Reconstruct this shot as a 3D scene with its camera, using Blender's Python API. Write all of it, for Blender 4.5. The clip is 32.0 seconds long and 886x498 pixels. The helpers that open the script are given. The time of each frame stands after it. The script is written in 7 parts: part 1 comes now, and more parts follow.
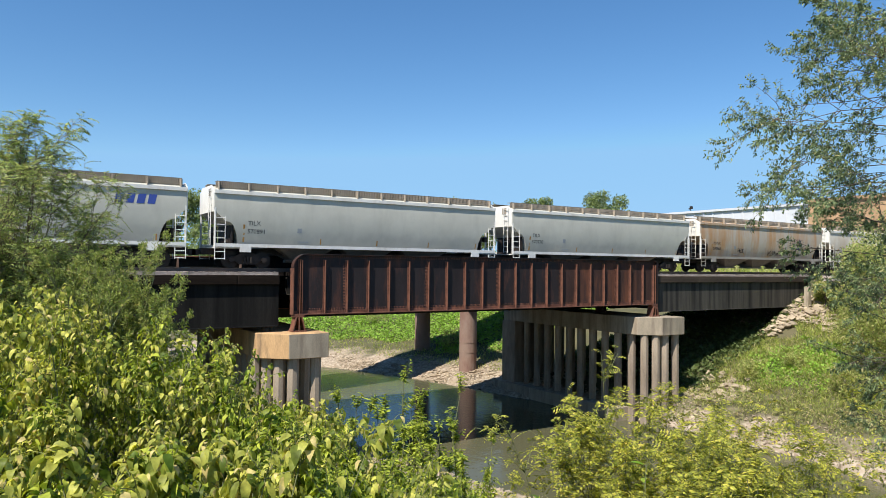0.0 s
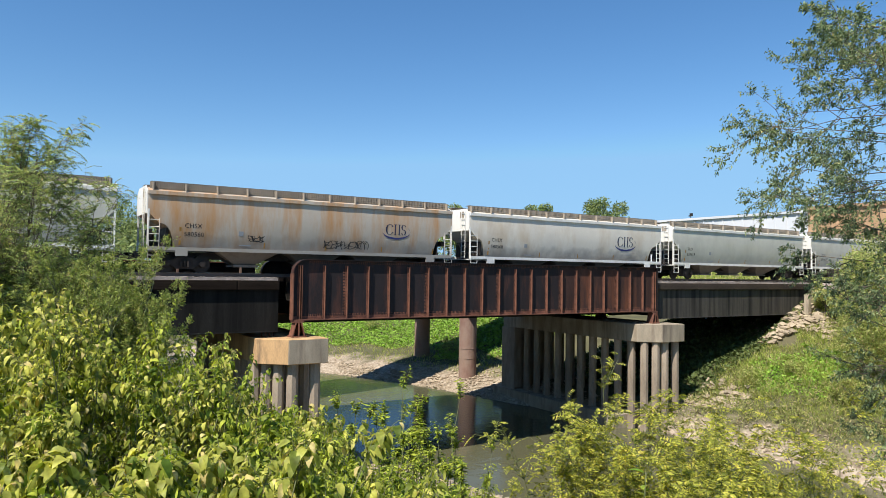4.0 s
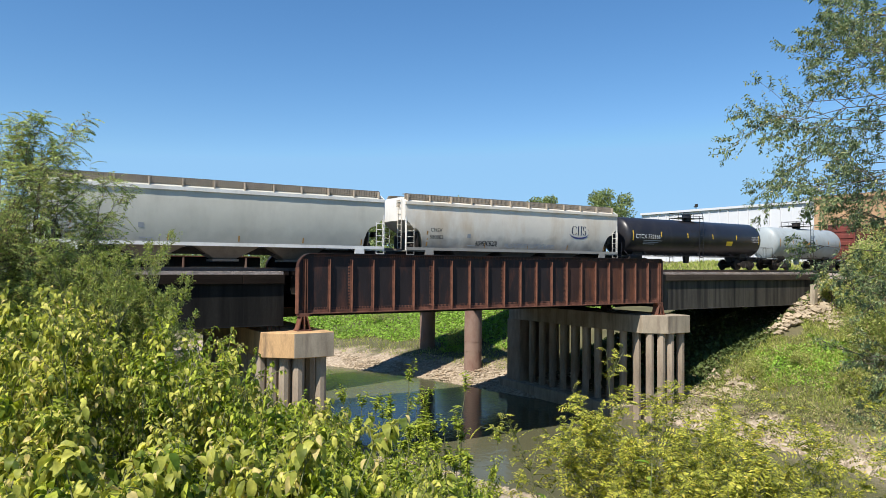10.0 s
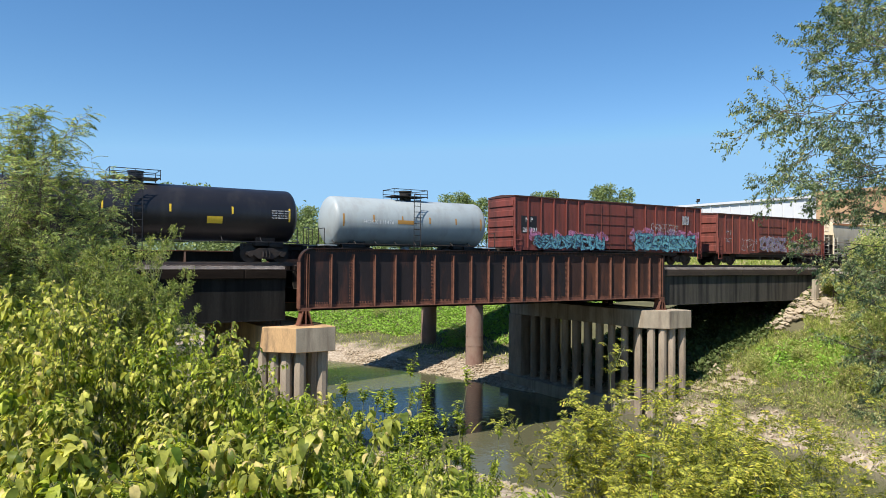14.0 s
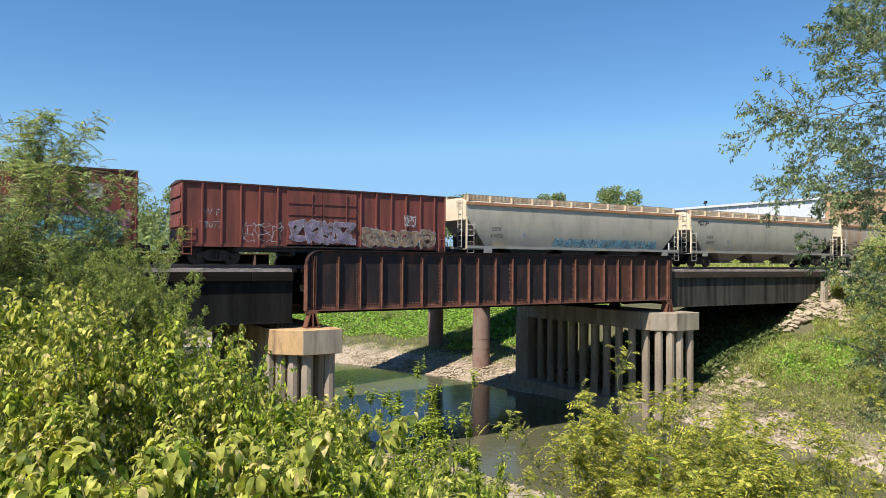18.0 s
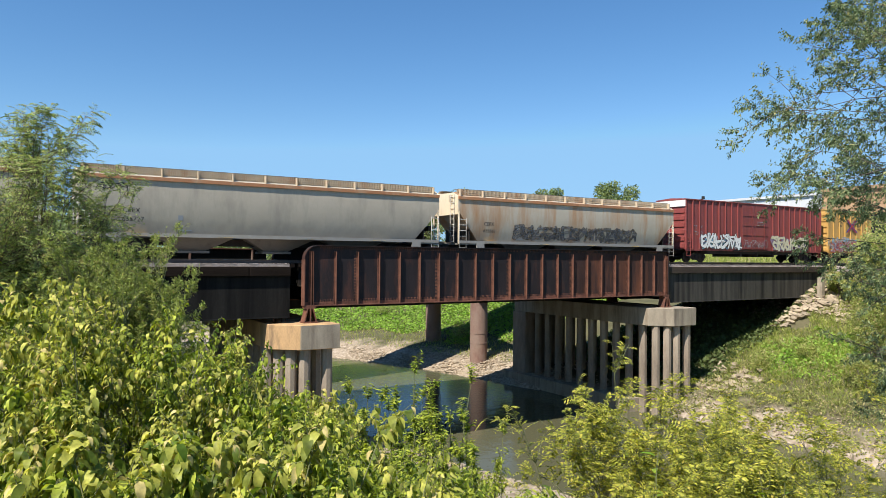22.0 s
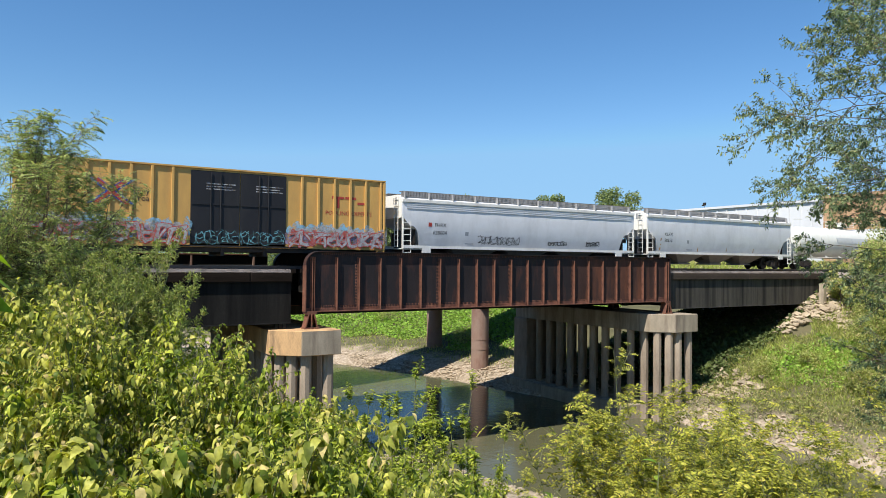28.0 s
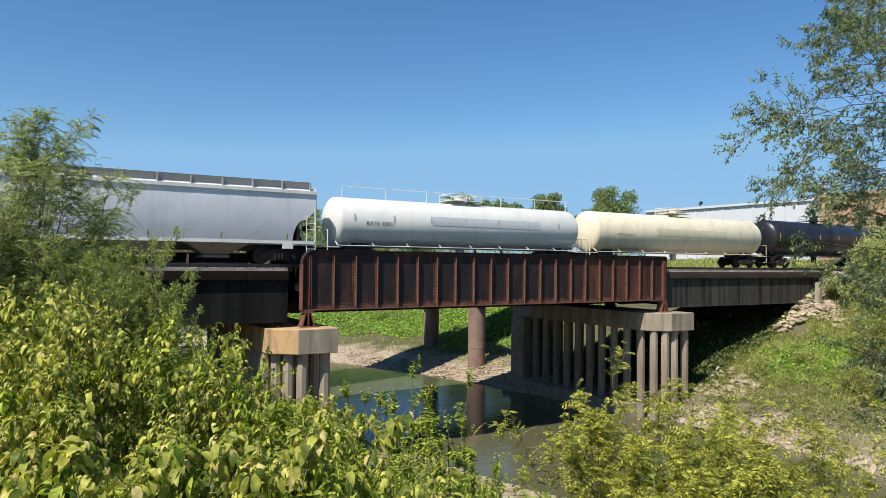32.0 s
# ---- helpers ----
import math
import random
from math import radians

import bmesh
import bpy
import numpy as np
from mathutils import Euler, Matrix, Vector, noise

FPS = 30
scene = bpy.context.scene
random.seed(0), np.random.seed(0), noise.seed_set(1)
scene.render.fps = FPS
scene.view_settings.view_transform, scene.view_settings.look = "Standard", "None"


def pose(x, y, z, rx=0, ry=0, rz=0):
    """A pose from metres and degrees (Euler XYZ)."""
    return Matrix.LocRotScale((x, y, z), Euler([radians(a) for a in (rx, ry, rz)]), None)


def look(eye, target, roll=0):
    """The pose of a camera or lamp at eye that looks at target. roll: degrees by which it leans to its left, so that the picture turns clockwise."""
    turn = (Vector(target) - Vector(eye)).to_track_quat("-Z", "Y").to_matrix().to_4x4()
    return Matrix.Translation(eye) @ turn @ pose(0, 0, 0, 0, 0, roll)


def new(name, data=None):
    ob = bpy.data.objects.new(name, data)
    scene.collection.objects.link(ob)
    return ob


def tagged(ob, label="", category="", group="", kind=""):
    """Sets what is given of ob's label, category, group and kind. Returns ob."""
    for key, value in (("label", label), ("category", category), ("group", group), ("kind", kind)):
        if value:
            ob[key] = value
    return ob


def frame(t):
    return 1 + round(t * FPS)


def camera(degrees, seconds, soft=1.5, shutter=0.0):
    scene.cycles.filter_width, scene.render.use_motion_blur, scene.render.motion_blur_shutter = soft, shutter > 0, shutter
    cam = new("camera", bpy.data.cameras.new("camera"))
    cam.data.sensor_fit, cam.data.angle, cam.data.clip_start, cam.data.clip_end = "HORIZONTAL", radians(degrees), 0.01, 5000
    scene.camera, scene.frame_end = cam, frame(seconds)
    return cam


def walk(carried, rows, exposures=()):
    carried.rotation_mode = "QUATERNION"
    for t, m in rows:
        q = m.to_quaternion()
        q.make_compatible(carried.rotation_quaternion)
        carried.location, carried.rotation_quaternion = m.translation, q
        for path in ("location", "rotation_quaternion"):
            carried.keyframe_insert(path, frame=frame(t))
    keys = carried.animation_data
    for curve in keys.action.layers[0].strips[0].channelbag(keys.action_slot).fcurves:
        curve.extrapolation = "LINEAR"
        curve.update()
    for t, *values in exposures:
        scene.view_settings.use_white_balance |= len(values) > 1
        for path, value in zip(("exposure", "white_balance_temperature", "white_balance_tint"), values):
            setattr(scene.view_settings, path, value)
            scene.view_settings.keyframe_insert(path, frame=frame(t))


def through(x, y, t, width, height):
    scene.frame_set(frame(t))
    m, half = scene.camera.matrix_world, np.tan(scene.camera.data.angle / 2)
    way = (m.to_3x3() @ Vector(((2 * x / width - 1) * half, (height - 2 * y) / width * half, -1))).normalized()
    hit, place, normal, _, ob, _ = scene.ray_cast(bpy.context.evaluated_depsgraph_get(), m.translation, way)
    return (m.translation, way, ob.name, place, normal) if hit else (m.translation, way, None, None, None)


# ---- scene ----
D_TRACK, EYE_Z = 38.818, 0.19

cam = camera(65.15, 32.0, soft=0.6)
# seconds, turn to the right of +y, upward tilt, roll, in degrees: a hand-held camera that stands in one place
TURNS = [
    (0, 32.180, 1.469, 0.616), (0.5, 32.128, 1.534, 0.631), (1, 32.104, 1.586, 0.642), (1.5, 32.110, 1.610, 0.674),
    (2, 32.150, 1.634, 0.733), (2.5, 32.214, 1.711, 0.791), (3, 32.245, 1.852, 0.833), (3.5, 32.231, 1.964, 0.855),
    (5.5, 31.930, 1.877, 0.673), (6, 31.911, 1.860, 0.689), (6.5, 31.859, 1.878, 0.606), (7, 31.762, 1.921, 0.446),
    (7.5, 31.668, 1.922, 0.308), (8, 31.631, 1.849, 0.239), (8.5, 31.648, 1.722, 0.231), (9, 31.703, 1.588, 0.273),
    (9.5, 31.768, 1.474, 0.345), (10, 31.791, 1.374, 0.432), (10.5, 31.749, 1.266, 0.514), (11, 31.697, 1.175, 0.543),
    (11.5, 31.674, 1.132, 0.545), (12, 31.673, 1.124, 0.550), (12.5, 31.684, 1.112, 0.584), (13, 31.697, 1.069, 0.632),
    (13.5, 31.698, 1.008, 0.594), (14, 31.675, 0.948, 0.477), (14.5, 31.644, 0.909, 0.395), (16.5, 31.325, 0.759, 0.266),
    (17, 31.263, 0.831, 0.323), (17.5, 31.180, 0.968, 0.380), (18, 31.116, 1.135, 0.407), (18.5, 31.077, 1.282, 0.400),
    (19, 31.077, 1.354, 0.388), (19.5, 31.100, 1.302, 0.404), (20, 31.119, 1.130, 0.416), (20.5, 31.139, 0.919, 0.454),
    (21, 31.183, 0.767, 0.532), (21.5, 31.256, 0.707, 0.550), (22, 31.319, 0.733, 0.474), (22.5, 31.311, 0.844, 0.350),
    (23, 31.235, 1.024, 0.243), (23.5, 31.157, 1.182, 0.248), (24, 31.106, 1.242, 0.327), (24.5, 31.070, 1.235, 0.389),
    (25, 31.042, 1.212, 0.441), (25.5, 31.030, 1.196, 0.472), (27.5, 31.185, 1.180, 0.570), (28, 31.212, 1.227, 0.538),
    (28.5, 31.229, 1.292, 0.494), (29, 31.235, 1.337, 0.441), (29.5, 31.248, 1.353, 0.403), (30, 31.286, 1.341, 0.400),
    (30.5, 31.352, 1.308, 0.420), (31, 31.418, 1.251, 0.481), (31.5, 31.457, 1.168, 0.557), (32, 31.468, 1.109, 0.593)]
walk(cam, [(t, pose(0, -D_TRACK, EYE_Z, 90 + up, 0, -turn) @ pose(0, 0, 0, 0, 0, roll)) for t, turn, up, roll in TURNS],
     [(0, 0.54), (8, 0.54), (14, 0.57), (20, 0.58), (25, 0.54), (28, 0.54), (30, 0.42), (32, 0.35)])

# ---- daylight: a clear afternoon, the sun behind the camera on its left ----
SUN_WAY = Vector((2.5, 1.0, -3.5)).normalized()
world = bpy.data.worlds.new("sky")
scene.world = world
world.use_nodes = True
wn = world.node_tree.nodes
sky = wn.new("ShaderNodeTexSky")
sky.sky_type, sky.sun_disc = "NISHITA", False
sky.sun_elevation = math.asin(-SUN_WAY.z)
sky.sun_rotation = math.atan2(-SUN_WAY.x, -SUN_WAY.y)
sky.altitude, sky.air_density, sky.dust_density, sky.ozone_density = 0, 1.0, 0.0, 3.8
wn["Background"].inputs["Strength"].default_value = 0.1
rich = wn.new("ShaderNodeHueSaturation")
rich.inputs["Saturation"].default_value = 1.2
world.node_tree.links.new(sky.outputs["Color"], rich.inputs["Color"])
# a dry, even blue: the whitish band over the horizon is weak
even = wn.new("ShaderNodeMix")
even.data_type, even.blend_type = "RGBA", "DARKEN"
even.inputs[0].default_value = 0.9
even.inputs[7].default_value = (2.1, 4.0, 6.3, 1)
world.node_tree.links.new(rich.outputs["Color"], even.inputs[6])
world.node_tree.links.new(even.outputs[2], wn["Background"].inputs["Color"])
sun = new("sun", bpy.data.lights.new("sun", "SUN"))
sun.data.energy, sun.data.angle, sun.data.color = 5.0, radians(0.53), (1.0, 0.94, 0.85)
sun.matrix_world = look((-60, -60, 80), Vector((-60, -60, 80)) + SUN_WAY)


# ---- materials ----
def mat(name, base, rough=0.8, metal=0.0, vary=0.25, scale=3.0, fine=40.0, bump=0.15, stain=None, stain_amount=0.0,
        stain_scale=1.0, stretch=(1, 1, 1), stain_stretch=None, per_object=0.0, island=0.0, spec=0.4, stain_low=0.45, bump_dist=0.02):
    """A surface with variation at two scales, and stains of another colour in patches or streaks."""
    m = bpy.data.materials.new(name)
    m.use_nodes = True
    nt, ln = m.node_tree, m.node_tree.links.new
    n = nt.nodes
    bsdf = n["Principled BSDF"]
    bsdf.inputs["Roughness"].default_value, bsdf.inputs["Metallic"].default_value = rough, metal
    bsdf.inputs["Specular IOR Level"].default_value = spec
    co = n.new("ShaderNodeTexCoord")
    def noise_at(sc, st, detail=4.0, rgh=0.6):
        mp = n.new("ShaderNodeMapping")
        mp.inputs["Scale"].default_value = st
        ln(co.outputs["Object"], mp.inputs["Vector"])
        t = n.new("ShaderNodeTexNoise")
        t.inputs["Scale"].default_value, t.inputs["Detail"].default_value, t.inputs["Roughness"].default_value = sc, detail, rgh
        ln(mp.outputs["Vector"], t.inputs["Vector"])
        return t.outputs["Fac"]
    big, small = noise_at(scale, stretch), noise_at(fine, stretch, 3.0)
    both = n.new("ShaderNodeMath")
    both.operation = "MULTIPLY_ADD"
    ln(small, both.inputs[0])
    both.inputs[1].default_value = 0.6
    ln(big, both.inputs[2])
    ramp = n.new("ShaderNodeMapRange")
    ramp.inputs["From Min"].default_value, ramp.inputs["From Max"].default_value = 0.5, 1.1
    ramp.inputs["To Min"].default_value, ramp.inputs["To Max"].default_value = 1 - vary, 1 + vary
    ln(both.outputs[0], ramp.inputs["Value"])
    value = ramp.outputs["Result"]
    for amount, kind in ((per_object, "object"), (island, "island")):
        if amount:
            src = n.new("ShaderNodeObjectInfo").outputs["Random"] if kind == "object" else n.new("ShaderNodeNewGeometry").outputs["Random Per Island"]
            r2 = n.new("ShaderNodeMapRange")
            r2.inputs["To Min"].default_value, r2.inputs["To Max"].default_value = 1 - amount, 1 + amount
            ln(src, r2.inputs["Value"])
            mu = n.new("ShaderNodeMath")
            mu.operation = "MULTIPLY"
            ln(value, mu.inputs[0])
            ln(r2.outputs["Result"], mu.inputs[1])
            value = mu.outputs[0]
    col = n.new("ShaderNodeMix")
    col.data_type, col.blend_type = "RGBA", "MULTIPLY"
    col.inputs[0].default_value = 1.0
    col.inputs[6].default_value = (*base, 1)
    ln(value, col.inputs[7])
    out = col.outputs[2]
    if stain:
        mask = noise_at(stain_scale, stain_stretch or stretch, 6.0, 0.65)
        mr = n.new("ShaderNodeMapRange")
        mr.inputs["From Min"].default_value, mr.inputs["From Max"].default_value = stain_low, stain_low + 0.22
        mr.inputs["To Max"].default_value = stain_amount
        ln(mask, mr.inputs["Value"])
        sm = n.new("ShaderNodeMix")
        sm.data_type = "RGBA"
        ln(mr.outputs["Result"], sm.inputs[0])
        ln(out, sm.inputs[6])
        sm.inputs[7].default_value = (*stain, 1)
        out = sm.outputs[2]
    ln(out, bsdf.inputs["Base Color"])
    if bump:
        b = n.new("ShaderNodeBump")
        b.inputs["Strength"].default_value, b.inputs["Distance"].default_value = bump, bump_dist
        ln(both.outputs[0], b.inputs["Height"])
        ln(b.outputs["Normal"], bsdf.inputs["Normal"])
    return m


def leaf_mat(name, a, b, dry=None, dry_share=0.0, through=0.3, grain=22.0):
    """Leaves: two greens mixed leaf by leaf, some of them dry, with light coming through."""
    m = bpy.data.materials.new(name)
    m.use_nodes = True
    nt, ln = m.node_tree, m.node_tree.links.new
    n = nt.nodes
    bsdf, outn = n["Principled BSDF"], n["Material Output"]
    geo = n.new("ShaderNodeNewGeometry")
    ramp = n.new("ShaderNodeValToRGB")
    e = ramp.color_ramp.elements
    e[0].color, e[1].color = (*a, 1), (*b, 1)
    e[1].position = 0.95 - dry_share if dry else 1.0
    if dry:
        e.new(1.0 - dry_share * 0.5).color = (*dry, 1)
    ln(geo.outputs["Random Per Island"], ramp.inputs["Fac"])
    mottle, level, tint = n.new("ShaderNodeTexNoise"), n.new("ShaderNodeMapRange"), n.new("ShaderNodeMix")
    mottle.inputs["Scale"].default_value, mottle.inputs["Detail"].default_value = grain, 3
    level.inputs["From Min"].default_value, level.inputs["From Max"].default_value = 0.3, 0.7
    level.inputs["To Min"].default_value, level.inputs["To Max"].default_value = 0.72, 1.4
    tint.data_type, tint.blend_type = "RGBA", "MULTIPLY"
    tint.inputs[0].default_value = 1.0
    ln(n.new("ShaderNodeTexCoord").outputs["Object"], mottle.inputs["Vector"])
    ln(mottle.outputs["Fac"], level.inputs["Value"])
    ln(ramp.outputs["Color"], tint.inputs[6])
    ln(level.outputs["Result"], tint.inputs[7])
    ln(tint.outputs[2], bsdf.inputs["Base Color"])
    bsdf.inputs["Roughness"].default_value = 0.48
    bsdf.inputs["Specular IOR Level"].default_value = 0.18
    tr = n.new("ShaderNodeBsdfTranslucent")
    hs = n.new("ShaderNodeHueSaturation")
    hs.inputs["Value"].default_value, hs.inputs["Saturation"].default_value = 1.5, 1.1
    ln(tint.outputs[2], hs.inputs["Color"])
    ln(hs.outputs["Color"], tr.inputs["Color"])
    mix = n.new("ShaderNodeMixShader")
    mix.inputs[0].default_value = through
    ln(bsdf.outputs[0], mix.inputs[1])
    ln(tr.outputs[0], mix.inputs[2])
    ln(mix.outputs[0], outn.inputs["Surface"])
    return m


M_GIRDER = mat("rusty_steel", (0.02, 0.015, 0.016), 0.65, 0.0, 0.35, 1.2, 25, 0.15, (0.1, 0.038, 0.024), 0.8, 1.5, (1, 1, 0.25), stain_low=0.5, spec=0.3)
M_GIRDER_RUSTY = mat("rust_streaked_steel", (0.05, 0.026, 0.021), 0.75, 0.0, 0.4, 1.2, 25, 0.2, (0.18, 0.066, 0.034), 0.85, 0.9, (1, 1, 0.2), stain_low=0.48, spec=0.25)
M_GIRDER_EDGE = mat("bright_rust", (0.165, 0.068, 0.042), 0.8, 0.0, 0.45, 2.0, 30, 0.25, (0.06, 0.028, 0.022), 0.7, 1.5)
M_DARK_STEEL = mat("black_weathered_steel", (0.023, 0.02, 0.017), 0.7, 0.0, 0.35, 0.9, 20, 0.15, (0.06, 0.052, 0.04), 0.6, 1.1, (1, 1, 0.18), stain_low=0.5, spec=0.2)
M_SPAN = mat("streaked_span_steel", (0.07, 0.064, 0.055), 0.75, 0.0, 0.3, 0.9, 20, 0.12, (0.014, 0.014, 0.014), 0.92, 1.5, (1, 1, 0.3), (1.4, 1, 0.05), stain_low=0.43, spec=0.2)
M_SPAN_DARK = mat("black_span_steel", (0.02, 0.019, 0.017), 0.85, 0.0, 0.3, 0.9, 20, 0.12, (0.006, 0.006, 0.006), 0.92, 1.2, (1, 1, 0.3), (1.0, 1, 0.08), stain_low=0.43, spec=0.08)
M_CONCRETE = mat("stained_concrete", (0.34, 0.285, 0.21), 0.9, 0.0, 0.35, 1.2, 30, 0.4, (0.15, 0.115, 0.085), 0.8, 2.0, (1, 1, 0.4), (1, 1, 0.12), stain_low=0.47)
# rust wash, with sunlight on the cap's sides put into a lighter orange
M_CONCRETE_RUST_LIT = mat("rust_washed_lit_concrete", (0.50, 0.315, 0.155), 0.9, 0.0, 0.35, 1.2, 30, 0.4, (0.15, 0.105, 0.07), 0.8, 1.6, (1, 1, 0.25), stain_low=0.5)
M_PILE = mat("concrete_pile", (0.32, 0.26, 0.195), 0.9, 0.0, 0.35, 1.0, 25, 0.35, (0.14, 0.1, 0.075), 0.6, 1.4, (1, 1, 0.3), per_object=0.12)
M_COLUMN = mat("rusty_steel_shell", (0.27, 0.19, 0.15), 0.85, 0.0, 0.2, 1.0, 25, 0.2, (0.14, 0.06, 0.045), 0.85, 0.5, (1, 1, 0.5), stain_low=0.46)
M_EDGE_DARK = mat("dark_edge_timber", (0.018, 0.013, 0.01), 0.95, 0.0, 0.5, 2.0, 30, 0.4, (0.06, 0.045, 0.034), 0.7, 1.8, (0.3, 1, 1), (0.3, 1, 1), spec=0.06, stain_low=0.54)
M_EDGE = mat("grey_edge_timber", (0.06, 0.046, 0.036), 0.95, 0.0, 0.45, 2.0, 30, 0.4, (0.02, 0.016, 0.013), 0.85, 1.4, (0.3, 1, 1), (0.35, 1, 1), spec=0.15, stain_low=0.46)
M_TIMBER = mat("weathered_timber", (0.012, 0.008, 0.006), 0.95, 0.0, 0.5, 2.0, 30, 0.4, (0.034, 0.025, 0.02), 0.6, 2.0, (0.3, 1, 1), per_object=0.35, spec=0.15, stain_low=0.55)
M_RAIL = mat("rail_steel", (0.14, 0.1, 0.08), 0.55, 0.4, 0.2, 3, 40, 0.1)
M_RAIL_TOP = mat("polished_rail_head", (0.55, 0.53, 0.5), 0.25, 1.0, 0.1, 3, 40, 0.02)
M_BALLAST = mat("ballast", (0.34, 0.285, 0.25), 0.95, 0.0, 0.4, 2.0, 18, 0.6, (0.14, 0.12, 0.1), 0.6, 1.2)
M_STONE = mat("pale_rock", (0.40, 0.325, 0.23), 0.9, 0.0, 0.3, 2.0, 12, 0.4, (0.25, 0.19, 0.13), 0.6, 1.0, per_object=0.25, island=0.3)

# ---- shape helpers ----
def mesh_of(bm, name, material, smooth=False):
    me = bpy.data.meshes.new(name)
    bmesh.ops.recalc_face_normals(bm, faces=bm.faces[:])
    if smooth:
        for f in bm.faces:
            f.smooth = True
    bm.to_mesh(me)
    bm.free()
    me.materials.append(material)
    return me


def part(name, bm, material, parent=None, label="", smooth=False):
    """Links a bmesh, or a mesh that is there already, as ONE mesh object under a thing or part."""
    me = bm if isinstance(bm, bpy.types.Mesh) else mesh_of(bm, name, material, smooth)
    ob = new(name, me)
    if parent:
        ob.parent = parent
    return tagged(ob, label)


def thing(name, label, category, group="", m=None):
    ob = new(name)
    ob.empty_display_size = 0.3
    if m is not None:
        ob.matrix_world = m
    return tagged(ob, label, category, group)


def box(bm, x0, x1, y0, y1, z0, z1, bevel=0.0):
    m = Matrix.Translation(((x0 + x1) / 2, (y0 + y1) / 2, (z0 + z1) / 2)) @ Matrix.Diagonal((abs(x1 - x0), abs(y1 - y0), abs(z1 - z0), 1))
    r = bmesh.ops.create_cube(bm, size=1, matrix=m)
    if bevel:
        es = {e for v in r["verts"] for e in v.link_edges}
        bmesh.ops.bevel(bm, geom=list(es), offset=bevel, segments=1, affect="EDGES")
    return bm


def boxes(*rows, bevel=0.0):
    bm = bmesh.new()
    for r in rows:
        box(bm, *r, bevel=bevel)
    return bm


def tube(bm, a, b, r, r2=None, seg=8, caps=True):
    a, b = Vector(a), Vector(b)
    d = b - a
    m = Matrix.Translation((a + b) / 2) @ d.to_track_quat("Z", "Y").to_matrix().to_4x4()
    bmesh.ops.create_cone(bm, cap_ends=caps, segments=seg, radius1=r, radius2=r if r2 is None else r2, depth=d.length, matrix=m)
    return bm


def tubes(rows, r, seg=6):
    bm = bmesh.new()
    for a, b in rows:
        tube(bm, a, b, r, seg=seg)
    return bm


def prism(bm, outline, z0, z1):
    """An upright prism over a plan outline of (x, y)."""
    lo = [bm.verts.new((x, y, z0)) for x, y in outline]
    hi = [bm.verts.new((x, y, z1)) for x, y in outline]
    bm.faces.new(lo[::-1])
    bm.faces.new(hi)
    k = len(outline)
    for i in range(k):
        bm.faces.new((lo[i], lo[(i + 1) % k], hi[(i + 1) % k], hi[i]))
    return bm


def slab_xz(bm, outline, y0, y1):
    """A plate with an outline of (x, z), thick from y0 to y1."""
    a = [bm.verts.new((x, y0, z)) for x, z in outline]
    b = [bm.verts.new((x, y1, z)) for x, z in outline]
    bm.faces.new(a)
    bm.faces.new(b[::-1])
    k = len(outline)
    for i in range(k):
        bm.faces.new((a[i], b[i], b[(i + 1) % k], a[(i + 1) % k]))
    return bm


def sheet(name, verts, faces, material, smooth=True):
    me = bpy.data.meshes.new(name)
    me.from_pydata(verts, [], faces)
    me.materials.append(material)
    if smooth:
        me.polygons.foreach_set("use_smooth", [True] * len(me.polygons))
    return me


def smoothstep(a, b, x):
    t = np.clip((x - a) / (b - a), 0, 1)
    return t * t * (3 - 2 * t)

# ---- the ground: two river banks, one sheet to the horizon ----
WATER = -11.3


def shores(y):
    """x of the water's edge on the near bank and on the far bank."""
    y = np.asarray(y, float)
    far = np.maximum(y - 22, 0)
    bend = np.where(far < 60, 0.0105 * far ** 2, 0.0105 * 3600 + 1.26 * (far - 60))
    left = 20.3 - 0.26 * np.clip(y, -14, 0) - bend
    away = np.maximum(y - 34, 0)
    right = np.interp(y, [-20, -15, -4, 6, 11, 18, 24, 34], [40.0, 41.2, 40.8, 39.4, 37.8, 36.1, 34.4, 30.6]) - 0.5 * away - 0.006 * np.minimum(away, 60) ** 2
    return left, right


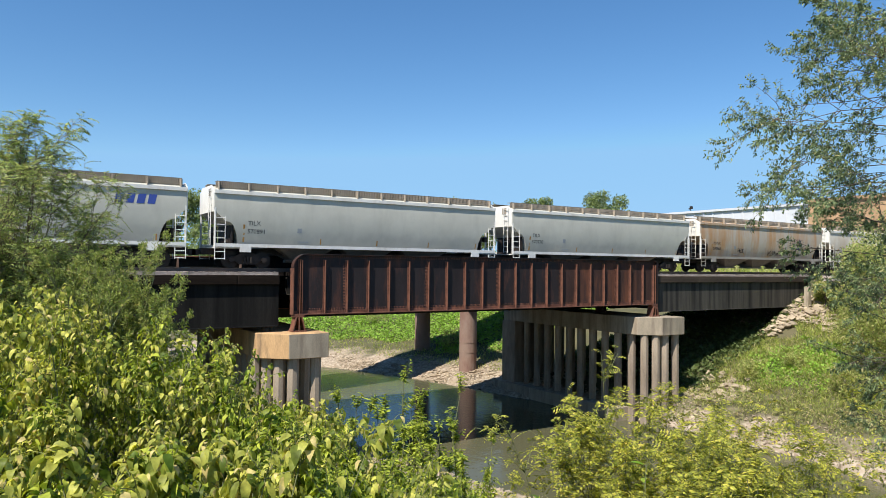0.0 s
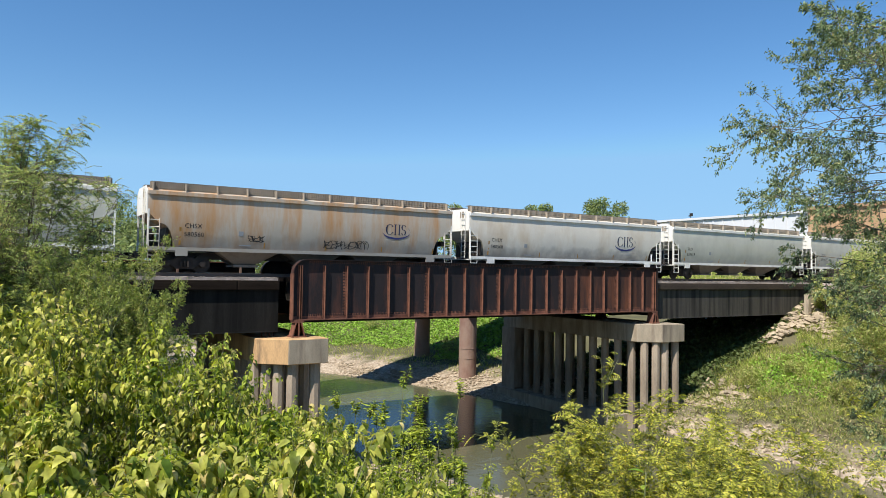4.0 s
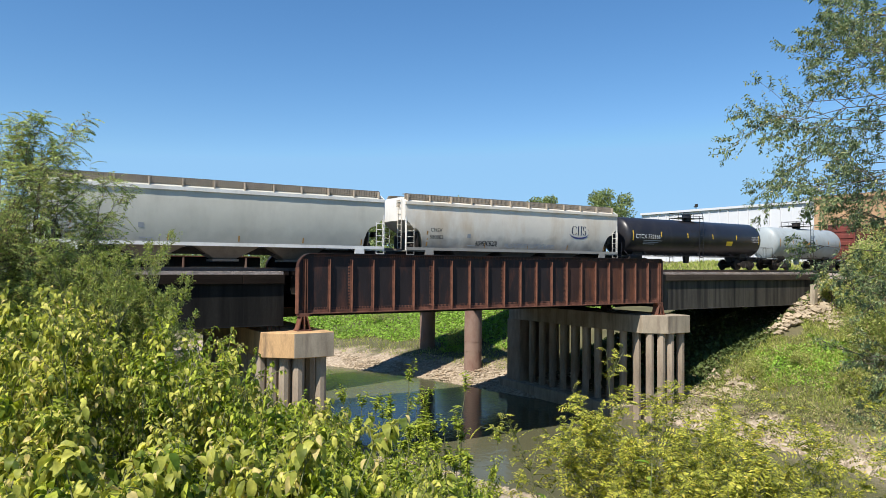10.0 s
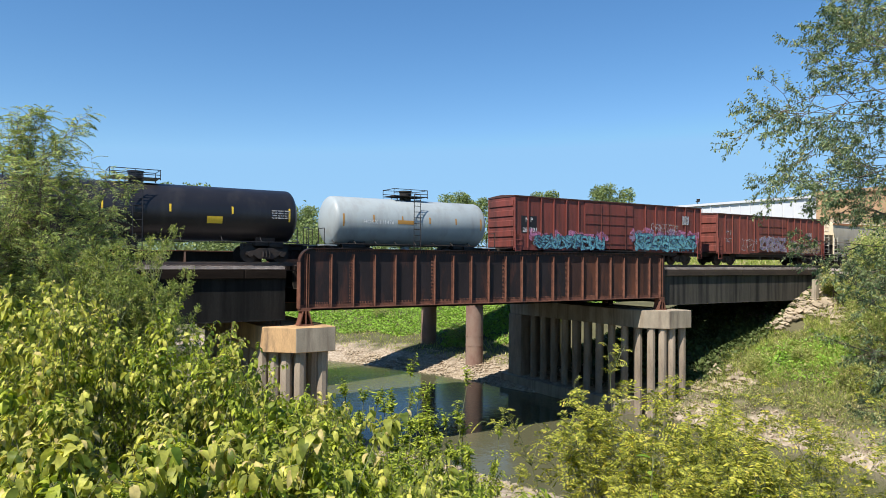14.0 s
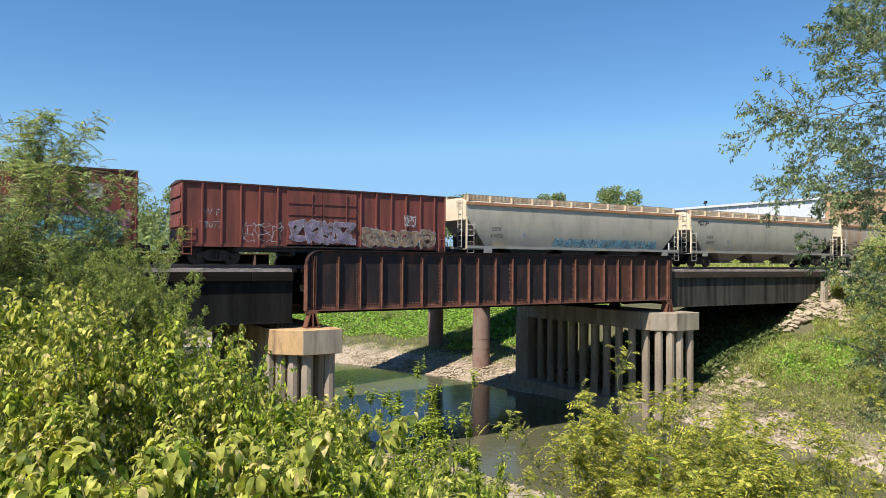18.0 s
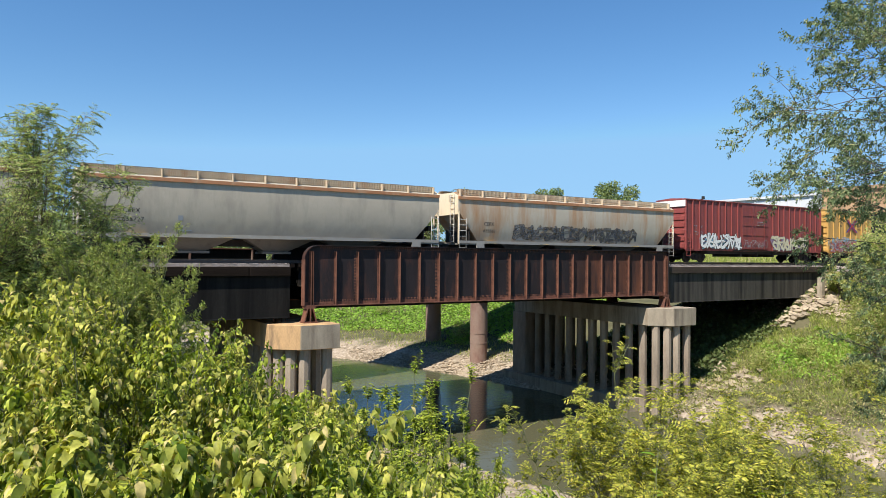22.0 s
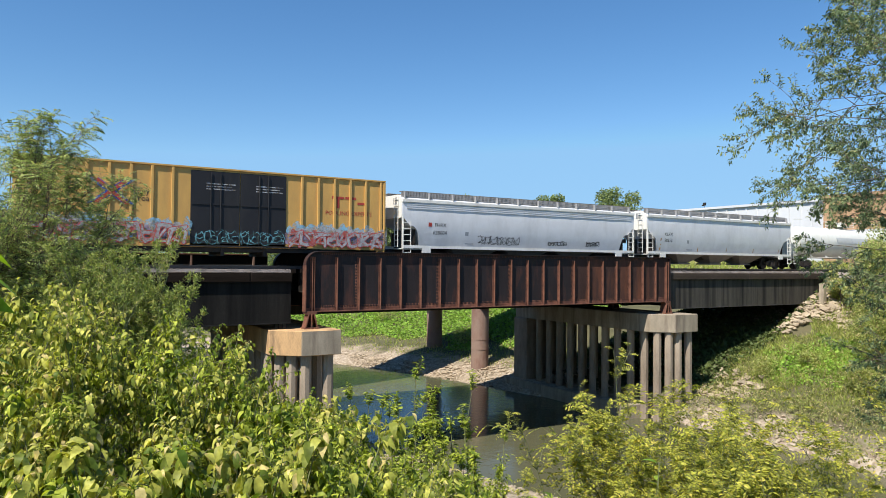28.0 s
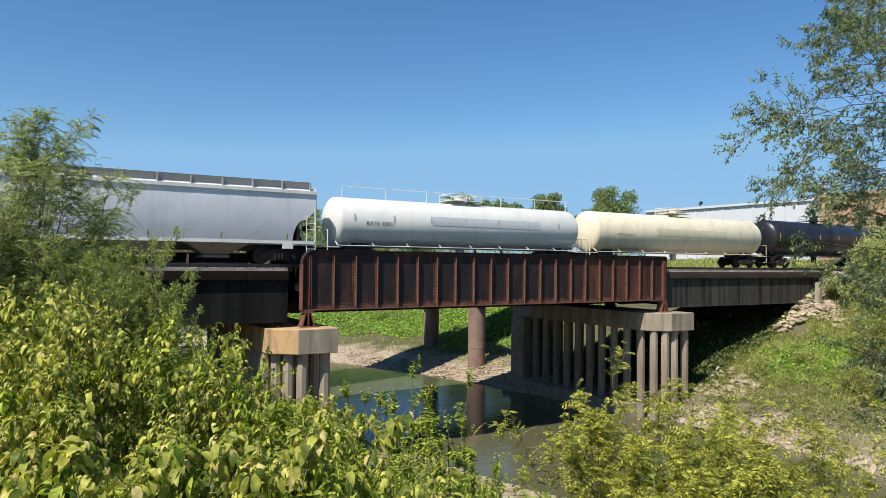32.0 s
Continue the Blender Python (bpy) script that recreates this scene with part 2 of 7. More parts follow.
def ground_z(x, y):
    x, y = np.asarray(x, float), np.asarray(y, float)
    left, right = shores(y)
    mid = (left + right) / 2
    # near bank, on which the camera stands
    s = left - x
    top = -1.55 - 2.6 * smoothstep(-34, -14, y) + 2.6 * smoothstep(16, 50, y)
    near = WATER - 0.25 + (top - WATER + 0.25) * np.interp(s, [0, 2.5, 8, 12, 16, 20, 24, 40], [0, 0.07, 0.2, 0.38, 0.6, 0.83, 1.0, 1.02])
    # far bank: a stony foot, a grassy slope, a flat top
    s = x - right
    bar = smoothstep(8, 16, y)
    prof = np.interp(s, [0, 2.5, 6, 9, 14, 21, 25, 40, 120], [-11.55, -9.9, -9.1, -7.4, -6.0, -4.3, -3.0, -0.9, 0.6])
    prof_bar = np.interp(s, [0, 3, 7, 13, 18, 30, 50, 120], [-11.5, -10.9, -10.1, -9.2, -7.9, -4.9, -2.4, 0.4])
    farb = prof * (1 - bar) + prof_bar * bar
    farb = farb + np.interp(x, [68, 88, 105, 150], [0, 1.9, 2.2, 1.2]) * smoothstep(9, 22, y)
    z = np.where(x < mid, near, farb)
    bed = -12.3
    z = np.where((x > left) & (x < right), np.maximum(bed, -11.5 - 0.6 * np.minimum(x - left, right - x)), z)
    # railway embankment beyond the abutments
    emb = np.where((x > 62.2) | (x < -9), -0.62, -60.0) - np.maximum(np.abs(y) - 2.6, 0) * 0.6
    z = np.maximum(z, np.where(np.abs(y) < 22, emb, -60))
    # rubble heaped against the bridge end
    z = np.maximum(z, -2.3 - 0.5 * np.hypot(np.maximum(61.6 - x, 0), np.maximum(-2.9 - y, 0)) + np.where((x > 54) & (x < 66) & (y < -2.6) & (y > -9), 0, -60))
    # the distance lies flat, a little above the track
    r = np.hypot(x, y + 39)
    k = smoothstep(140, 320, r)
    return z * (1 - k) + 0.4 * k


def rough(x, y):
    return np.array([0.22 * noise.noise((a * 0.35, b * 0.35, 0.3)) + 0.1 * noise.noise((a * 1.3, b * 1.3, 5.1)) for a, b in zip(x, y)])


def axis(lo, hi, step, out_lo, out_hi):
    a = list(np.arange(lo, hi + 0.01, step))
    d, v = step, hi
    while v < out_hi:
        d *= 1.25
        v += d
        a.append(v)
    d, v = step, lo
    while v > out_lo:
        d *= 1.25
        v -= d
        a.insert(0, v)
    return np.array(a)


def ground_material():
    m = mat("bank_earth", (0.095, 0.09, 0.042), 0.95, 0.0, 0.35, 0.5, 9, 0.5, (0.16, 0.13, 0.075), 0.8, 0.16, stain_low=0.5, bump_dist=0.06)
    nt, ln = m.node_tree, m.node_tree.links.new
    n = nt.nodes
    bsdf = n["Principled BSDF"]
    grass = bsdf.inputs["Base Color"].links[0].from_socket
    geo = n.new("ShaderNodeNewGeometry")
    sep = n.new("ShaderNodeSeparateXYZ")
    ln(geo.outputs["Position"], sep.inputs[0])
    wob = n.new("ShaderNodeTexNoise")
    wob.inputs["Scale"].default_value, wob.inputs["Detail"].default_value = 0.4, 5
    ln(geo.outputs["Position"], wob.inputs["Vector"])
    add = n.new("ShaderNodeMath")
    add.operation = "MULTIPLY_ADD"
    ln(wob.outputs["Fac"], add.inputs[0])
    add.inputs[1].default_value = -2.2
    ln(sep.outputs["Z"], add.inputs[2])
    mr = n.new("ShaderNodeMapRange")
    mr.inputs["From Min"].default_value, mr.inputs["From Max"].default_value = -11.5, -10.9
    ln(add.outputs[0], mr.inputs["Value"])
    vor = n.new("ShaderNodeTexVoronoi")
    vor.inputs["Scale"].default_value = 4.5
    ln(geo.outputs["Position"], vor.inputs["Vector"])
    peb = n.new("ShaderNodeValToRGB")
    e = peb.color_ramp.elements
    e[0].color, e[1].color = (0.2, 0.145, 0.095, 1), (0.5, 0.42, 0.32, 1)
    ln(vor.outputs["Color"], peb.inputs["Fac"])
    mix = n.new("ShaderNodeMix")
    mix.data_type = "RGBA"
    ln(mr.outputs["Result"], mix.inputs[0])
    ln(peb.outputs["Color"], mix.inputs[6])
    ln(grass, mix.inputs[7])
    ln(mix.outputs[2], bsdf.inputs["Base Color"])
    return m


def build_ground():
    xs, ys = axis(-20, 90, 0.9, -1500, 2500), axis(-60, 100, 0.9, -1500, 2500)
    gx, gy = np.meshgrid(xs, ys)
    x, y = gx.ravel(), gy.ravel()
    z = ground_z(x, y)
    near = np.hypot(x - 25, y) < 130
    z = z + np.where(near, rough(x * near, y * near), 0) * np.where((np.abs(y) < 4) & ((x > 62) | (x < -8)), 0.1, 1)
    nx, ny = len(xs), len(ys)
    i = np.arange(nx * ny).reshape(ny, nx)
    faces = np.stack([i[:-1, :-1].ravel(), i[:-1, 1:].ravel(), i[1:, 1:].ravel(), i[1:, :-1].ravel()], 1)
    me = sheet("ground", np.stack([x, y, z], 1).tolist(), faces.tolist(), ground_material())
    tagged(new("ground", me), "grassy river banks with stony shores under a railway bridge", "ground", kind="structure")


def build_water():
    m = bpy.data.materials.new("muddy_water")
    m.use_nodes = True
    nt, ln = m.node_tree, m.node_tree.links.new
    n = nt.nodes
    b = n["Principled BSDF"]
    b.inputs["Base Color"].default_value = (0.10, 0.098, 0.054, 1)
    b.inputs["Roughness"].default_value = 0.12
    b.inputs["IOR"].default_value = 1.33
    co = n.new("ShaderNodeTexCoord")
    t = n.new("ShaderNodeTexNoise")
    t.inputs["Scale"].default_value, t.inputs["Detail"].default_value = 1.6, 4
    ln(co.outputs["Object"], t.inputs["Vector"])
    bp = n.new("ShaderNodeBump")
    bp.inputs["Strength"].default_value, bp.inputs["Distance"].default_value = 0.35, 0.04
    ln(t.outputs["Fac"], bp.inputs["Height"])
    ln(bp.outputs["Normal"], b.inputs["Normal"])
    ys = np.arange(-260, 130, 4.0)
    l, r = shores(ys)
    v = []
    for y, a, c in zip(ys, l, r):
        v += [(a - 4, y, WATER), (c + 4, y, WATER)]
    f = [(2 * k, 2 * k + 1, 2 * k + 3, 2 * k + 2) for k in range(len(ys) - 1)]
    tagged(new("water", sheet("water", v, f, m)), "still muddy green river water reflecting the bridge", "river", kind="structure")


build_ground()
build_water()

# ---- the bridge ----
GX0, GX1, GY = 13.1, 41.9, -2.7          # the through girder span: ends, outer face of its near web
GZ0, GZ1 = -2.48, 0.82                    # bottom and top of the girder
STIFF0, STIFF_STEP = 14.977, 1.338


def girder_outline(d=0.0):
    r, pts = 0.75, []
    for k in range(7):
        a = math.pi - k * math.pi / 12
        pts.append((GX0 + d + r + r * math.cos(a), GZ1 - d - r + r * math.sin(a)))
    for k in range(7):
        a = math.pi / 2 - k * math.pi / 12
        pts.append((GX1 - d - 0.25 + 0.25 * math.cos(a), GZ1 - d - 0.25 + 0.25 * math.sin(a)))
    return pts + [(GX1 - d, GZ0 + d), (GX0 + d, GZ0 + d)]


def rivet_mesh(rows, y, s):
    """Low rivet heads at (x, z) on a face that looks to side s."""
    v, f = [], []
    for x, z in rows:
        k = len(v)
        r = 0.022
        v += [(x - r, y, z - r), (x + r, y, z - r), (x + r, y, z + r), (x - r, y, z + r), (x, y + s * 0.018, z)]
        f += [(k, k + 1, k + 4), (k + 1, k + 2, k + 4), (k + 2, k + 3, k + 4), (k + 3, k, k + 4)]
    return v, f


def build_girder(y, s, name_label):
    g = thing("plate_girder", name_label, "bridge girder", "girders of the bridge", pose(0, 0, 0))
    rim, cuts = girder_outline(0.03), (GX0, STIFF0 + 5.9 * STIFF_STEP, STIFF0 + 12.9 * STIFF_STEP, GX1)
    for k, (a, b) in enumerate(zip(cuts, cuts[1:])):
        plate = [(min(max(px_, a), b), pz) for px_, pz in rim if a <= px_ <= b]
        if k == 0:
            plate = rim[15:] + rim[:7] + [(b, GZ1 - 0.03), (b, GZ0 + 0.03)]
        elif k == 1:
            plate = [(a, GZ0 + 0.03), (a, GZ1 - 0.03), (b, GZ1 - 0.03), (b, GZ0 + 0.03)]
        else:
            plate = [(a, GZ0 + 0.03), (a, GZ1 - 0.03)] + rim[7:15]
        part("web_plate", slab_xz(bmesh.new(), plate, y, y - s * 0.03), M_GIRDER_RUSTY if k == 2 else M_GIRDER, g, "rust-streaked steel web plate" if k == 2 else "dark weathered steel web plate")
    # flange that runs round the top and the ends
    out, inn = girder_outline(0.0), girder_outline(0.035)
    for nm, lo, hi in (("top_flange", 0, 14), ("bottom_flange", 14, 16)):
        bm = bmesh.new()
        seq = list(range(lo, hi)) if nm == "top_flange" else []
        if nm == "top_flange":
            seq = seq + [14]
            a0, a1 = y + s * 0.2, y - s * 0.2
            rows = [[bm.verts.new((q[i][0], yy, q[i][1])) for i in seq] for q, yy in ((out, a0), (out, a1), (inn, a1), (inn, a0))]
            for k in range(len(seq) - 1):
                for j in range(4):
                    bm.faces.new((rows[j][k], rows[j][k + 1], rows[(j + 1) % 4][k + 1], rows[(j + 1) % 4][k]))
        else:
            box(bm, GX0, GX1, y + s * 0.22, y - s * 0.2, GZ0 - 0.02, GZ0 + 0.03)
            box(bm, GX0 + 0.1, GX1 - 0.1, y + s * 0.015, y + s * 0.002, GZ0 + 0.03, GZ0 + 0.2)
        part(nm, bm, M_GIRDER_EDGE if nm == "bottom_flange" else M_GIRDER, g)
    part("end_plate", boxes((GX0 - 0.012, GX0 + 0.035, y - 0.24, y + 0.24, GZ0, GZ1 - 0.78)), M_GIRDER_EDGE, g, "red-brown end plate")
    bm = boxes((GX0 + 0.75, GX1 - 0.25, y + s * 0.015, y + s * 0.002, GZ1 - 0.22, GZ1 - 0.036))
    part("flange_angle", bm, M_GIRDER, g)
    st = bmesh.new()
    box(st, -0.012, 0.012, 0.005, 0.17, GZ0 + 0.03, GZ1 - 0.33)
    box(st, -0.1, -0.012, 0.004, 0.016, GZ0 + 0.2, GZ1 - 0.3)
    for v in st.verts:
        v.co.y *= s
        if abs(v.co.y) > 0.1 and v.co.z > 0:
            v.co.z -= 0.0
    me = mesh_of(st, "stiffener", M_GIRDER_EDGE)
    xs = [STIFF0 + k * STIFF_STEP for k in range(-1, 21)]
    for x in xs:
        o = part("stiffener", me, None, g)
        o.location = (x, y, 0)
    for x in (GX0 + 0.42, GX1 - 0.35):
        o = part("stiffener", me, None, g)
        o.location = (x, y, 0)
    rv, rf = [], []
    rows = []
    for k, x in enumerate(xs):
        rows += [(x - 0.055, z) for z in np.arange(GZ0 + 0.22, GZ1 - 0.35, 0.085)]
        if k % 4 == 2:
            rows += [(x - 0.13, z) for z in np.arange(GZ0 + 0.3, GZ1 - 0.5, 0.085)]
            rows += [(x - 0.2, z) for z in np.arange(GZ0 + 0.3, GZ1 - 0.5, 0.085)]
    for z in (GZ0 + 0.07, GZ0 + 0.14, GZ0 + 0.22, GZ0 + 0.29):
        rows += [(x, z) for x in np.arange(GX0 + 1.0, GX1 - 0.2, 0.1)]
    for z in (GZ1 - 0.1, GZ1 - 0.18):
        rows += [(x, z) for x in np.arange(GX0 + 1.0, GX1 - 0.3, 0.12)]
    rv, rf = rivet_mesh(rows, y + s * 0.016, s)
    o = new("rivets", sheet("rivets", rv, rf, M_GIRDER_EDGE, False))
    o.parent = g
    tagged(o, kind="stuff")
    for x in (GX0 + 0.35, GX1 - 0.3):
        bm = boxes((x - 0.42, x + 0.42, y - 0.34, y + 0.34, -3.4, -3.33), (x - 0.3, x + 0.3, y - 0.22, y + 0.22, GZ0 - 0.14, GZ0 - 0.02))
        for dx in (-0.26, 0, 0.26):
            slab_xz(bm, [(x + dx * 1.3 - 0.025, -3.33), (x + dx * 1.3 + 0.025, -3.33), (x + dx * 0.6 + 0.025, GZ0 - 0.14), (x + dx * 0.6 - 0.025, GZ0 - 0.14)], y - 0.3, y + 0.3)
        part("bearing", bm, M_GIRDER_EDGE, g, "rusty cast steel bridge bearing")


build_girder(GY, -1, "dark rusty riveted steel plate girder on concrete piers")
build_girder(2.7, 1, "rusty riveted steel plate girder on the far side of the track")


def build_floor_system():
    g = thing("bridge_floor", "dark steel floor beams and stringers under the track", "bridge floor")
    bm = boxes((0, 0.3, GY + 0.05, 2.65, -2.3, -1.5))
    me = mesh_of(bm, "floor_beam", M_DARK_STEEL)
    for k in range(8):
        o = part("floor_beam", me, None, g)
        o.location.x = GX0 + 0.7 + k * 3.85
    # unseen solid plate, added so no sun leaks through the open floor onto the piers
    part("deck_plate", boxes((GX0 + 0.3, GX1 - 0.3, GY + 0.06, 2.64, -1.48, -1.44)), M_DARK_STEEL, g, "unseen dark plate added to shut out sunlight under the track")
    me = mesh_of(boxes((GX0 + 0.3, GX1 - 0.3, -0.15, 0.15, -1.44, -0.48)), "stringer", M_DARK_STEEL)
    for y in (-0.95, 0.95):
        o = part("stringer", me, None, g)
        o.location.y = y


build_floor_system()


def i_beam(x0, x1, y, z0, z1, w=0.2, t=0.02, f=0.05):
    sec = [(-w, z0), (w, z0), (w, z0 + f), (t, z0 + f), (t, z1 - f), (w, z1 - f), (w, z1), (-w, z1), (-w, z1 - f), (-t, z1 - f), (-t, z0 + f), (-w, z0 + f)]
    bm = bmesh.new()
    a = [bm.verts.new((x0, y + p, q)) for p, q in sec]
    b = [bm.verts.new((x1, y + p, q)) for p, q in sec]
    bm.faces.new(a)
    bm.faces.new(b[::-1])
    for i in range(12):
        bm.faces.new((a[i], b[i], b[(i + 1) % 12], a[(i + 1) % 12]))
    return bm


def build_deck_span(x0, x1, label, steel, edge):
    """An approach span: two deep steel beams under an open timber deck."""
    g = thing("deck_span", label, "bridge span", "approach spans")
    for y, s in ((-2.44, -1), (2.44, 1)):
        bm = i_beam(x0, x1, y, -3.1, -0.84, 0.13)
        part("beam", bm, steel, g, "weather-streaked steel beam")
        st = mesh_of(boxes((-0.012, 0.012, -0.02 * s, -0.12 * s, -3.02, -0.91)), "stiffener", M_DARK_STEEL)
        n = max(2, int((x1 - x0) / 1.75))
        for k in range(n):
            o = part("stiffener", st, None, g)
            o.location = (x0 + 0.12 + k * (x1 - x0 - 0.24) / (n - 1), y, 0)
    n = max(2, int((x1 - x0) / 5))
    me = mesh_of(boxes((-0.05, 0.05, -2.4, 2.4, -2.9, -1.2)), "cross_frame", M_DARK_STEEL)
    for k in range(n):
        part("cross_frame", me, None, g).location.x = x0 + 0.4 + k * (x1 - x0 - 0.8) / (n - 1)
    me = mesh_of(boxes((0, 1, -2.66, -2.36, -0.84, -0.36), bevel=0.015), "edge_timber", edge)
    x = x0
    while x < x1 - 0.1:
        w = min(4.8, x1 - x)
        o = part("edge_timber", me, None, g, "long grey weathered edge timber")
        o.location.x, o.scale.x = x + 0.01, w - 0.02
        x += w
    part("walkway", boxes((x0, x1, -2.36, 2.5, -0.84, -0.21)), M_BALLAST, g, "gravel-strewn deck")


# the near span takes darker steel and timber colours than the far one
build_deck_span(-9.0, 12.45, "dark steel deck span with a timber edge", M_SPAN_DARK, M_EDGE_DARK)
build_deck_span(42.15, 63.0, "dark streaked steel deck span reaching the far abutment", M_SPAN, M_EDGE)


def build_track():
    t = thing("track", "two steel rails on timber sleepers across the bridge", "railway track")
    sl = mesh_of(boxes((-0.115, 0.115, -1.3, 1.3, -0.42, -0.185), bevel=0.01), "sleeper", M_TIMBER)
    for k in range(240):
        o = part("sleeper", sl, None, t)
        o.location.x = -30 + k * 0.5
    for y in (-0.7535, 0.7535):
        bm = boxes((-700, 700, y - 0.07, y + 0.07, -0.185, -0.16), (-700, 700, y - 0.01, y + 0.01, -0.16, -0.035), (-700, 700, y - 0.035, y + 0.035, -0.035, -0.002))
        r = part("rail", bm, M_RAIL, t)
        part("rail_head", boxes((-700, 700, y - 0.03, y + 0.03, -0.002, 0.0)), M_RAIL_TOP, r, "polished running surface")
    for y in (-0.36, 0.36):
        part("guard_rail", boxes((-12, 66, y - 0.03, y + 0.03, -0.185, -0.03)), M_RAIL, t)
    for x0, x1, nm in ((-700, -9.2, "ballast_bed"), (63.3, 700, "ballast_bed")):
        bm = bmesh.new()
        box(bm, x0, x1, -2.6, 2.6, -0.75, -0.26)
        for v in bm.verts:
            if v.co.z < -0.5:
                v.co.y *= 1.35
        tagged(part(nm, bm, M_BALLAST), "crushed grey stone ballast under the rails", "ballast", kind="structure")


build_track()


def octagon(cx, cy, r):
    return [(cx + r * math.cos(math.pi / 8 + k * math.pi / 4), cy + r * math.sin(math.pi / 8 + k * math.pi / 4)) for k in range(8)]


def build_pier(x0, x1, y0, y1, z_base, label, rows_y, wash, heads, footing=None):
    p = thing("bridge_pier", label, "bridge pier", "bridge piers")
    cx, c = (x0 + x1) / 2, 1.2
    cap = prism(bmesh.new(), [(x0, y0 + c), (x0 + 1.35, y0), (x1, y0), (x1, y1), (x0, y1)], -4.72, -3.4)
    bmesh.ops.bevel(cap, geom=cap.edges[:], offset=0.03, segments=1, affect="EDGES")
    cap = part("pier_cap", cap, wash, p, "blocky concrete pier cap with a chamfered corner")
    cap.data.materials.append(M_CONCRETE)
    # the cap front gets greyer concrete, so its sides read as sunlit by colour
    for f in cap.data.polygons:
        if f.normal.y < -0.9:
            f.material_index = 1
    me = mesh_of(prism(bmesh.new(), octagon(0, 0, 0.3), z_base, -4.7), "column", M_PILE)
    for y in rows_y:
        for x in (x0 + 0.5, x1 - 0.45):
            o = part("column", me, None, p)
            o.location = (x, y, 0)
    for x, y in heads:
        o = part("column", me, None, p)
        o.location = (x, y, 0)
    if footing:
        part("end_pier_wall", boxes((x0 - 0.1, x1 + 0.1, y1 - 1.8, y1 + 0.1, -12.5, -4.72), bevel=0.03), M_PILE, p)
        part("footing", prism(bmesh.new(), footing, -13, -10.3), M_CONCRETE, p, "dark wet concrete footing")


def build_cap_frame(x, y):
    f = thing("pipe_frame", "small rusty steel frame on the pier cap", "frame")
    rows = [((x + d, y, -3.4), (x + d, y, -3.08)) for d in (0, 0.22, 0.44, 0.66)] + [((x, y, -3.08), (x + 0.66, y, -3.08))]
    part("frame", tubes(rows, 0.022), M_GIRDER_EDGE, f)


build_cap_frame(11.75, -1.9)
build_pier(11.2, 14.75, -4.0, 13.0, -12.0, "concrete pier with octagonal piles and a rust-washed cap, its sides coloured as sunlit", [-0.6 + 1.2 * k for k in range(11)], M_CONCRETE_RUST_LIT,
           [(11.43, -1.9), (11.87, -2.5), (12.36, -3.0), (12.96, -3.45), (14.23, -3.4), (14.25, -1.8)])
build_pier(39.7, 43.5, -4.1, 13.4, -12.0, "long concrete pile pier on a footing at the water", [-1.9 + 1.38 * k for k in range(11)], M_CONCRETE, [(40.35, -3.0), (41.0, -3.5), (41.8, -3.65), (43.0, -3.6)],
           footing=[(39.0, -1.5), (44.0, -1.5), (44.0, 13.9), (39.0, 14.0)])


def build_abutment(x0, x1):
    a = thing("abutment", "weathered concrete abutment at the end of the bridge", "abutment", "abutments")
    part("seat_wall", boxes((x0, x1, -2.3, 3.4, -7, -3.1), bevel=0.03), M_PILE, a)
    part("back_wall", boxes((x0 if x0 < 0 else x0 + 0.5, x1 if x0 > 0 else x1 - 0.5, -2.3, 3.4, -3.1, -0.9), bevel=0.03), M_PILE, a)


def build_marker_post():
    p = thing("concrete_post", "short leaning pale concrete post among the rocks", "post")
    bm = prism(bmesh.new(), [(59.55, -4.3), (60.25, -4.3), (60.25, -3.8), (59.55, -3.8)], -5.6, -1.2)
    for v in bm.verts:
        if v.co.z > -2:
            v.co.x = 60.05 + (v.co.x - 59.9) * 0.7
            v.co.y = -4.05 + (v.co.y + 4.05) * 0.8
    bmesh.ops.bevel(bm, geom=bm.edges[:], offset=0.04, segments=1, affect="EDGES")
    part("post", bm, M_CONCRETE, p)


build_abutment(62.3, 63.9)
build_marker_post()
build_abutment(-10.2, -8.6)


def build_road_bridge():
    b = thing("road_bridge", "second bridge behind on round rusty columns", "bridge")
    for x, y in ((40.7, 20.8), (42.0, 32.3)):
        bm = tube(bmesh.new(), (x, y, -12), (x, y, -4.0), 0.9, seg=28)
        tube(bm, (x, y, -7.6), (x, y, -7.5), 0.93, seg=28)
        tube(bm, (x, y, -8.6), (x, y, -8.5), 0.93, seg=28)
        part("column", bm, M_COLUMN, b, "round rust-stained column", smooth=False)
    part("cross_head", boxes((39.9, 42.4, 19.3, 33.2, -4.0, -3.1)), M_DARK_STEEL, b)
    # the deck crosses at a slight skew
    mid = lambda x: 27.2 + 0.25 * (x - 41.5)
    part("deck", prism(bmesh.new(), [(-6, mid(-6) - 3.2), (120, mid(120) - 3.2), (120, mid(120) + 4.5), (-6, mid(-6) + 4.5)], -3.1, -1.0), M_DARK_STEEL, b)


build_road_bridge()


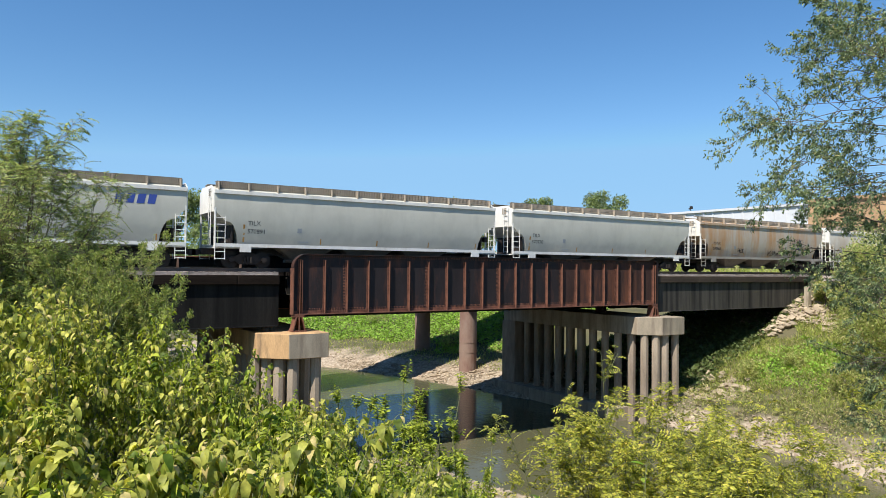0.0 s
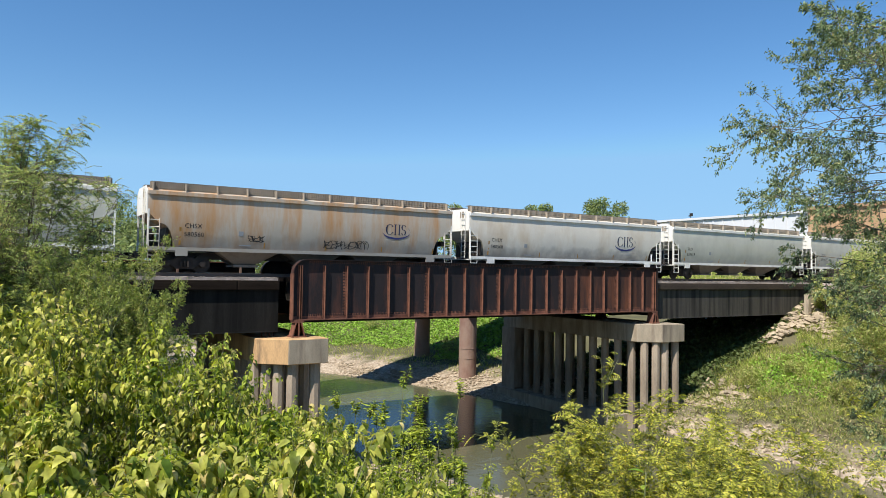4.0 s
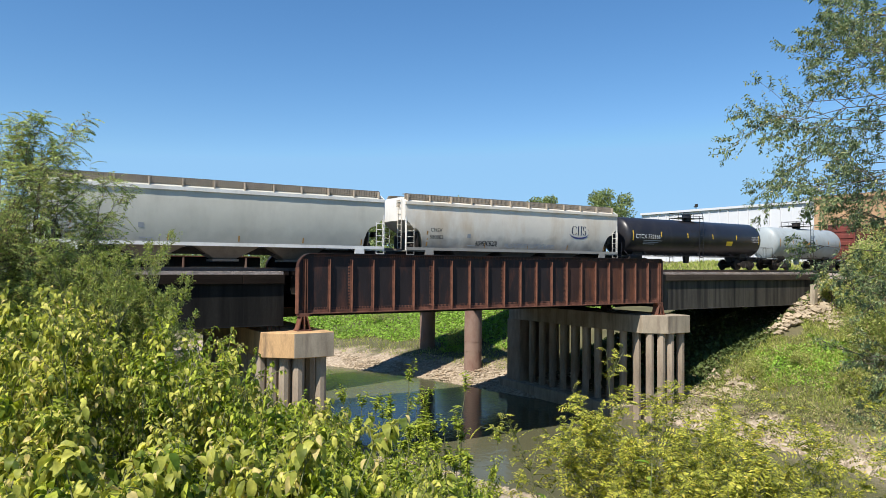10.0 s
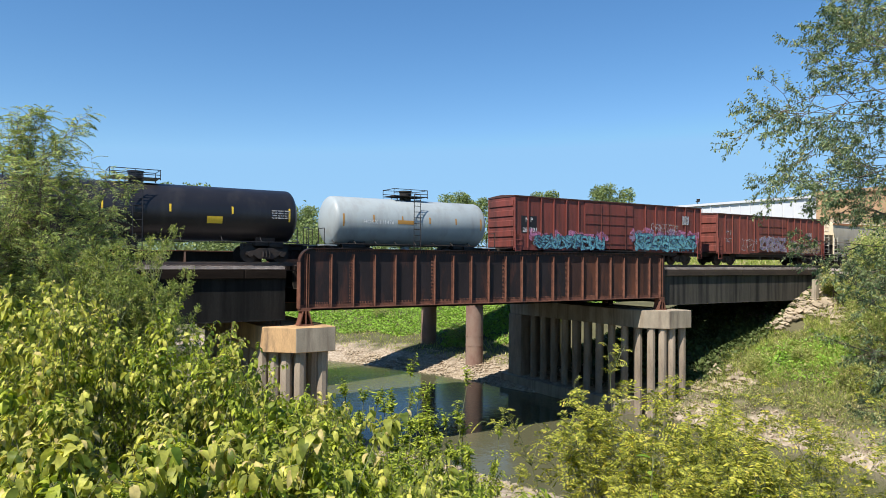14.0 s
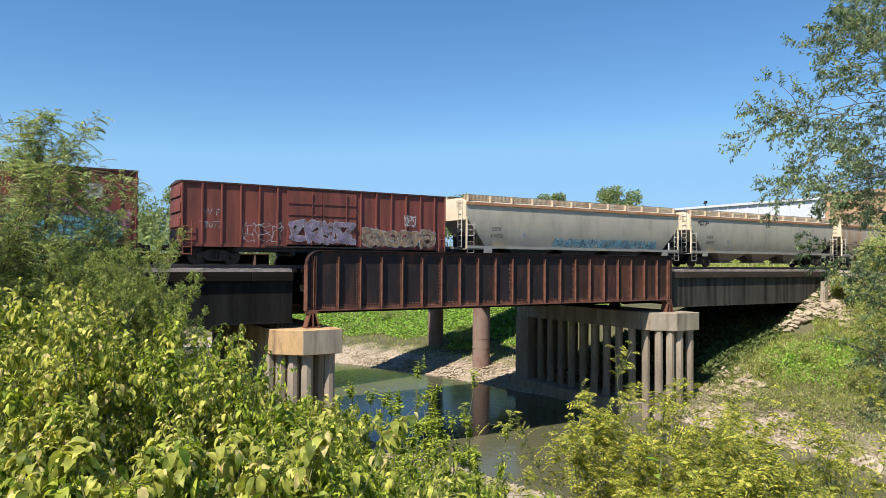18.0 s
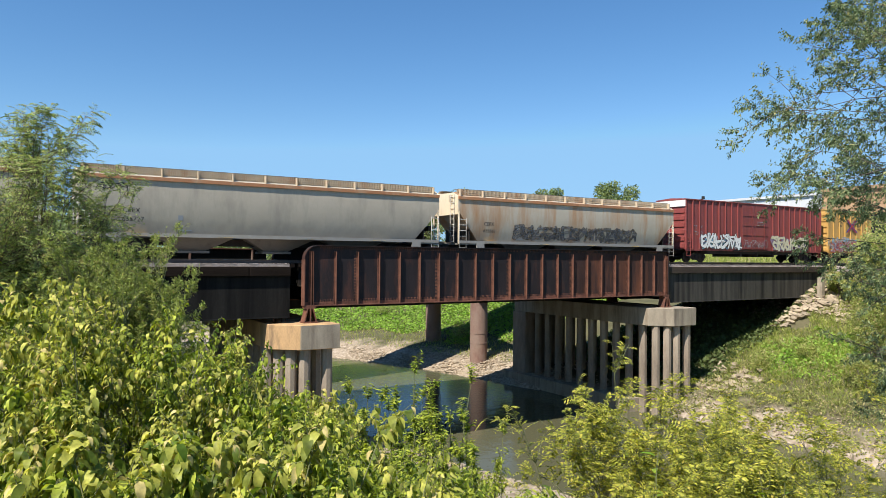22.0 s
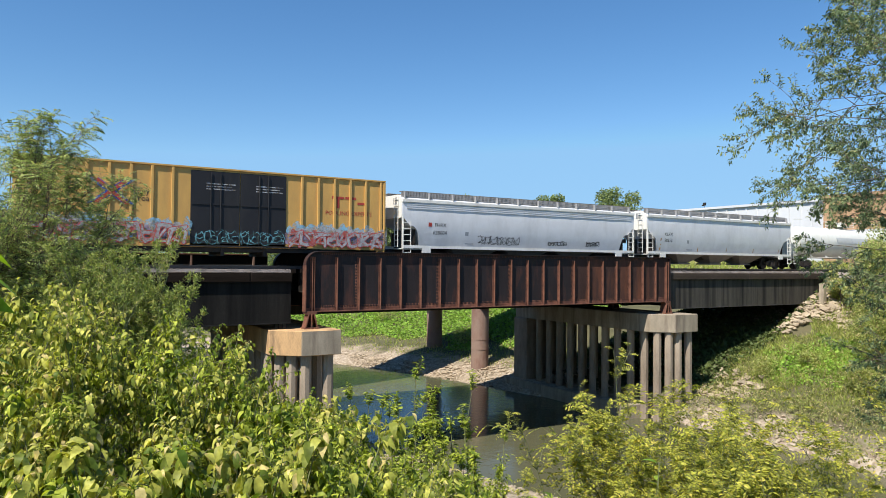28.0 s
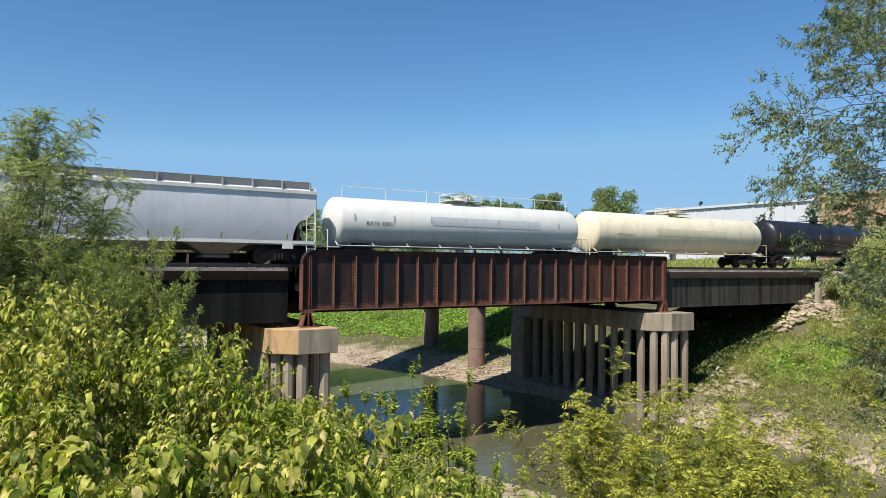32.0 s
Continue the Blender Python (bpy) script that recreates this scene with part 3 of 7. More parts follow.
def build_second_span():
    """The deck of the parallel track, on the same piers."""
    b = thing("parallel_span", "dark steel span of a parallel track behind the girder", "bridge span")
    for y in (6.2, 11.4):
        part("beam", boxes((-9, 63, y - 0.2, y + 0.2, -3.3, -1.0)), M_DARK_STEEL, b)
    part("deck", boxes((-9, 63, 2.76, 13.4, -1.0, -0.62)), M_TIMBER, b)
    part("parapet_girder", boxes((-40, 12.9, 3.3, 3.6, -1.6, 0.6)), M_DARK_STEEL, b)
    for x in (-1.2, 1.4, 4.2, 7.06, 8.37, 12.0):
        part("stiffener", boxes((x - 0.05, x + 0.05, 3.16, 3.296, -0.6, 0.58)), M_COLUMN, b, "pale rusty upright")
    part("top_rail", boxes((-40, 12.9, 3.14, 3.7, 0.604, 0.66)), M_GIRDER_EDGE, b)


build_second_span()

# ---- the freight train ----
def paint(name, base, dirt=(0.16, 0.14, 0.12), dirty=0.35, rough=0.5, low=0.5, streak=0.25, scale=0.9, band=0.0):
    """Car paint with streaks of dirt; band: how thick the road grime lies along the foot of the sides."""
    m = mat(name, base, rough, 0.0, 0.10, 0.8, 30, 0.05, dirt, dirty, scale, (1, 1, 1), (1, 1, streak), stain_low=low, bump_dist=0.006)
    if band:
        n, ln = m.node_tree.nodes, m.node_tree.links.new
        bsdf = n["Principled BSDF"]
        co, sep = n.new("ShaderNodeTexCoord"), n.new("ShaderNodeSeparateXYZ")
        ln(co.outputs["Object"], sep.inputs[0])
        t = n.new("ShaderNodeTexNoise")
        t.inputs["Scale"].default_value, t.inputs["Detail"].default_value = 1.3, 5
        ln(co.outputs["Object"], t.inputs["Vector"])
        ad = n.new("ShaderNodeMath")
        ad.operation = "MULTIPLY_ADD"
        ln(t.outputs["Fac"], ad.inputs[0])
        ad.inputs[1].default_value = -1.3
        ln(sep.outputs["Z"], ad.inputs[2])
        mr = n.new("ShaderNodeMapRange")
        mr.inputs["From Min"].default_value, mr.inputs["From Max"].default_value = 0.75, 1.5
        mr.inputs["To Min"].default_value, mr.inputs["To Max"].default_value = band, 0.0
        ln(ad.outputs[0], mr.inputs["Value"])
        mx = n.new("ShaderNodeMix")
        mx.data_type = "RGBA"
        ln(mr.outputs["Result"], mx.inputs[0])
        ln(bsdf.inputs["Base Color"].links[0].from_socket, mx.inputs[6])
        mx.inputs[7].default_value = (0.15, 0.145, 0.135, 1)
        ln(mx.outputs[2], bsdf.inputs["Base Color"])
    return m


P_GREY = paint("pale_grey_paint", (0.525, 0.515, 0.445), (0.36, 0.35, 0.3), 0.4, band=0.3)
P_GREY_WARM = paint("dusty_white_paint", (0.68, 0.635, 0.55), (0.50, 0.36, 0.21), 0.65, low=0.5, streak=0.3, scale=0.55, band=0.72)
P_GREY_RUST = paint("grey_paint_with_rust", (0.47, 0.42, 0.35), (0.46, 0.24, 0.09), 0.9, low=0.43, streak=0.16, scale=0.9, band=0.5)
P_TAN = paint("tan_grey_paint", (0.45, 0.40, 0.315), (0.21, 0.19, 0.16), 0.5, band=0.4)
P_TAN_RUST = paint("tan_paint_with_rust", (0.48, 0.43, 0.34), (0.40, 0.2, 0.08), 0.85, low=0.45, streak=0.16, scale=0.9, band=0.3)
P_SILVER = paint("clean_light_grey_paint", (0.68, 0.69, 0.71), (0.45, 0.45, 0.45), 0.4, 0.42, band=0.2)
P_WHITE = paint("white_paint", (0.72, 0.71, 0.665), (0.42, 0.38, 0.33), 0.55)
P_CREAM = paint("cream_paint", (0.74, 0.62, 0.44), (0.42, 0.25, 0.12), 0.55, low=0.5)
P_RUST = paint("rust_brown_roof", (0.40, 0.185, 0.09), (0.55, 0.43, 0.29), 0.75, 0.8, low=0.54)
P_ROOF_CREAM = paint("rusty_cream_roof_paint", (0.50, 0.41, 0.29), (0.38, 0.18, 0.085), 0.8, 0.8, low=0.49)
P_ROOF_GREY = paint("dusty_roof_paint", (0.30, 0.255, 0.20), (0.17, 0.14, 0.11), 0.6, 0.8)
P_ROOF_PALE = paint("pale_grey_roof_paint", (0.26, 0.26, 0.26), (0.15, 0.15, 0.15), 0.5, 0.7)
P_GRATE = mat("steel_grating", (0.15, 0.13, 0.11), 0.8, 0.0, 0.4, 2.0, 30, 0.2, (0.28, 0.25, 0.21), 0.6, 1.4)
P_BLACK = paint("black_tank_paint", (0.016, 0.016, 0.02), (0.05, 0.045, 0.042), 0.5, 0.35)
P_TANK_GREY = paint("pale_blue_grey_paint", (0.33, 0.37, 0.38), (0.2, 0.19, 0.17), 0.5, 0.45, low=0.5)
P_TANK_WHITE = paint("white_tank_paint", (0.68, 0.68, 0.63), (0.5, 0.45, 0.36), 0.35, 0.4)
P_TANK_CREAM = paint("yellowed_tank_paint", (0.76, 0.68, 0.5), (0.42, 0.3, 0.17), 0.45, 0.45)
P_BOX_RED = paint("oxide_red_paint", (0.19, 0.046, 0.034), (0.06, 0.025, 0.02), 0.85, 0.6, low=0.45, streak=0.12, scale=1.3)
P_BOX_FADED = paint("faded_red_paint", (0.215, 0.058, 0.042), (0.085, 0.03, 0.022), 0.85, 0.65, low=0.44, streak=0.12, scale=1.3)
P_BOX_ROOF = paint("sooty_red_roof", (0.07, 0.03, 0.025), (0.03, 0.02, 0.018), 0.7, 0.7)
P_BOX_MAROON = paint("maroon_paint", (0.27, 0.062, 0.055), (0.15, 0.04, 0.038), 0.7, 0.55, low=0.46, streak=0.12, scale=1.3)
P_BOX_YELLOW = paint("yellow_paint", (0.60, 0.35, 0.10), (0.40, 0.23, 0.08), 0.6, 0.55, low=0.47)
P_DOOR_BLACK = paint("black_door_paint", (0.012, 0.012, 0.015), (0.035, 0.032, 0.03), 0.5, 0.6)
P_UNDER = mat("grimy_underframe", (0.02, 0.016, 0.014), 0.7, 0.0, 0.4, 2, 25, 0.2, (0.05, 0.034, 0.024), 0.6, 2.0)
P_WHEEL = mat("wheel_steel", (0.03, 0.024, 0.02), 0.6, 0.3, 0.3, 4, 30, 0.1)
P_BAY = mat("grimy_hopper_bay", (0.21, 0.185, 0.155), 0.75, 0.0, 0.3, 1.5, 20, 0.15, (0.08, 0.06, 0.05), 0.6, 1.5)
I_BLACK = mat("black_lettering", (0.02, 0.02, 0.022), 0.6, 0, 0.1, 3, 20, 0)
I_WHITE = mat("white_lettering", (0.75, 0.75, 0.73), 0.6, 0, 0.1, 3, 20, 0)
I_BLUE = mat("blue_marking", (0.035, 0.07, 0.30), 0.6, 0, 0.15, 3, 20, 0)
I_NAVY = mat("dark_blue_marking", (0.025, 0.03, 0.07), 0.6, 0, 0.15, 3, 20, 0)
I_SWOOSH = mat("violet_blue_marking", (0.045, 0.05, 0.17), 0.6, 0, 0.15, 3, 20, 0)
I_ORANGE = mat("orange_reflector", (0.42, 0.22, 0.05), 0.5, 0, 0.15, 3, 20, 0)
I_YELLOW = mat("yellow_reflector", (0.75, 0.5, 0.04), 0.5, 0, 0.15, 3, 20, 0)
I_RED = mat("red_marking", (0.40, 0.05, 0.035), 0.6, 0, 0.15, 3, 20, 0)
I_CYAN = mat("cyan_spray", (0.16, 0.40, 0.46), 0.6, 0, 0.3, 2, 12, 0)
I_PINK = mat("pink_spray", (0.5, 0.2, 0.33), 0.6, 0, 0.35, 2, 12, 0)
I_PALE = mat("pale_spray", (0.40, 0.40, 0.41), 0.6, 0, 0.3, 2, 12, 0)
I_PANEL = mat("pale_grey_panel", (0.48, 0.5, 0.5), 0.6, 0, 0.1, 3, 20, 0)
I_ASH = mat("ash_grey_spray", (0.21, 0.2, 0.19), 0.6, 0, 0.3, 2, 12, 0)
I_SMOKE = mat("faded_grey_spray", (0.08, 0.076, 0.076), 0.6, 0, 0.3, 2, 12, 0)
I_SKY = mat("sky_blue_spray", (0.22, 0.45, 0.62), 0.6, 0, 0.3, 2, 12, 0)
I_CREAM = mat("cream_spray", (0.6, 0.55, 0.38), 0.6, 0, 0.2, 2, 12, 0)
I_LILAC = mat("lilac_spray", (0.27, 0.21, 0.30), 0.6, 0, 0.3, 2, 12, 0)
I_TAN = mat("tan_spray", (0.30, 0.20, 0.11), 0.6, 0, 0.4, 2, 12, 0)
for spray_ink in (I_CYAN, I_PINK, I_PALE, I_LILAC, I_TAN, I_SKY, I_SMOKE, I_ASH):
    # thin, patchy paint through which the car shows
    nodes, join = spray_ink.node_tree.nodes, spray_ink.node_tree.links.new
    coords, worn, span = nodes.new("ShaderNodeTexCoord"), nodes.new("ShaderNodeTexNoise"), nodes.new("ShaderNodeMapRange")
    worn.inputs["Scale"].default_value, worn.inputs["Detail"].default_value, worn.inputs["Roughness"].default_value = 2.6, 6.0, 0.7
    span.inputs["From Min"].default_value, span.inputs["From Max"].default_value = 0.40, 0.58
    span.inputs["To Min"].default_value, span.inputs["To Max"].default_value = 0.15, 0.92
    join(coords.outputs["Object"], worn.inputs["Vector"])
    join(worn.outputs["Fac"], span.inputs["Value"])
    join(span.outputs["Result"], nodes["Principled BSDF"].inputs["Alpha"])
I_GREY = mat("grey_marking", (0.33, 0.35, 0.37), 0.6, 0, 0.15, 3, 20, 0)
WHEEL_R = 0.46
TRUCKS, CARS = [], []


def writing(words, size, material, parent, x, y, z, spacing=1.0, name="lettering", label=""):
    """Words in the built-in font, flat on a face that looks towards -y, left end at x, foot at z."""
    c = bpy.data.curves.new("text", "FONT")
    c.body, c.size, c.extrude, c.space_character = words, size, 0.0, spacing
    c.resolution_u = 2
    tmp = bpy.data.objects.new("text", c)
    me = bpy.data.meshes.new_from_object(tmp)
    bpy.data.objects.remove(tmp)
    me.materials.clear()
    me.materials.append(material)
    o = part(name, me, None, parent, label)
    o.matrix_basis = pose(x, y, z, 90)
    return o


def wheel_mesh():
    bm = bmesh.new()
    for s in (-1, 1):
        y = s * 0.76
        tube(bm, (0, y - 0.06, 0), (0, y + 0.06, 0), WHEEL_R, seg=20)
        tube(bm, (0, y - s * 0.085, 0), (0, y - s * 0.055, 0), WHEEL_R + 0.025, seg=20)
        tube(bm, (0, y + s * 0.06, 0), (0, y + s * 0.09, 0), 0.16, seg=10)
        for k in range(3):
            a = k * 2.094
            tube(bm, (0.24 * math.cos(a), y + s * 0.061, 0.24 * math.sin(a)), (0.24 * math.cos(a), y + s * 0.066, 0.24 * math.sin(a)), 0.07, seg=8)
    tube(bm, (0, -0.98, 0), (0, 0.98, 0), 0.085, seg=10)
    return mesh_of(bm, "wheelset", P_WHEEL)


def frame_mesh():
    bm = bmesh.new()
    pts = [(-1.12, 0.42), (-1.12, 0.58), (-0.65, 0.66), (-0.4, 0.8), (0.4, 0.8), (0.65, 0.66), (1.12, 0.58), (1.12, 0.42), (0.7, 0.4), (0.42, 0.2), (-0.42, 0.2), (-0.7, 0.4)]
    slab_xz(bm, pts, -0.06, 0.06)
    for x in (-0.18, 0.0, 0.18):
        tube(bm, (x, -0.11, 0.3), (x, -0.11, 0.6), 0.075, seg=8)
    for x in (-0.89, 0.89):
        tube(bm, (x, -0.14, 0.46), (x, 0.1, 0.46), 0.15, seg=10)
    return mesh_of(bm, "side_frame", P_UNDER)


TRUCK_MESHES = (wheel_mesh(), frame_mesh(), mesh_of(boxes((-0.2, 0.2, -0.9, 0.9, 0.45, 0.78), (-0.3, 0.3, -0.3, 0.3, 0.78, 0.95)), "truck", P_UNDER))


def add_truck(car, x):
    wm, fm, bm_ = TRUCK_MESHES
    t = part("truck", bm_, None, car, "dark greasy four-wheel truck")
    t.location.x = x
    for y in (-1.0, 1.0):
        part("side_frame", fm, None, t).matrix_basis = pose(0, y, 0, 0, 0, 0 if y < 0 else 180)
    for dx in (-0.89, 0.89):
        w = part("wheelset", wm, None, t)
        w.location = (dx, 0, WHEEL_R)
        TRUCKS.append((w, dx))


def add_underframe(car, L, ends=0.0):
    part("centre_sill", boxes((-0.35 + ends, L + 0.35 - ends, -0.33, 0.33, 0.72, 1.08)), P_UNDER, car)
    for x, s in ((0, -1), (L, 1)):
        bm = boxes((x + s * 0.1, x + s * 0.74, -0.1, 0.1, 0.74, 0.96), (x + s * 0.45, x + s * 0.78, -0.19, 0.19, 0.68, 1.0))
        part("coupler", bm, P_UNDER, car)


def ladder_mesh(h0, h1, w, material, step=0.36, name="ladder"):
    rows = [((0, 0, h0), (0, 0, h1)), ((w, 0, h0), (w, 0, h1))]
    z = h0 + 0.05
    while z < h1 + 0.01:
        rows.append(((0, 0, z), (w, 0, z)))
        z += step
    return mesh_of(tubes(rows, 0.022, 5), name, material)


CUT_ROUND = [(0, 3.1), (0.14, 2.92), (0.35, 2.72), (0.55, 2.52), (0.8, 2.46), (0.98, 2.34), (1.13, 2.08), (1.24, 1.75), (1.29, 1.3)]
CUT_SLOPE = [(0, 3.15), (0.25, 2.87), (0.8, 2.23), (1.3, 1.65), (1.6, 1.3)]


def side_y(z, bulge=0.07, tuck=0.2, top=4.06):
    """Half width of a hopper car's side at height z."""
    k = min(1, max(0, (z - 1.3) / (top - 1.3)))
    return 1.55 + bulge * math.sin(math.pi * k) - tuck * (1 - k) ** 2.2


SIDES = {}          # length and corner cut of each hopper car's side


def side_dip(x, z, L, cut, seams=9, top=4.06):
    """How far the sheets sink between the seams."""
    a, b = cut[-1][0] + 0.05, L - cut[-1][0] - 0.05
    if not a < x < b or z < 1.3:
        return 0.0
    u = (x - a) / (b - a) * seams % 1.0
    return -0.02 * (1 - abs(2 * u - 1)) * math.sin(math.pi * min(1, (z - 1.3) / (top - 1.3)))


def lay_on_side(car, bulge):
    """Press lettering, marks and spray paint on to the curved side of a hopper car."""
    L, cut = SIDES[car.name]
    for o in car.children:
        kind = o.name.split(".")[0]
        if kind in ("lettering", "mark", "crescent", "spray_paint", "reflector", "notice"):
            flat = kind == "lettering"
            for v in o.data.vertices:
                if flat:
                    z = v.co.y + o.location.z
                    v.co.z = side_y(z, bulge) + side_dip(v.co.x + o.location.x, z, L, cut) + 0.006
                elif v.co.z > 1.2:
                    deep = min(0.012, max(0.0, -1.64 - v.co.y) * 0.15)
                    v.co.y = -(side_y(v.co.z, bulge) + side_dip(v.co.x, v.co.z, L, cut) + 0.004 + deep)
            if flat:
                o.location.y = 0


def hopper_body(L, cut, bulge, top=4.06, seams=9):
    prof = [(0.0, top + 0.32), (0.95, top + 0.30), (1.5, top + 0.06), (1.55, top)]
    zs = [3.8, 3.5, 3.2, 2.9, 2.5, 2.1, 1.7, 1.3]
    xs = [(x, zc) for x, zc in cut]
    n = seams * 2
    mid = [(cut[-1][0] + 0.05 + (L - 2 * cut[-1][0] - 0.1) * k / n, 1.3) for k in range(n + 1)]
    xs = xs + mid + [(L - x, zc) for x, zc in cut[::-1]]
    bm = bmesh.new()
    loops = []
    for i, (x, zc) in enumerate(xs):
        dent = 0.0
        if len(cut) <= i < len(cut) + n + 1:
            dent = -0.02 if (i - len(cut)) % 2 else 0.0
        half = list(prof)
        for z in zs:
            z2 = max(z, zc)
            half.append((side_y(z2, bulge) + dent * math.sin(math.pi * (z2 - 1.3) / (top - 1.3)), z2))
        loop = [bm.verts.new((x, -y, z)) for y, z in half[::-1]] + [bm.verts.new((x, y, z)) for y, z in half[1:]]
        loops.append(loop)
    for a, b in zip(loops, loops[1:]):
        for k in range(len(a) - 1):
            bm.faces.new((a[k], a[k + 1], b[k + 1], b[k]))
        bm.faces.new((a[-1], a[0], b[0], b[-1]))
    bm.faces.new(loops[0])
    bm.faces.new(loops[-1][::-1])
    bmesh.ops.remove_doubles(bm, verts=bm.verts[:], dist=0.0005)
    return bm


def build_hopper(x, L, label, side, trim, end, roof, sill, cut=CUT_ROUND, bulge=0.07, bays=3, marks=(), orange=True):
    c = thing("covered_hopper_car", label, "freight car", "cars of the freight train")
    CARS.append((c, x))
    SIDES[c.name] = (L, cut)
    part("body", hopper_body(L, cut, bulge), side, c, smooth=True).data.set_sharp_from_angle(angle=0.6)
    for y in (-1, 1):
        part("top_chord", boxes((0.0, L, min(y * 1.66, y * 1.55), max(y * 1.66, y * 1.55), 3.95, 4.13)), trim, c)
        part("side_sill", boxes((0.05, L - 0.05, min(y * 1.6, y * 1.68), max(y * 1.6, y * 1.68), 1.13, 1.31)), sill, c, "pale painted side sill")
        bm = boxes((0.2, L - 0.2, min(y * 1.2, y * 0.75), max(y * 1.2, y * 0.75), 4.62, 4.655))
        part("running_board", bm, P_GRATE, c, "roof running board of steel grating")
        br = mesh_of(boxes((0, 0.06, min(y * 1.42, y * 1.15), max(y * 1.42, y * 1.15), 4.12, 4.6)), "bracket", roof)
        for k in range(12):
            part("bracket", br, None, c).location.x = 0.25 + k * (L - 0.55) / 11
        part("roof_panel", boxes((0.15, L - 0.15, min(y * 1.1, y * 1.13), max(y * 1.1, y * 1.13), 4.28, 4.625)), roof, c)
        bm = boxes((0.15, L - 0.15, min(y * 1.2, y * 1.24), max(y * 1.2, y * 1.24), 4.42, 4.45))
        if y < 0:
            for k in range(int((L - 0.4) / 0.11)):
                q = 0.2 + 0.11 * k
                box(bm, q, q + 0.055, -1.235, -1.205, 4.28, 4.62)
        part("walk_grating", bm, roof, c, "dusty open grating below the running board")
    rows = []
    n = 5
    for k in range(n):
        w = (L - 1.2) / n
        rows.append((0.6 + k * w, 0.6 + (k + 1) * w - 0.08, -0.32, 0.32, 4.36, 4.52))
    part("hatch_covers", boxes(*rows, bevel=0.03), trim, c)
    for xe, s in ((0, 1), (L, -1)):
        # end wall, corner posts, platform, brake gear
        wall = [(-1.56, 2.98), (1.56, 2.98), (1.56, 4.13), (1.0, 4.42), (-1.0, 4.42), (-1.56, 4.13)]
        bm = bmesh.new()
        fa, fb = [bm.verts.new((xe, p, q)) for p, q in wall], [bm.verts.new((xe - s * 0.04, p, q)) for p, q in wall]
        bm.faces.new(fa)
        bm.faces.new(fb[::-1])
        for i in range(6):
            bm.faces.new((fa[i], fb[i], fb[(i + 1) % 6], fa[(i + 1) % 6]))
        part("end_wall", bm, end, c, "bright painted end panel")
        part("vent_door", boxes((min(xe - s * 0.04, xe - s * 0.07), max(xe - s * 0.04, xe - s * 0.07), -0.95, -0.5, 3.85, 4.25)), roof, c)
        for y in (-1.56, 1.56):
            part("corner_post", boxes((min(xe, xe + s * 0.09), max(xe, xe + s * 0.09), y - 0.045, y + 0.045, 1.1, 3.2)), end, c)
        part("end_platform", boxes((min(xe, xe + s * 1.5), max(xe, xe + s * 1.5), -1.58, 1.58, 1.06, 1.12)), sill, c)
        lad = ladder_mesh(0.45, 2.75, 0.52, sill)
        for y in (-1.645, 1.645):
            o = part("ladder", lad, None, c)
            o.location = (xe + 0.04 if s > 0 else xe - 0.56, y, 0)
        el = ladder_mesh(1.2, 4.3, 0.45, sill, name="end_ladder")
        o = part("end_ladder", el, None, c)
        o.matrix_basis = pose(xe - s * 0.1, -1.2 if s > 0 else 1.2, 0, 0, 0, 90 if s > 0 else -90)
        bm = tube(bmesh.new(), (xe + s * 0.45, 0.35, 1.25), (xe + s * 0.45, 0.35, 2.1), 0.2, seg=10)
        part("air_reservoir", bm, P_UNDER, c)
        part("brake_cylinder", tube(bmesh.new(), (xe + s * 0.5, -0.55, 1.35), (xe + s * 1.3, -0.55, 1.35), 0.22, seg=10), P_UNDER, c)
        part("brake_valve", boxes((min(xe + s * 0.1, xe + s * 0.35), max(xe + s * 0.1, xe + s * 0.35), -0.9, -0.3, 1.9, 2.2)), P_UNDER, c)
        part("slope_frame", boxes((min(xe + s * 0.95, xe + s * 1.02), max(xe + s * 0.95, xe + s * 1.02), -1.4, 1.4, 1.12, 2.3)), P_UNDER, c)
        box_rows = [(xe + s * 1.35, xe + s * 1.95, -1.69, -1.6, 0.86, 1.14)]
        part("jack_pad", boxes(*[(min(a, b), max(a, b), d, e, f, g) for a, b, d, e, f, g in box_rows]), sill, c)
    w = (L - 6.6) / bays
    for k in range(bays):
        bm = bmesh.new()
        x0 = 3.3 + k * w
        top = [(x0, -1.5), (x0 + w, -1.5), (x0 + w, 1.5), (x0, 1.5)]
        bot = [(x0 + w * 0.36, -0.55), (x0 + w * 0.64, -0.55), (x0 + w * 0.64, 0.55), (x0 + w * 0.36, 0.55)]
        a = [bm.verts.new((p, q, 1.3)) for p, q in top]
        b = [bm.verts.new((p, q, 0.45)) for p, q in bot]
        bm.faces.new(a)
        bm.faces.new(b[::-1])
        for i in range(4):
            bm.faces.new((a[i], b[i], b[(i + 1) % 4], a[(i + 1) % 4]))
        box(bm, x0 + w * 0.32, x0 + w * 0.68, -0.7, 0.7, 0.33, 0.46)
        part("hopper_bay", bm, P_BAY, c, "grimy discharge hopper with an outlet gate")
    add_underframe(c, L)
    add_truck(c, 1.95)
    add_truck(c, L - 1.95)
    if orange:
        part("reflector", boxes((1.55, 1.65, -1.672, -1.64, 1.42, 2.35)), I_ORANGE, c, "orange reflective strip")
        k = 6.0
        while k < L - 1:
            part("reflector", boxes((k, k + 0.07, -1.672, -1.63, 1.38, 1.7)), I_ORANGE, c, "orange reflective strip")
            k += 3.6
    for words, size, xx, zz, ink in marks:
        writing(words, size, ink, c, xx, -1.64, zz)
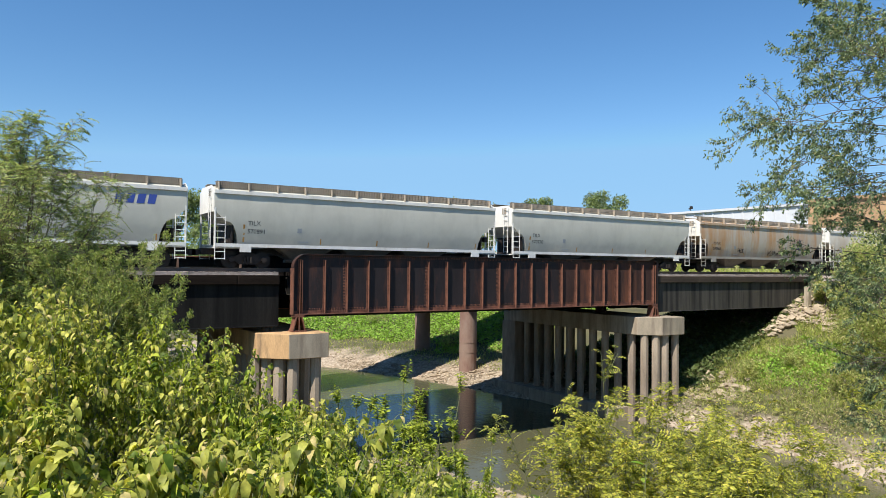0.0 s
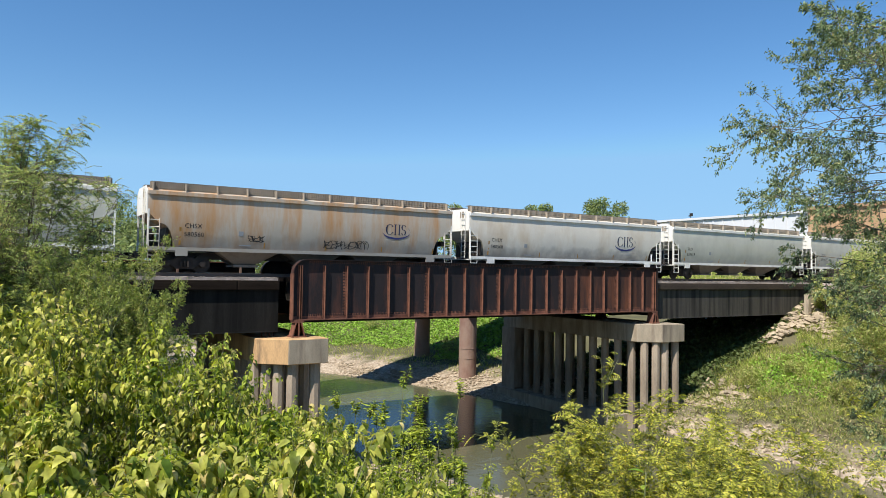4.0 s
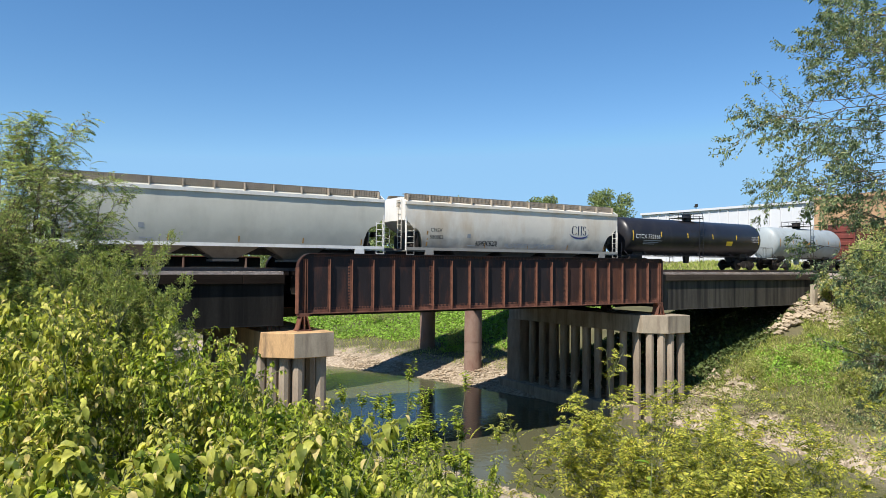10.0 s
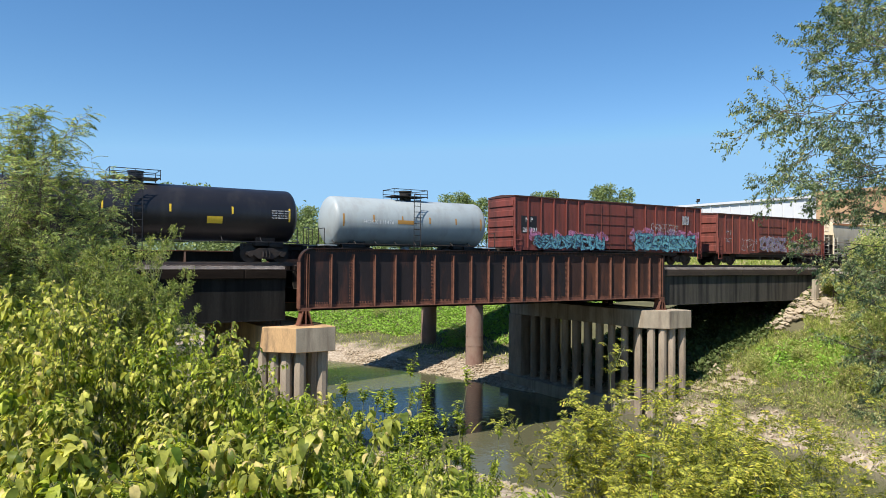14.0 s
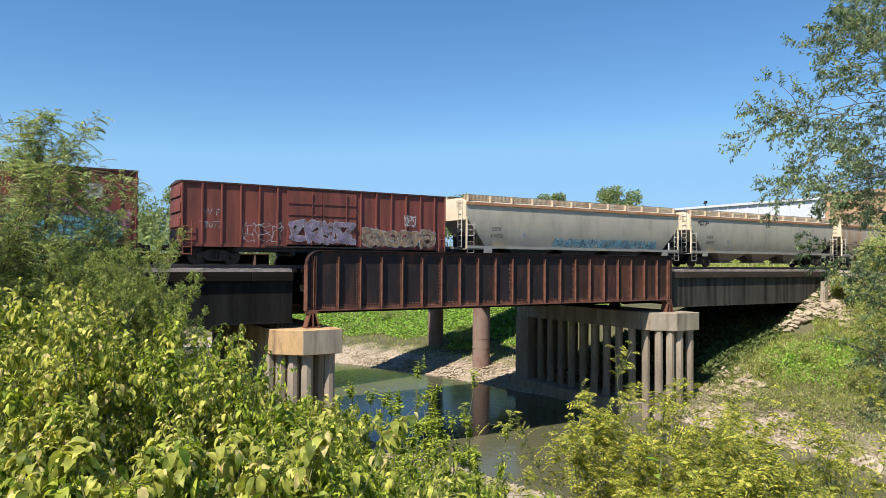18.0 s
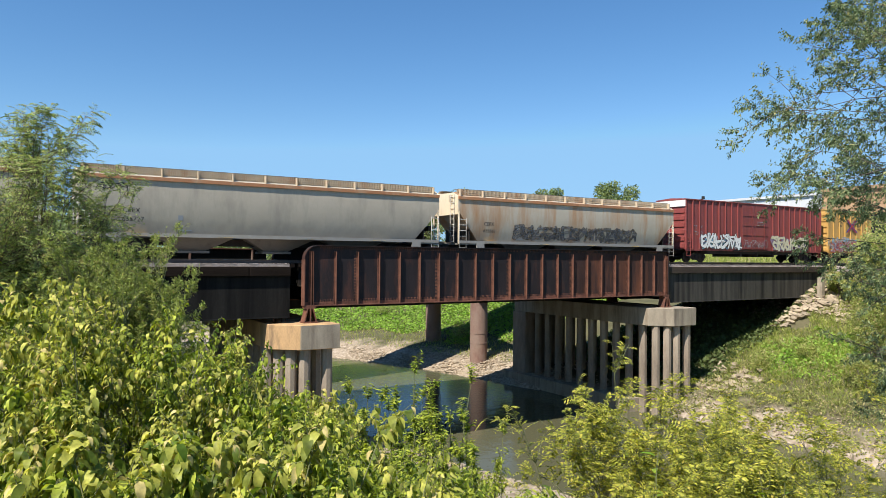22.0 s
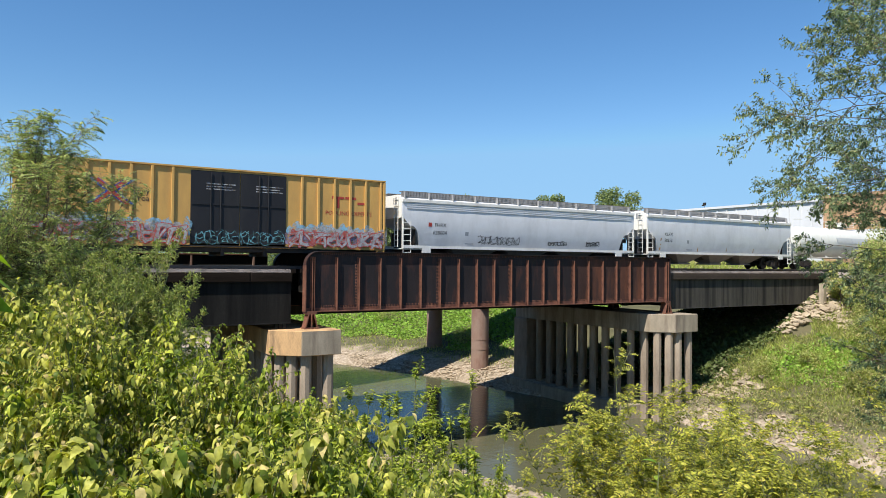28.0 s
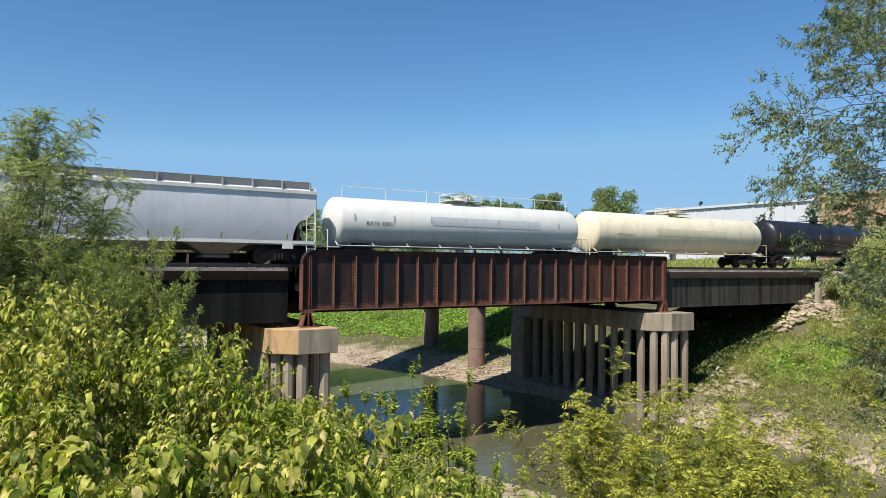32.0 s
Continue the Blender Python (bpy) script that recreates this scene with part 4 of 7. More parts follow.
    part("notice", boxes((4.6, 4.85, -1.675, -1.64, 2.0, 2.25), (4.65, 5.3, -1.675, -1.64, 1.47, 1.53)), I_GREY, c)
    return c


def lathe_x(rows, cy, cz, seg=28):
    """Rings of (x, radius) about an axis along x."""
    bm = bmesh.new()
    rings = []
    for x, r in rows:
        rings.append([bm.verts.new((x, cy + r * math.cos(2 * math.pi * k / seg), cz + r * math.sin(2 * math.pi * k / seg))) for k in range(seg)])
    for a, b in zip(rings, rings[1:]):
        for k in range(seg):
            bm.faces.new((a[k], a[(k + 1) % seg], b[(k + 1) % seg], b[k]))
    bm.faces.new(rings[0][::-1])
    bm.faces.new(rings[-1])
    return bm


def build_tank(x, L, r, cz, label, shell, ends_mat, fittings, strip=None, marks=(), long_rail=False, cage=None, panel=None, ladder=True):
    c = thing("tank_car", label, "tank car", "cars of the freight train")
    CARS.append((c, x))
    head = [(0.55 * (1 - math.cos(math.pi / 2 * k / 7)), max(0.04, r * math.sin(math.pi / 2 * k / 7))) for k in range(8)]
    bm = lathe_x(head + [(L - q, rr) for q, rr in head[::-1]], 0, cz, 40)
    part("tank_shell", bm, shell, c, smooth=True)
    bm = boxes((L / 2 - 1.2, L / 2 + 1.2, -0.75, 0.75, cz + r + 0.18, cz + r + 0.22))
    part("top_platform", bm, fittings, c)
    bm = tube(bmesh.new(), (L / 2 + (cage or 0), 0, cz + r - 0.1), (L / 2 + (cage or 0), 0, cz + r + 0.5), 0.36, seg=16)
    tube(bm, (L / 2 + (cage or 0), 0, cz + r + 0.5), (L / 2 + (cage or 0), 0, cz + r + 0.58), 0.42, seg=16)
    part("manway_housing", bm, fittings, c)
    rail = []
    a0, a1 = L / 2 - 1.2, L / 2 + 1.2
    for y in (-0.75, 0.75):
        for q in (a0, (a0 + a1) / 2, a1):
            rail.append(((q, y, cz + r + 0.1), (q, y, cz + r + 0.62)))
        rail.append(((a0, y, cz + r + 0.62), (a1, y, cz + r + 0.62)))
        rail.append(((a0, y, cz + r + 0.36), (a1, y, cz + r + 0.36)))
    for q in (a0, a1):
        rail.append(((q, -0.75, cz + r + 0.62), (q, 0.75, cz + r + 0.62)))
    part("platform_railing", tubes(rail, 0.02), fittings, c)
    if long_rail:
        rows = []
        for k in range(7):
            q = 0.8 + (L - 1.6) * k / 6
            rows.append(((q, -0.55, cz + r - 0.12), (q, -0.55, cz + r + 0.62)))
        rows.append(((0.8, -0.55, cz + r + 0.62), (L - 0.8, -0.55, cz + r + 0.62)))
        part("long_railing", tubes(rows, 0.022), P_WHITE, c)
    lad = ladder_mesh(0.6, cz + r + 0.3, 0.45, fittings)
    for s in (-1, 1) if ladder else ():
        o = part("side_ladder", lad, None, c)
        o.location = (L / 2 - 0.2, s * (r + 0.06), 0)
    # lower running rail, saddles, draft ends
    rows = []
    for y in (-1.45, 1.45):
        rows.append(((0.2, y, 1.12), (L - 0.2, y, 1.12)))
        for k in range(9):
            q = 0.2 + (L - 0.4) * k / 8
            rows.append(((q, y, 1.12), (q, y * 0.75, cz - r * 0.8)))
    part("running_rail", tubes(rows, 0.025), fittings, c)
    for q in (1.9, L - 1.9):
        part("saddle", boxes((q - 0.55, q + 0.55, -0.8, 0.8, 0.9, cz - r * 0.8), bevel=0.03), P_UNDER, c)
    for xe, s in ((0, 1), (L, -1)):
        rows = [(min(xe - s * 0.45, xe + s * 0.35), max(xe - s * 0.45, xe + s * 0.35), -1.45, 1.45, 1.0, 1.06)]
        part("end_platform", boxes(*rows), ends_mat, c)
        rl = []
        xx = xe - s * 0.42
        for y in (-1.4, -0.5, 0.5, 1.4):
            rl.append(((xx, y, 1.05), (xx, y, 2.0)))
        rl += [((xx, -1.4, 2.0), (xx, -0.5, 2.0)), ((xx, 0.5, 2.0), (xx, 1.4, 2.0)), ((xx, -1.4, 0.45), (xx, -1.4, 1.1)), ((xx, 1.4, 0.45), (xx, 1.4, 1.1)), ((xx, -1.4, 0.5), (xx + s * 0.4, -1.4, 0.5))]
        part("end_railing", tubes(rl, 0.025), fittings, c)
        bm = tube(bmesh.new(), (xe + s * 0.9, -0.75, 0.95), (xe + s * 1.7, -0.75, 0.95), 0.2, seg=10)
        part("brake_gear", bm, P_UNDER, c)
    part("bottom_outlet", tube(bmesh.new(), (L / 2, 0, 0.55), (L / 2, 0, cz - r + 0.05), 0.22, 0.3, seg=12), ends_mat, c)
    part("stub_sill", boxes((-0.35, 3.0, -0.3, 0.3, 0.72, 1.05)), P_UNDER, c)
    part("stub_sill", boxes((L - 3.0, L + 0.35, -0.3, 0.3, 0.72, 1.05)), P_UNDER, c)
    for xe, s in ((0, -1), (L, 1)):
        part("coupler", boxes((xe + s * 0.1, xe + s * 0.74, -0.1, 0.1, 0.74, 0.96), (xe + s * 0.45, xe + s * 0.78, -0.19, 0.19, 0.68, 1.0)), P_UNDER, c)
    add_truck(c, 1.9)
    add_truck(c, L - 1.9)
    if strip:
        n = 6
        for k in range(n):
            q = 0.75 + (L - 1.5) * k / (n - 1)
            h = 0.75 if k in (0, n - 1) else 0.4
            zc = cz + (0.0 if k in (0, n - 1) else 0.15)
            patch(c, "reflector", strip, r, cz, q - 0.05, q + 0.05, zc - h / 2, zc + h / 2)
    if panel:
        patch(c, "panel", panel[0], r, cz, *panel[1:])
    for words, size, xx, zz, ink in marks:
        o = writing(words, size, ink, c, xx, 0, zz)
        for v in o.data.vertices:
            dz = v.co.y + zz - cz
            v.co.z = math.sqrt(max(0.01, (r + 0.012) ** 2 - dz * dz))
    return c


def patch(car, name, material, r, cz, x0, x1, z0, z1):
    """A thin plate that follows the round of a tank."""
    v, f = [], []
    for k in range(7):
        z = z0 + (z1 - z0) * k / 6
        y = -math.sqrt(max(0.01, (r + 0.011) ** 2 - (z - cz) ** 2))
        v += [(x0, y, z), (x1, y, z)]
        if k:
            a = 2 * k
            f.append((a - 2, a - 1, a + 1, a))
    o = new(name, sheet(name, v, f, material))
    o.parent = car
    return o


STROKES = (
    (((0, 0), (0.1, 1), (0.9, 0.95)), ((0.05, 0.5), (0.8, 0.55))),
    (((0, 0), (0.05, 0.7), (0.45, 1), (0.9, 0.7), (0.95, 0)),),
    (((0, 0.05), (0.9, 0.1), (0.1, 0.95), (1, 0.9)),),
    (((0.9, 0.85), (0.5, 1), (0.05, 0.7), (0.1, 0.2), (0.5, 0), (0.95, 0.2), (0.9, 0.5), (0.55, 0.5)),),
    (((0.1, 0), (0.15, 1)), ((0.15, 0.55), (0.9, 1)), ((0.15, 0.5), (0.95, 0))),
    (((0.05, 0), (0.5, 1), (0.95, 0)), ((0.25, 0.35), (0.8, 0.4))),
    (((0, 1), (0.1, 0.1), (0.5, 0), (0.9, 0.15), (1, 1)),))


def stroke(bm, line, wide, y):
    """A flat brush stroke along (x, z) points."""
    for (ax, az), (bx, bz) in zip(line, line[1:]):
        y -= 0.0002
        d = Vector((bx - ax, bz - az))
        if d.length < 0.005:
            continue
        d.normalize()
        e, n = d * wide * 0.45, Vector((-d.y, d.x)) * wide / 2
        pts = ((ax - e.x + n.x * 0.6, az - e.y + n.y * 0.6), (ax - e.x - n.x * 0.6, az - e.y - n.y * 0.6), (ax - n.x, az - n.y), (bx - n.x, bz - n.y),
               (bx + e.x - n.x * 0.6, bz + e.y - n.y * 0.6), (bx + e.x + n.x * 0.6, bz + e.y + n.y * 0.6), (bx + n.x, bz + n.y), (ax + n.x, az + n.y))
        bm.faces.new([bm.verts.new((p, y, q)) for p, q in pts])


def spray(car, x0, x1, z0, z1, y, fills, ink, seed, count, label, cloud=False):
    """Spray paint: soft clouds, then a row of crooked outlined shapes, none of them a letter one could read."""
    rnd = random.Random(seed)
    H = z1 - z0
    for layer, m in enumerate(fills if cloud else fills[:-1]):
        bm = bmesh.new()
        for k in range(count):
            cx = x0 + (x1 - x0) * (k + rnd.uniform(0.0, 1.0)) / count
            h, w = H * rnd.uniform(0.45, 0.85), (x1 - x0) / count * rnd.uniform(0.8, 1.7)
            cz = z0 + h * 0.5 + (H - h) * (rnd.random() if layer % 2 == 0 else 0.2 * rnd.random())
            lob, ph = rnd.choice((2, 3, 4)), rnd.random() * 6
            vs = []
            for i in range(26):
                a = 2 * math.pi * i / 26
                q = 1 + 0.16 * math.sin(lob * a + ph) + 0.08 * math.sin(5 * a + ph * 2)
                vs.append((cx + w / 2 * q * math.cos(a), min(z1 + 0.1, max(z0 - 0.03, cz + h / 2 * q * math.sin(a)))))
            bm.faces.new([bm.verts.new((p, y - 0.004 * layer - 0.0006 * k, q)) for p, q in vs])
        tagged(part("spray_paint", bm, m, car, label), kind="stuff")
    if cloud:
        return
    base = y - 0.02
    fill, edge = bmesh.new(), bmesh.new()
    n = max(3, round((x1 - x0) / max(0.3, H * 0.7)))
    cell = (x1 - x0) / n
    for k in range(n):
        lean, drop, tall = rnd.uniform(-0.35, 0.35), rnd.uniform(0, 0.1) * H, rnd.uniform(0.8, 1.0) * H
        over, mirror = rnd.random() < 0.5, rnd.random() < 0.6
        lines = [q for shape in rnd.sample(STROKES, 2) for q in shape]
        for j, line in enumerate(lines):
            pts = []
            for u, v in line:
                u, v = (1 - u if mirror else u) + rnd.uniform(-0.16, 0.16), (1 - v if over else v) + rnd.uniform(-0.12, 0.12)
                pts.append((min(x1, max(x0, x0 + cell * (k - 0.05 + 1.1 * u + lean * (v - 0.5)))), min(z1 - 0.06, max(z0 + 0.05, z0 + drop + tall * (0.08 + 0.86 * v)))))
            if fills:
                wide = 0.15 * min(H, cell * 1.2) * rnd.uniform(0.8, 1.4)
                if ink:
                    stroke(edge, pts, wide + 0.07, base - 0.006 * k - 0.001 * j)
                stroke(fill, pts, wide, base - 0.006 * k - 0.001 * j - 0.003)
            else:
                bend = []
                for (ax, az), (bx, bz) in zip(pts, pts[1:]):
                    nx, nz = (bz - az) * 0.2, (ax - bx) * 0.2
                    bend += [(ax, az), ((ax + bx) / 2 + nx, (az + bz) / 2 + nz)]
                bend.append(pts[-1])
                stroke(edge, bend, 0.034, base - 0.0018 * k)
    if fills:
        tagged(part("spray_paint", fill, fills[-1], car, label), kind="stuff")
    else:
        fill.free()
    if ink:
        tagged(part("spray_paint", edge, ink, car, label), kind="stuff")
    else:
        edge.free()


def build_boxcar(x, L, top, label, side, doors, roof, rib_step=1.1, z0=0.95, door_mat=None, end_ribs=5, marks=(), rib_w=0.1):
    c = thing("boxcar", label, "boxcar", "cars of the freight train")
    CARS.append((c, x))
    W = 1.46
    part("body", boxes((0.04, L - 0.04, -W, W, z0 + 0.12, top - 0.12)), side, c)
    bm = bmesh.new()
    prof = [(-W - 0.09, top - 0.14), (-W - 0.09, top - 0.06), (0, top + 0.04), (W + 0.09, top - 0.06), (W + 0.09, top - 0.14)]
    a = [bm.verts.new((0, y, z)) for y, z in prof]
    b = [bm.verts.new((L, y, z)) for y, z in prof]
    bm.faces.new(a[::-1])
    bm.faces.new(b)
    for i in range(5):
        bm.faces.new((a[i], a[(i + 1) % 5], b[(i + 1) % 5], b[i]))
    part("roof", bm, roof, c)
    d0, d1 = doors
    rib = mesh_of(boxes((-rib_w / 2, rib_w / 2, -0.085, 0.0, z0 + 0.1, top - 0.16), bevel=0.015), "side_post", side)
    q = 0.08
    xs = []
    while q < L:
        if not (d0 - 0.2 < q < d1 + 0.2):
            xs.append(q)
        q += rib_step
    for s in (-1, 1):
        for q in xs + [L - 0.07]:
            o = part("side_post", rib, None, c)
            o.matrix_basis = pose(q, s * W, 0, 0, 0, 0 if s < 0 else 180)
        part("side_sill", boxes((0, L, min(s * W, s * (W + 0.05)), max(s * W, s * (W + 0.05)), z0, z0 + 0.2)), side, c)
        half = (d1 - d0) / 2
        for k in range(2):
            rows = [(d0 + k * half + 0.02, d0 + (k + 1) * half - 0.02, min(s * (W + 0.005), s * (W + 0.05)), max(s * (W + 0.005), s * (W + 0.05)), z0 + 0.1, top - 0.25)]
            dr = part("sliding_door", boxes(*rows), door_mat or side, c)
            for j in range(4 if not door_mat else 2):
                zz = z0 + 0.55 + j * (top - z0 - 0.9) / (4 if not door_mat else 2)
                part("door_rib", boxes((d0 + k * half + 0.06, d0 + (k + 1) * half - 0.06, min(s * (W + 0.05), s * (W + 0.085)), max(s * (W + 0.05), s * (W + 0.085)), zz, zz + 0.09)), door_mat or side, dr)
            bars = [((d0 + (k + 0.5) * half + dx, s * (W + 0.1), z0 + 0.15), (d0 + (k + 0.5) * half + dx, s * (W + 0.1), top - 0.3)) for dx in ((-0.25, 0.25) if door_mat else (0.4,))]
            part("lock_bar", tubes(bars, 0.025, 5), door_mat or side, dr)
        part("door_track", boxes((d0 - 1.2, d1 + 1.2, min(s * W, s * (W + 0.1)), max(s * W, s * (W + 0.1)), z0 + 0.02, z0 + 0.1)), P_UNDER, c)
    for xe, s in ((0.04, 1), (L - 0.04, -1)):
        for k in range(end_ribs):
            h = (top - z0 - 0.3) / end_ribs
            zz = z0 + 0.2 + k * h
            bm = bmesh.new()
            box(bm, min(xe, xe - s * 0.07), max(xe, xe - s * 0.07), -W + 0.06, W - 0.06, zz, zz + h * 0.62, bevel=0.03)
            part("end_corrugation", bm, side, c)
        lad = ladder_mesh(0.5, 2.3, 0.45, side)
        for y in (-W - 0.12, W + 0.12):
            part("ladder", lad, None, c).location = (0.1 if s > 0 else L - 0.55, y, 0)
        part("end_platform", boxes((min(xe, xe - s * 0.35), max(xe, xe - s * 0.35), -1.2, 1.2, 1.0, 1.04)), P_UNDER, c)
    for y in (-1.3, 1.3):
        part("underframe_beam", boxes((2.8, L - 2.8, y - 0.05, y + 0.05, 0.72, 0.95)), P_UNDER, c)
    for q in (L * 0.38, L * 0.5, L * 0.62):
        part("cross_bearer", boxes((q - 0.1, q + 0.1, -1.4, 1.4, 0.5, 0.95)), P_UNDER, c)
    add_underframe(c, L)
    add_truck(c, 1.9)
    add_truck(c, L - 1.9)
    for words, size, xx, zz, ink in marks:
        writing(words, size, ink, c, xx, -W - 0.012, zz)
    return c


def oval_logo(car, x, z, w, ink, swoosh):
    """A firm's mark: letter-like strokes with thick and thin parts over a crescent that swings round them."""
    bm = bmesh.new()
    h = w * 0.34
    def arc(cx, cz, rx, rz, a0, a1, thin, thick):
        ring = []
        for t in np.linspace(a0, a1, 18):
            th = thin + (thick - thin) * abs(math.cos(t))
            ring.append([bm.verts.new((cx + (rx - d) * math.cos(t), -1.685, cz + (rz - d * 0.6) * math.sin(t))) for d in (0, th)])
        for p, q in zip(ring, ring[1:]):
            bm.faces.new((p[0], q[0], q[1], p[1]))
    arc(x + w * 0.26, z + h / 2, w * 0.15, h / 2, 0.6, 5.7, w * 0.016, w * 0.055)
    for q in (0.44, 0.585):
        box(bm, x + w * q, x + w * (q + 0.042), -1.69, -1.68, z, z + h)
        for f in (0, h - w * 0.014):
            box(bm, x + w * (q - 0.022), x + w * (q + 0.064), -1.69, -1.68, z + f, z + f + w * 0.014)
    arc(x + w * 0.76, z + h * 0.74, w * 0.085, h * 0.26, 0.3, 4.7, w * 0.02, w * 0.045)
    arc(x + w * 0.76, z + h * 0.26, w * 0.09, h * 0.26, -2.8, 1.6, w * 0.02, w * 0.045)
    part("mark", bm, ink, car, "dark firm's mark")
    bm = bmesh.new()
    rows = []
    for t in np.linspace(-0.25, math.pi + 0.55, 26):
        th = w * 0.055 * max(0.08, math.sin(max(0.0, min(math.pi, t)))) if t < math.pi else w * 0.006
        px_, pz = x + w * (0.5 - 0.5 * math.cos(t)), z + h * 0.28 - w * 0.24 * math.sin(t)
        rows.append([bm.verts.new((px_, -1.685, pz)), bm.verts.new((px_, -1.685, pz + th + 0.012))])
    for p, q in zip(rows, rows[1:]):
        bm.faces.new((p[0], q[0], q[1], p[1]))
    part("crescent", bm, swoosh, car, "blue crescent")


def build_train():
    tx = "pale grey covered hopper car with white trim on the track"
    chs = "dusty white covered hopper car with a dark oval mark"
    cef = "tan-grey covered hopper car with rusty roof"
    def num(a, b, x=1.8, s=0.34, ink=I_BLACK):
        return [(a, s, x, 2.32, ink), (b, s, x - 0.02, 1.88, ink)]
    c = build_hopper(-10.5, 18.26, "pale grey covered hopper car with a blue mark", P_GREY, P_WHITE, P_WHITE, P_ROOF_GREY, P_WHITE)
    for k in range(4):
        q = 14.85 + k * 0.5
        part("mark", slab_xz(bmesh.new(), [(q, 3.2), (q + 0.36, 3.2), (q + 0.46, 3.68), (q + 0.1, 3.68)], -1.67, -1.655), I_BLUE, c, "slanted blue block of a firm's mark")
    build_hopper(9.15, 18.3, tx, P_GREY, P_WHITE, P_WHITE, P_ROOF_GREY, P_WHITE, marks=num("TILX", "570891"))
    build_hopper(28.92, 18.2, tx, P_GREY, P_WHITE, P_WHITE, P_ROOF_GREY, P_WHITE, marks=num("TILX", "570730"))
    c = build_hopper(48.56, 18.16, "dusty covered hopper car with orange rust streaks and spray paint", P_GREY_RUST, P_GREY_RUST, P_WHITE, P_ROOF_GREY, P_GREY_WARM, marks=num("CHSX", "580560"))
    oval_logo(c, 13.2, 2.45, 1.9, I_NAVY, I_SWOOSH)
    spray(c, 9.5, 12.3, 1.42, 2.0, -1.69, (), I_BLACK, 3, 9, "dark spray-painted strokes")
    spray(c, 5.1, 6.0, 1.7, 2.1, -1.69, (), I_BLACK, 4, 4, "dark spray-painted strokes")
    c = build_hopper(68.11, 18.32, chs, P_GREY_WARM, P_WHITE, P_WHITE, P_ROOF_GREY, P_WHITE, marks=num("CHSX", "580568"))
    oval_logo(c, 13.25, 2.35, 2.25, I_NAVY, I_SWOOSH)
    build_hopper(87.89, 18.24, tx, P_GREY, P_WHITE, P_WHITE, P_ROOF_GREY, P_WHITE, marks=num("TILX", "570919"))
    build_hopper(107.58, 18.26, tx, P_GREY, P_WHITE, P_WHITE, P_ROOF_GREY, P_WHITE, marks=num("TILX", "570917"))
    c = build_hopper(127.3, 18.04, chs, P_GREY_WARM, P_GREY_WARM, P_WHITE, P_ROOF_GREY, P_GREY_WARM, marks=num("CHSX", "580083"))
    oval_logo(c, 13.3, 2.45, 1.9, I_NAVY, I_SWOOSH)
    spray(c, 5.3, 7.0, 1.45, 1.85, -1.69, (), I_BLACK, 5, 6, "dark spray-painted strokes")
    spray(c, 7.6, 12.0, 1.4, 1.75, -1.69, (), I_GREY, 6, 9, "grey spray-painted strokes")

    c = build_tank(146.43, 17.2, 1.48, 2.62, "long black tank car with white lettering and yellow strips", P_BLACK, P_BLACK, P_BLACK, I_YELLOW,
                   marks=[("CTCX 732166", 0.46, 1.0, 2.42, I_WHITE)], cage=0.1)
    part("notice", boxes(*[(15.45 + 0.36 * i, 15.75 + 0.36 * i, -1.5, -1.475, 2.42 + 0.13 * j, 2.49 + 0.13 * j) for i in range(3) for j in range(4)]), I_PALE, c)
    patch(c, "placard", I_YELLOW, 1.48, 2.62, 12.0, 12.8, 2.05, 2.42)
    for k in range(3):
        patch(c, "small_print", I_GREY, 1.48, 2.62, 1.9, 4.0 - 0.4 * k, 2.24 - 0.13 * k, 2.29 - 0.13 * k)
    c = build_tank(165.4, 11.2, 1.48, 2.52, "short pale grey tank car with an access ladder", P_TANK_GREY, P_TANK_GREY, P_UNDER, I_ORANGE,
                   marks=[("HOKX 111476", 0.33, 2.0, 2.35, I_WHITE)])
    patch(c, "placard", I_ORANGE, 1.48, 2.52, 4.3, 5.4, 2.38, 2.62)

    c = build_boxcar(178.54, 19.3, 4.72, "oxide red boxcar with cyan spray paint along its foot", P_BOX_RED, (6.4, 11.4), P_BOX_ROOF, 1.15, end_ribs=5,
                     marks=[("M P", 0.42, 1.0, 2.9, I_WHITE), ("260301", 0.44, 0.75, 2.2, I_WHITE)])
    part("number_panel", boxes((0.65, 2.0, -1.466, -1.461, 2.1, 3.3)), P_DOOR_BLACK, c, "faded black number panel")
    spray(c, 1.8, 8.2, 1.05, 2.1, -1.56, (I_CYAN, I_CYAN), I_NAVY, 11, 11, "cyan and pink spray paint with black strokes")
    spray(c, 11.2, 18.6, 1.7, 2.95, -1.54, (I_PINK, I_LILAC), None, 18, 13, "soft pink spray cloud", True)
    spray(c, 1.2, 8.4, 1.5, 2.5, -1.54, (I_PINK,), None, 19, 11, "soft pink spray cloud", True)
    spray(c, 11.6, 18.3, 1.05, 2.4, -1.56, (I_CYAN, I_CYAN, I_CYAN), I_NAVY, 12, 11, "cyan spray paint with dark strokes")
    spray(c, 13.3, 16.4, 2.5, 3.3, -1.55, (), I_PALE, 13, 5, "pale spray-painted strokes")
    part("shield", boxes((16.9, 17.7, -1.56, -1.545, 3.2, 3.9), bevel=0.003), I_PALE, c, "faded pale shield")
    c = build_boxcar(199.85, 15.9, 4.42, "faded red boxcar with pale spray paint", P_BOX_FADED, (5.6, 9.8), P_BOX_ROOF, 1.0, end_ribs=4,
                     marks=[("W P", 0.5, 1.1, 2.6, I_PALE), ("38077", 0.5, 0.9, 1.95, I_PALE)])
    spray(c, 5.8, 9.6, 1.2, 2.5, -1.56, (I_LILAC,), I_PALE, 14, 5, "pale unreadable spray paint")
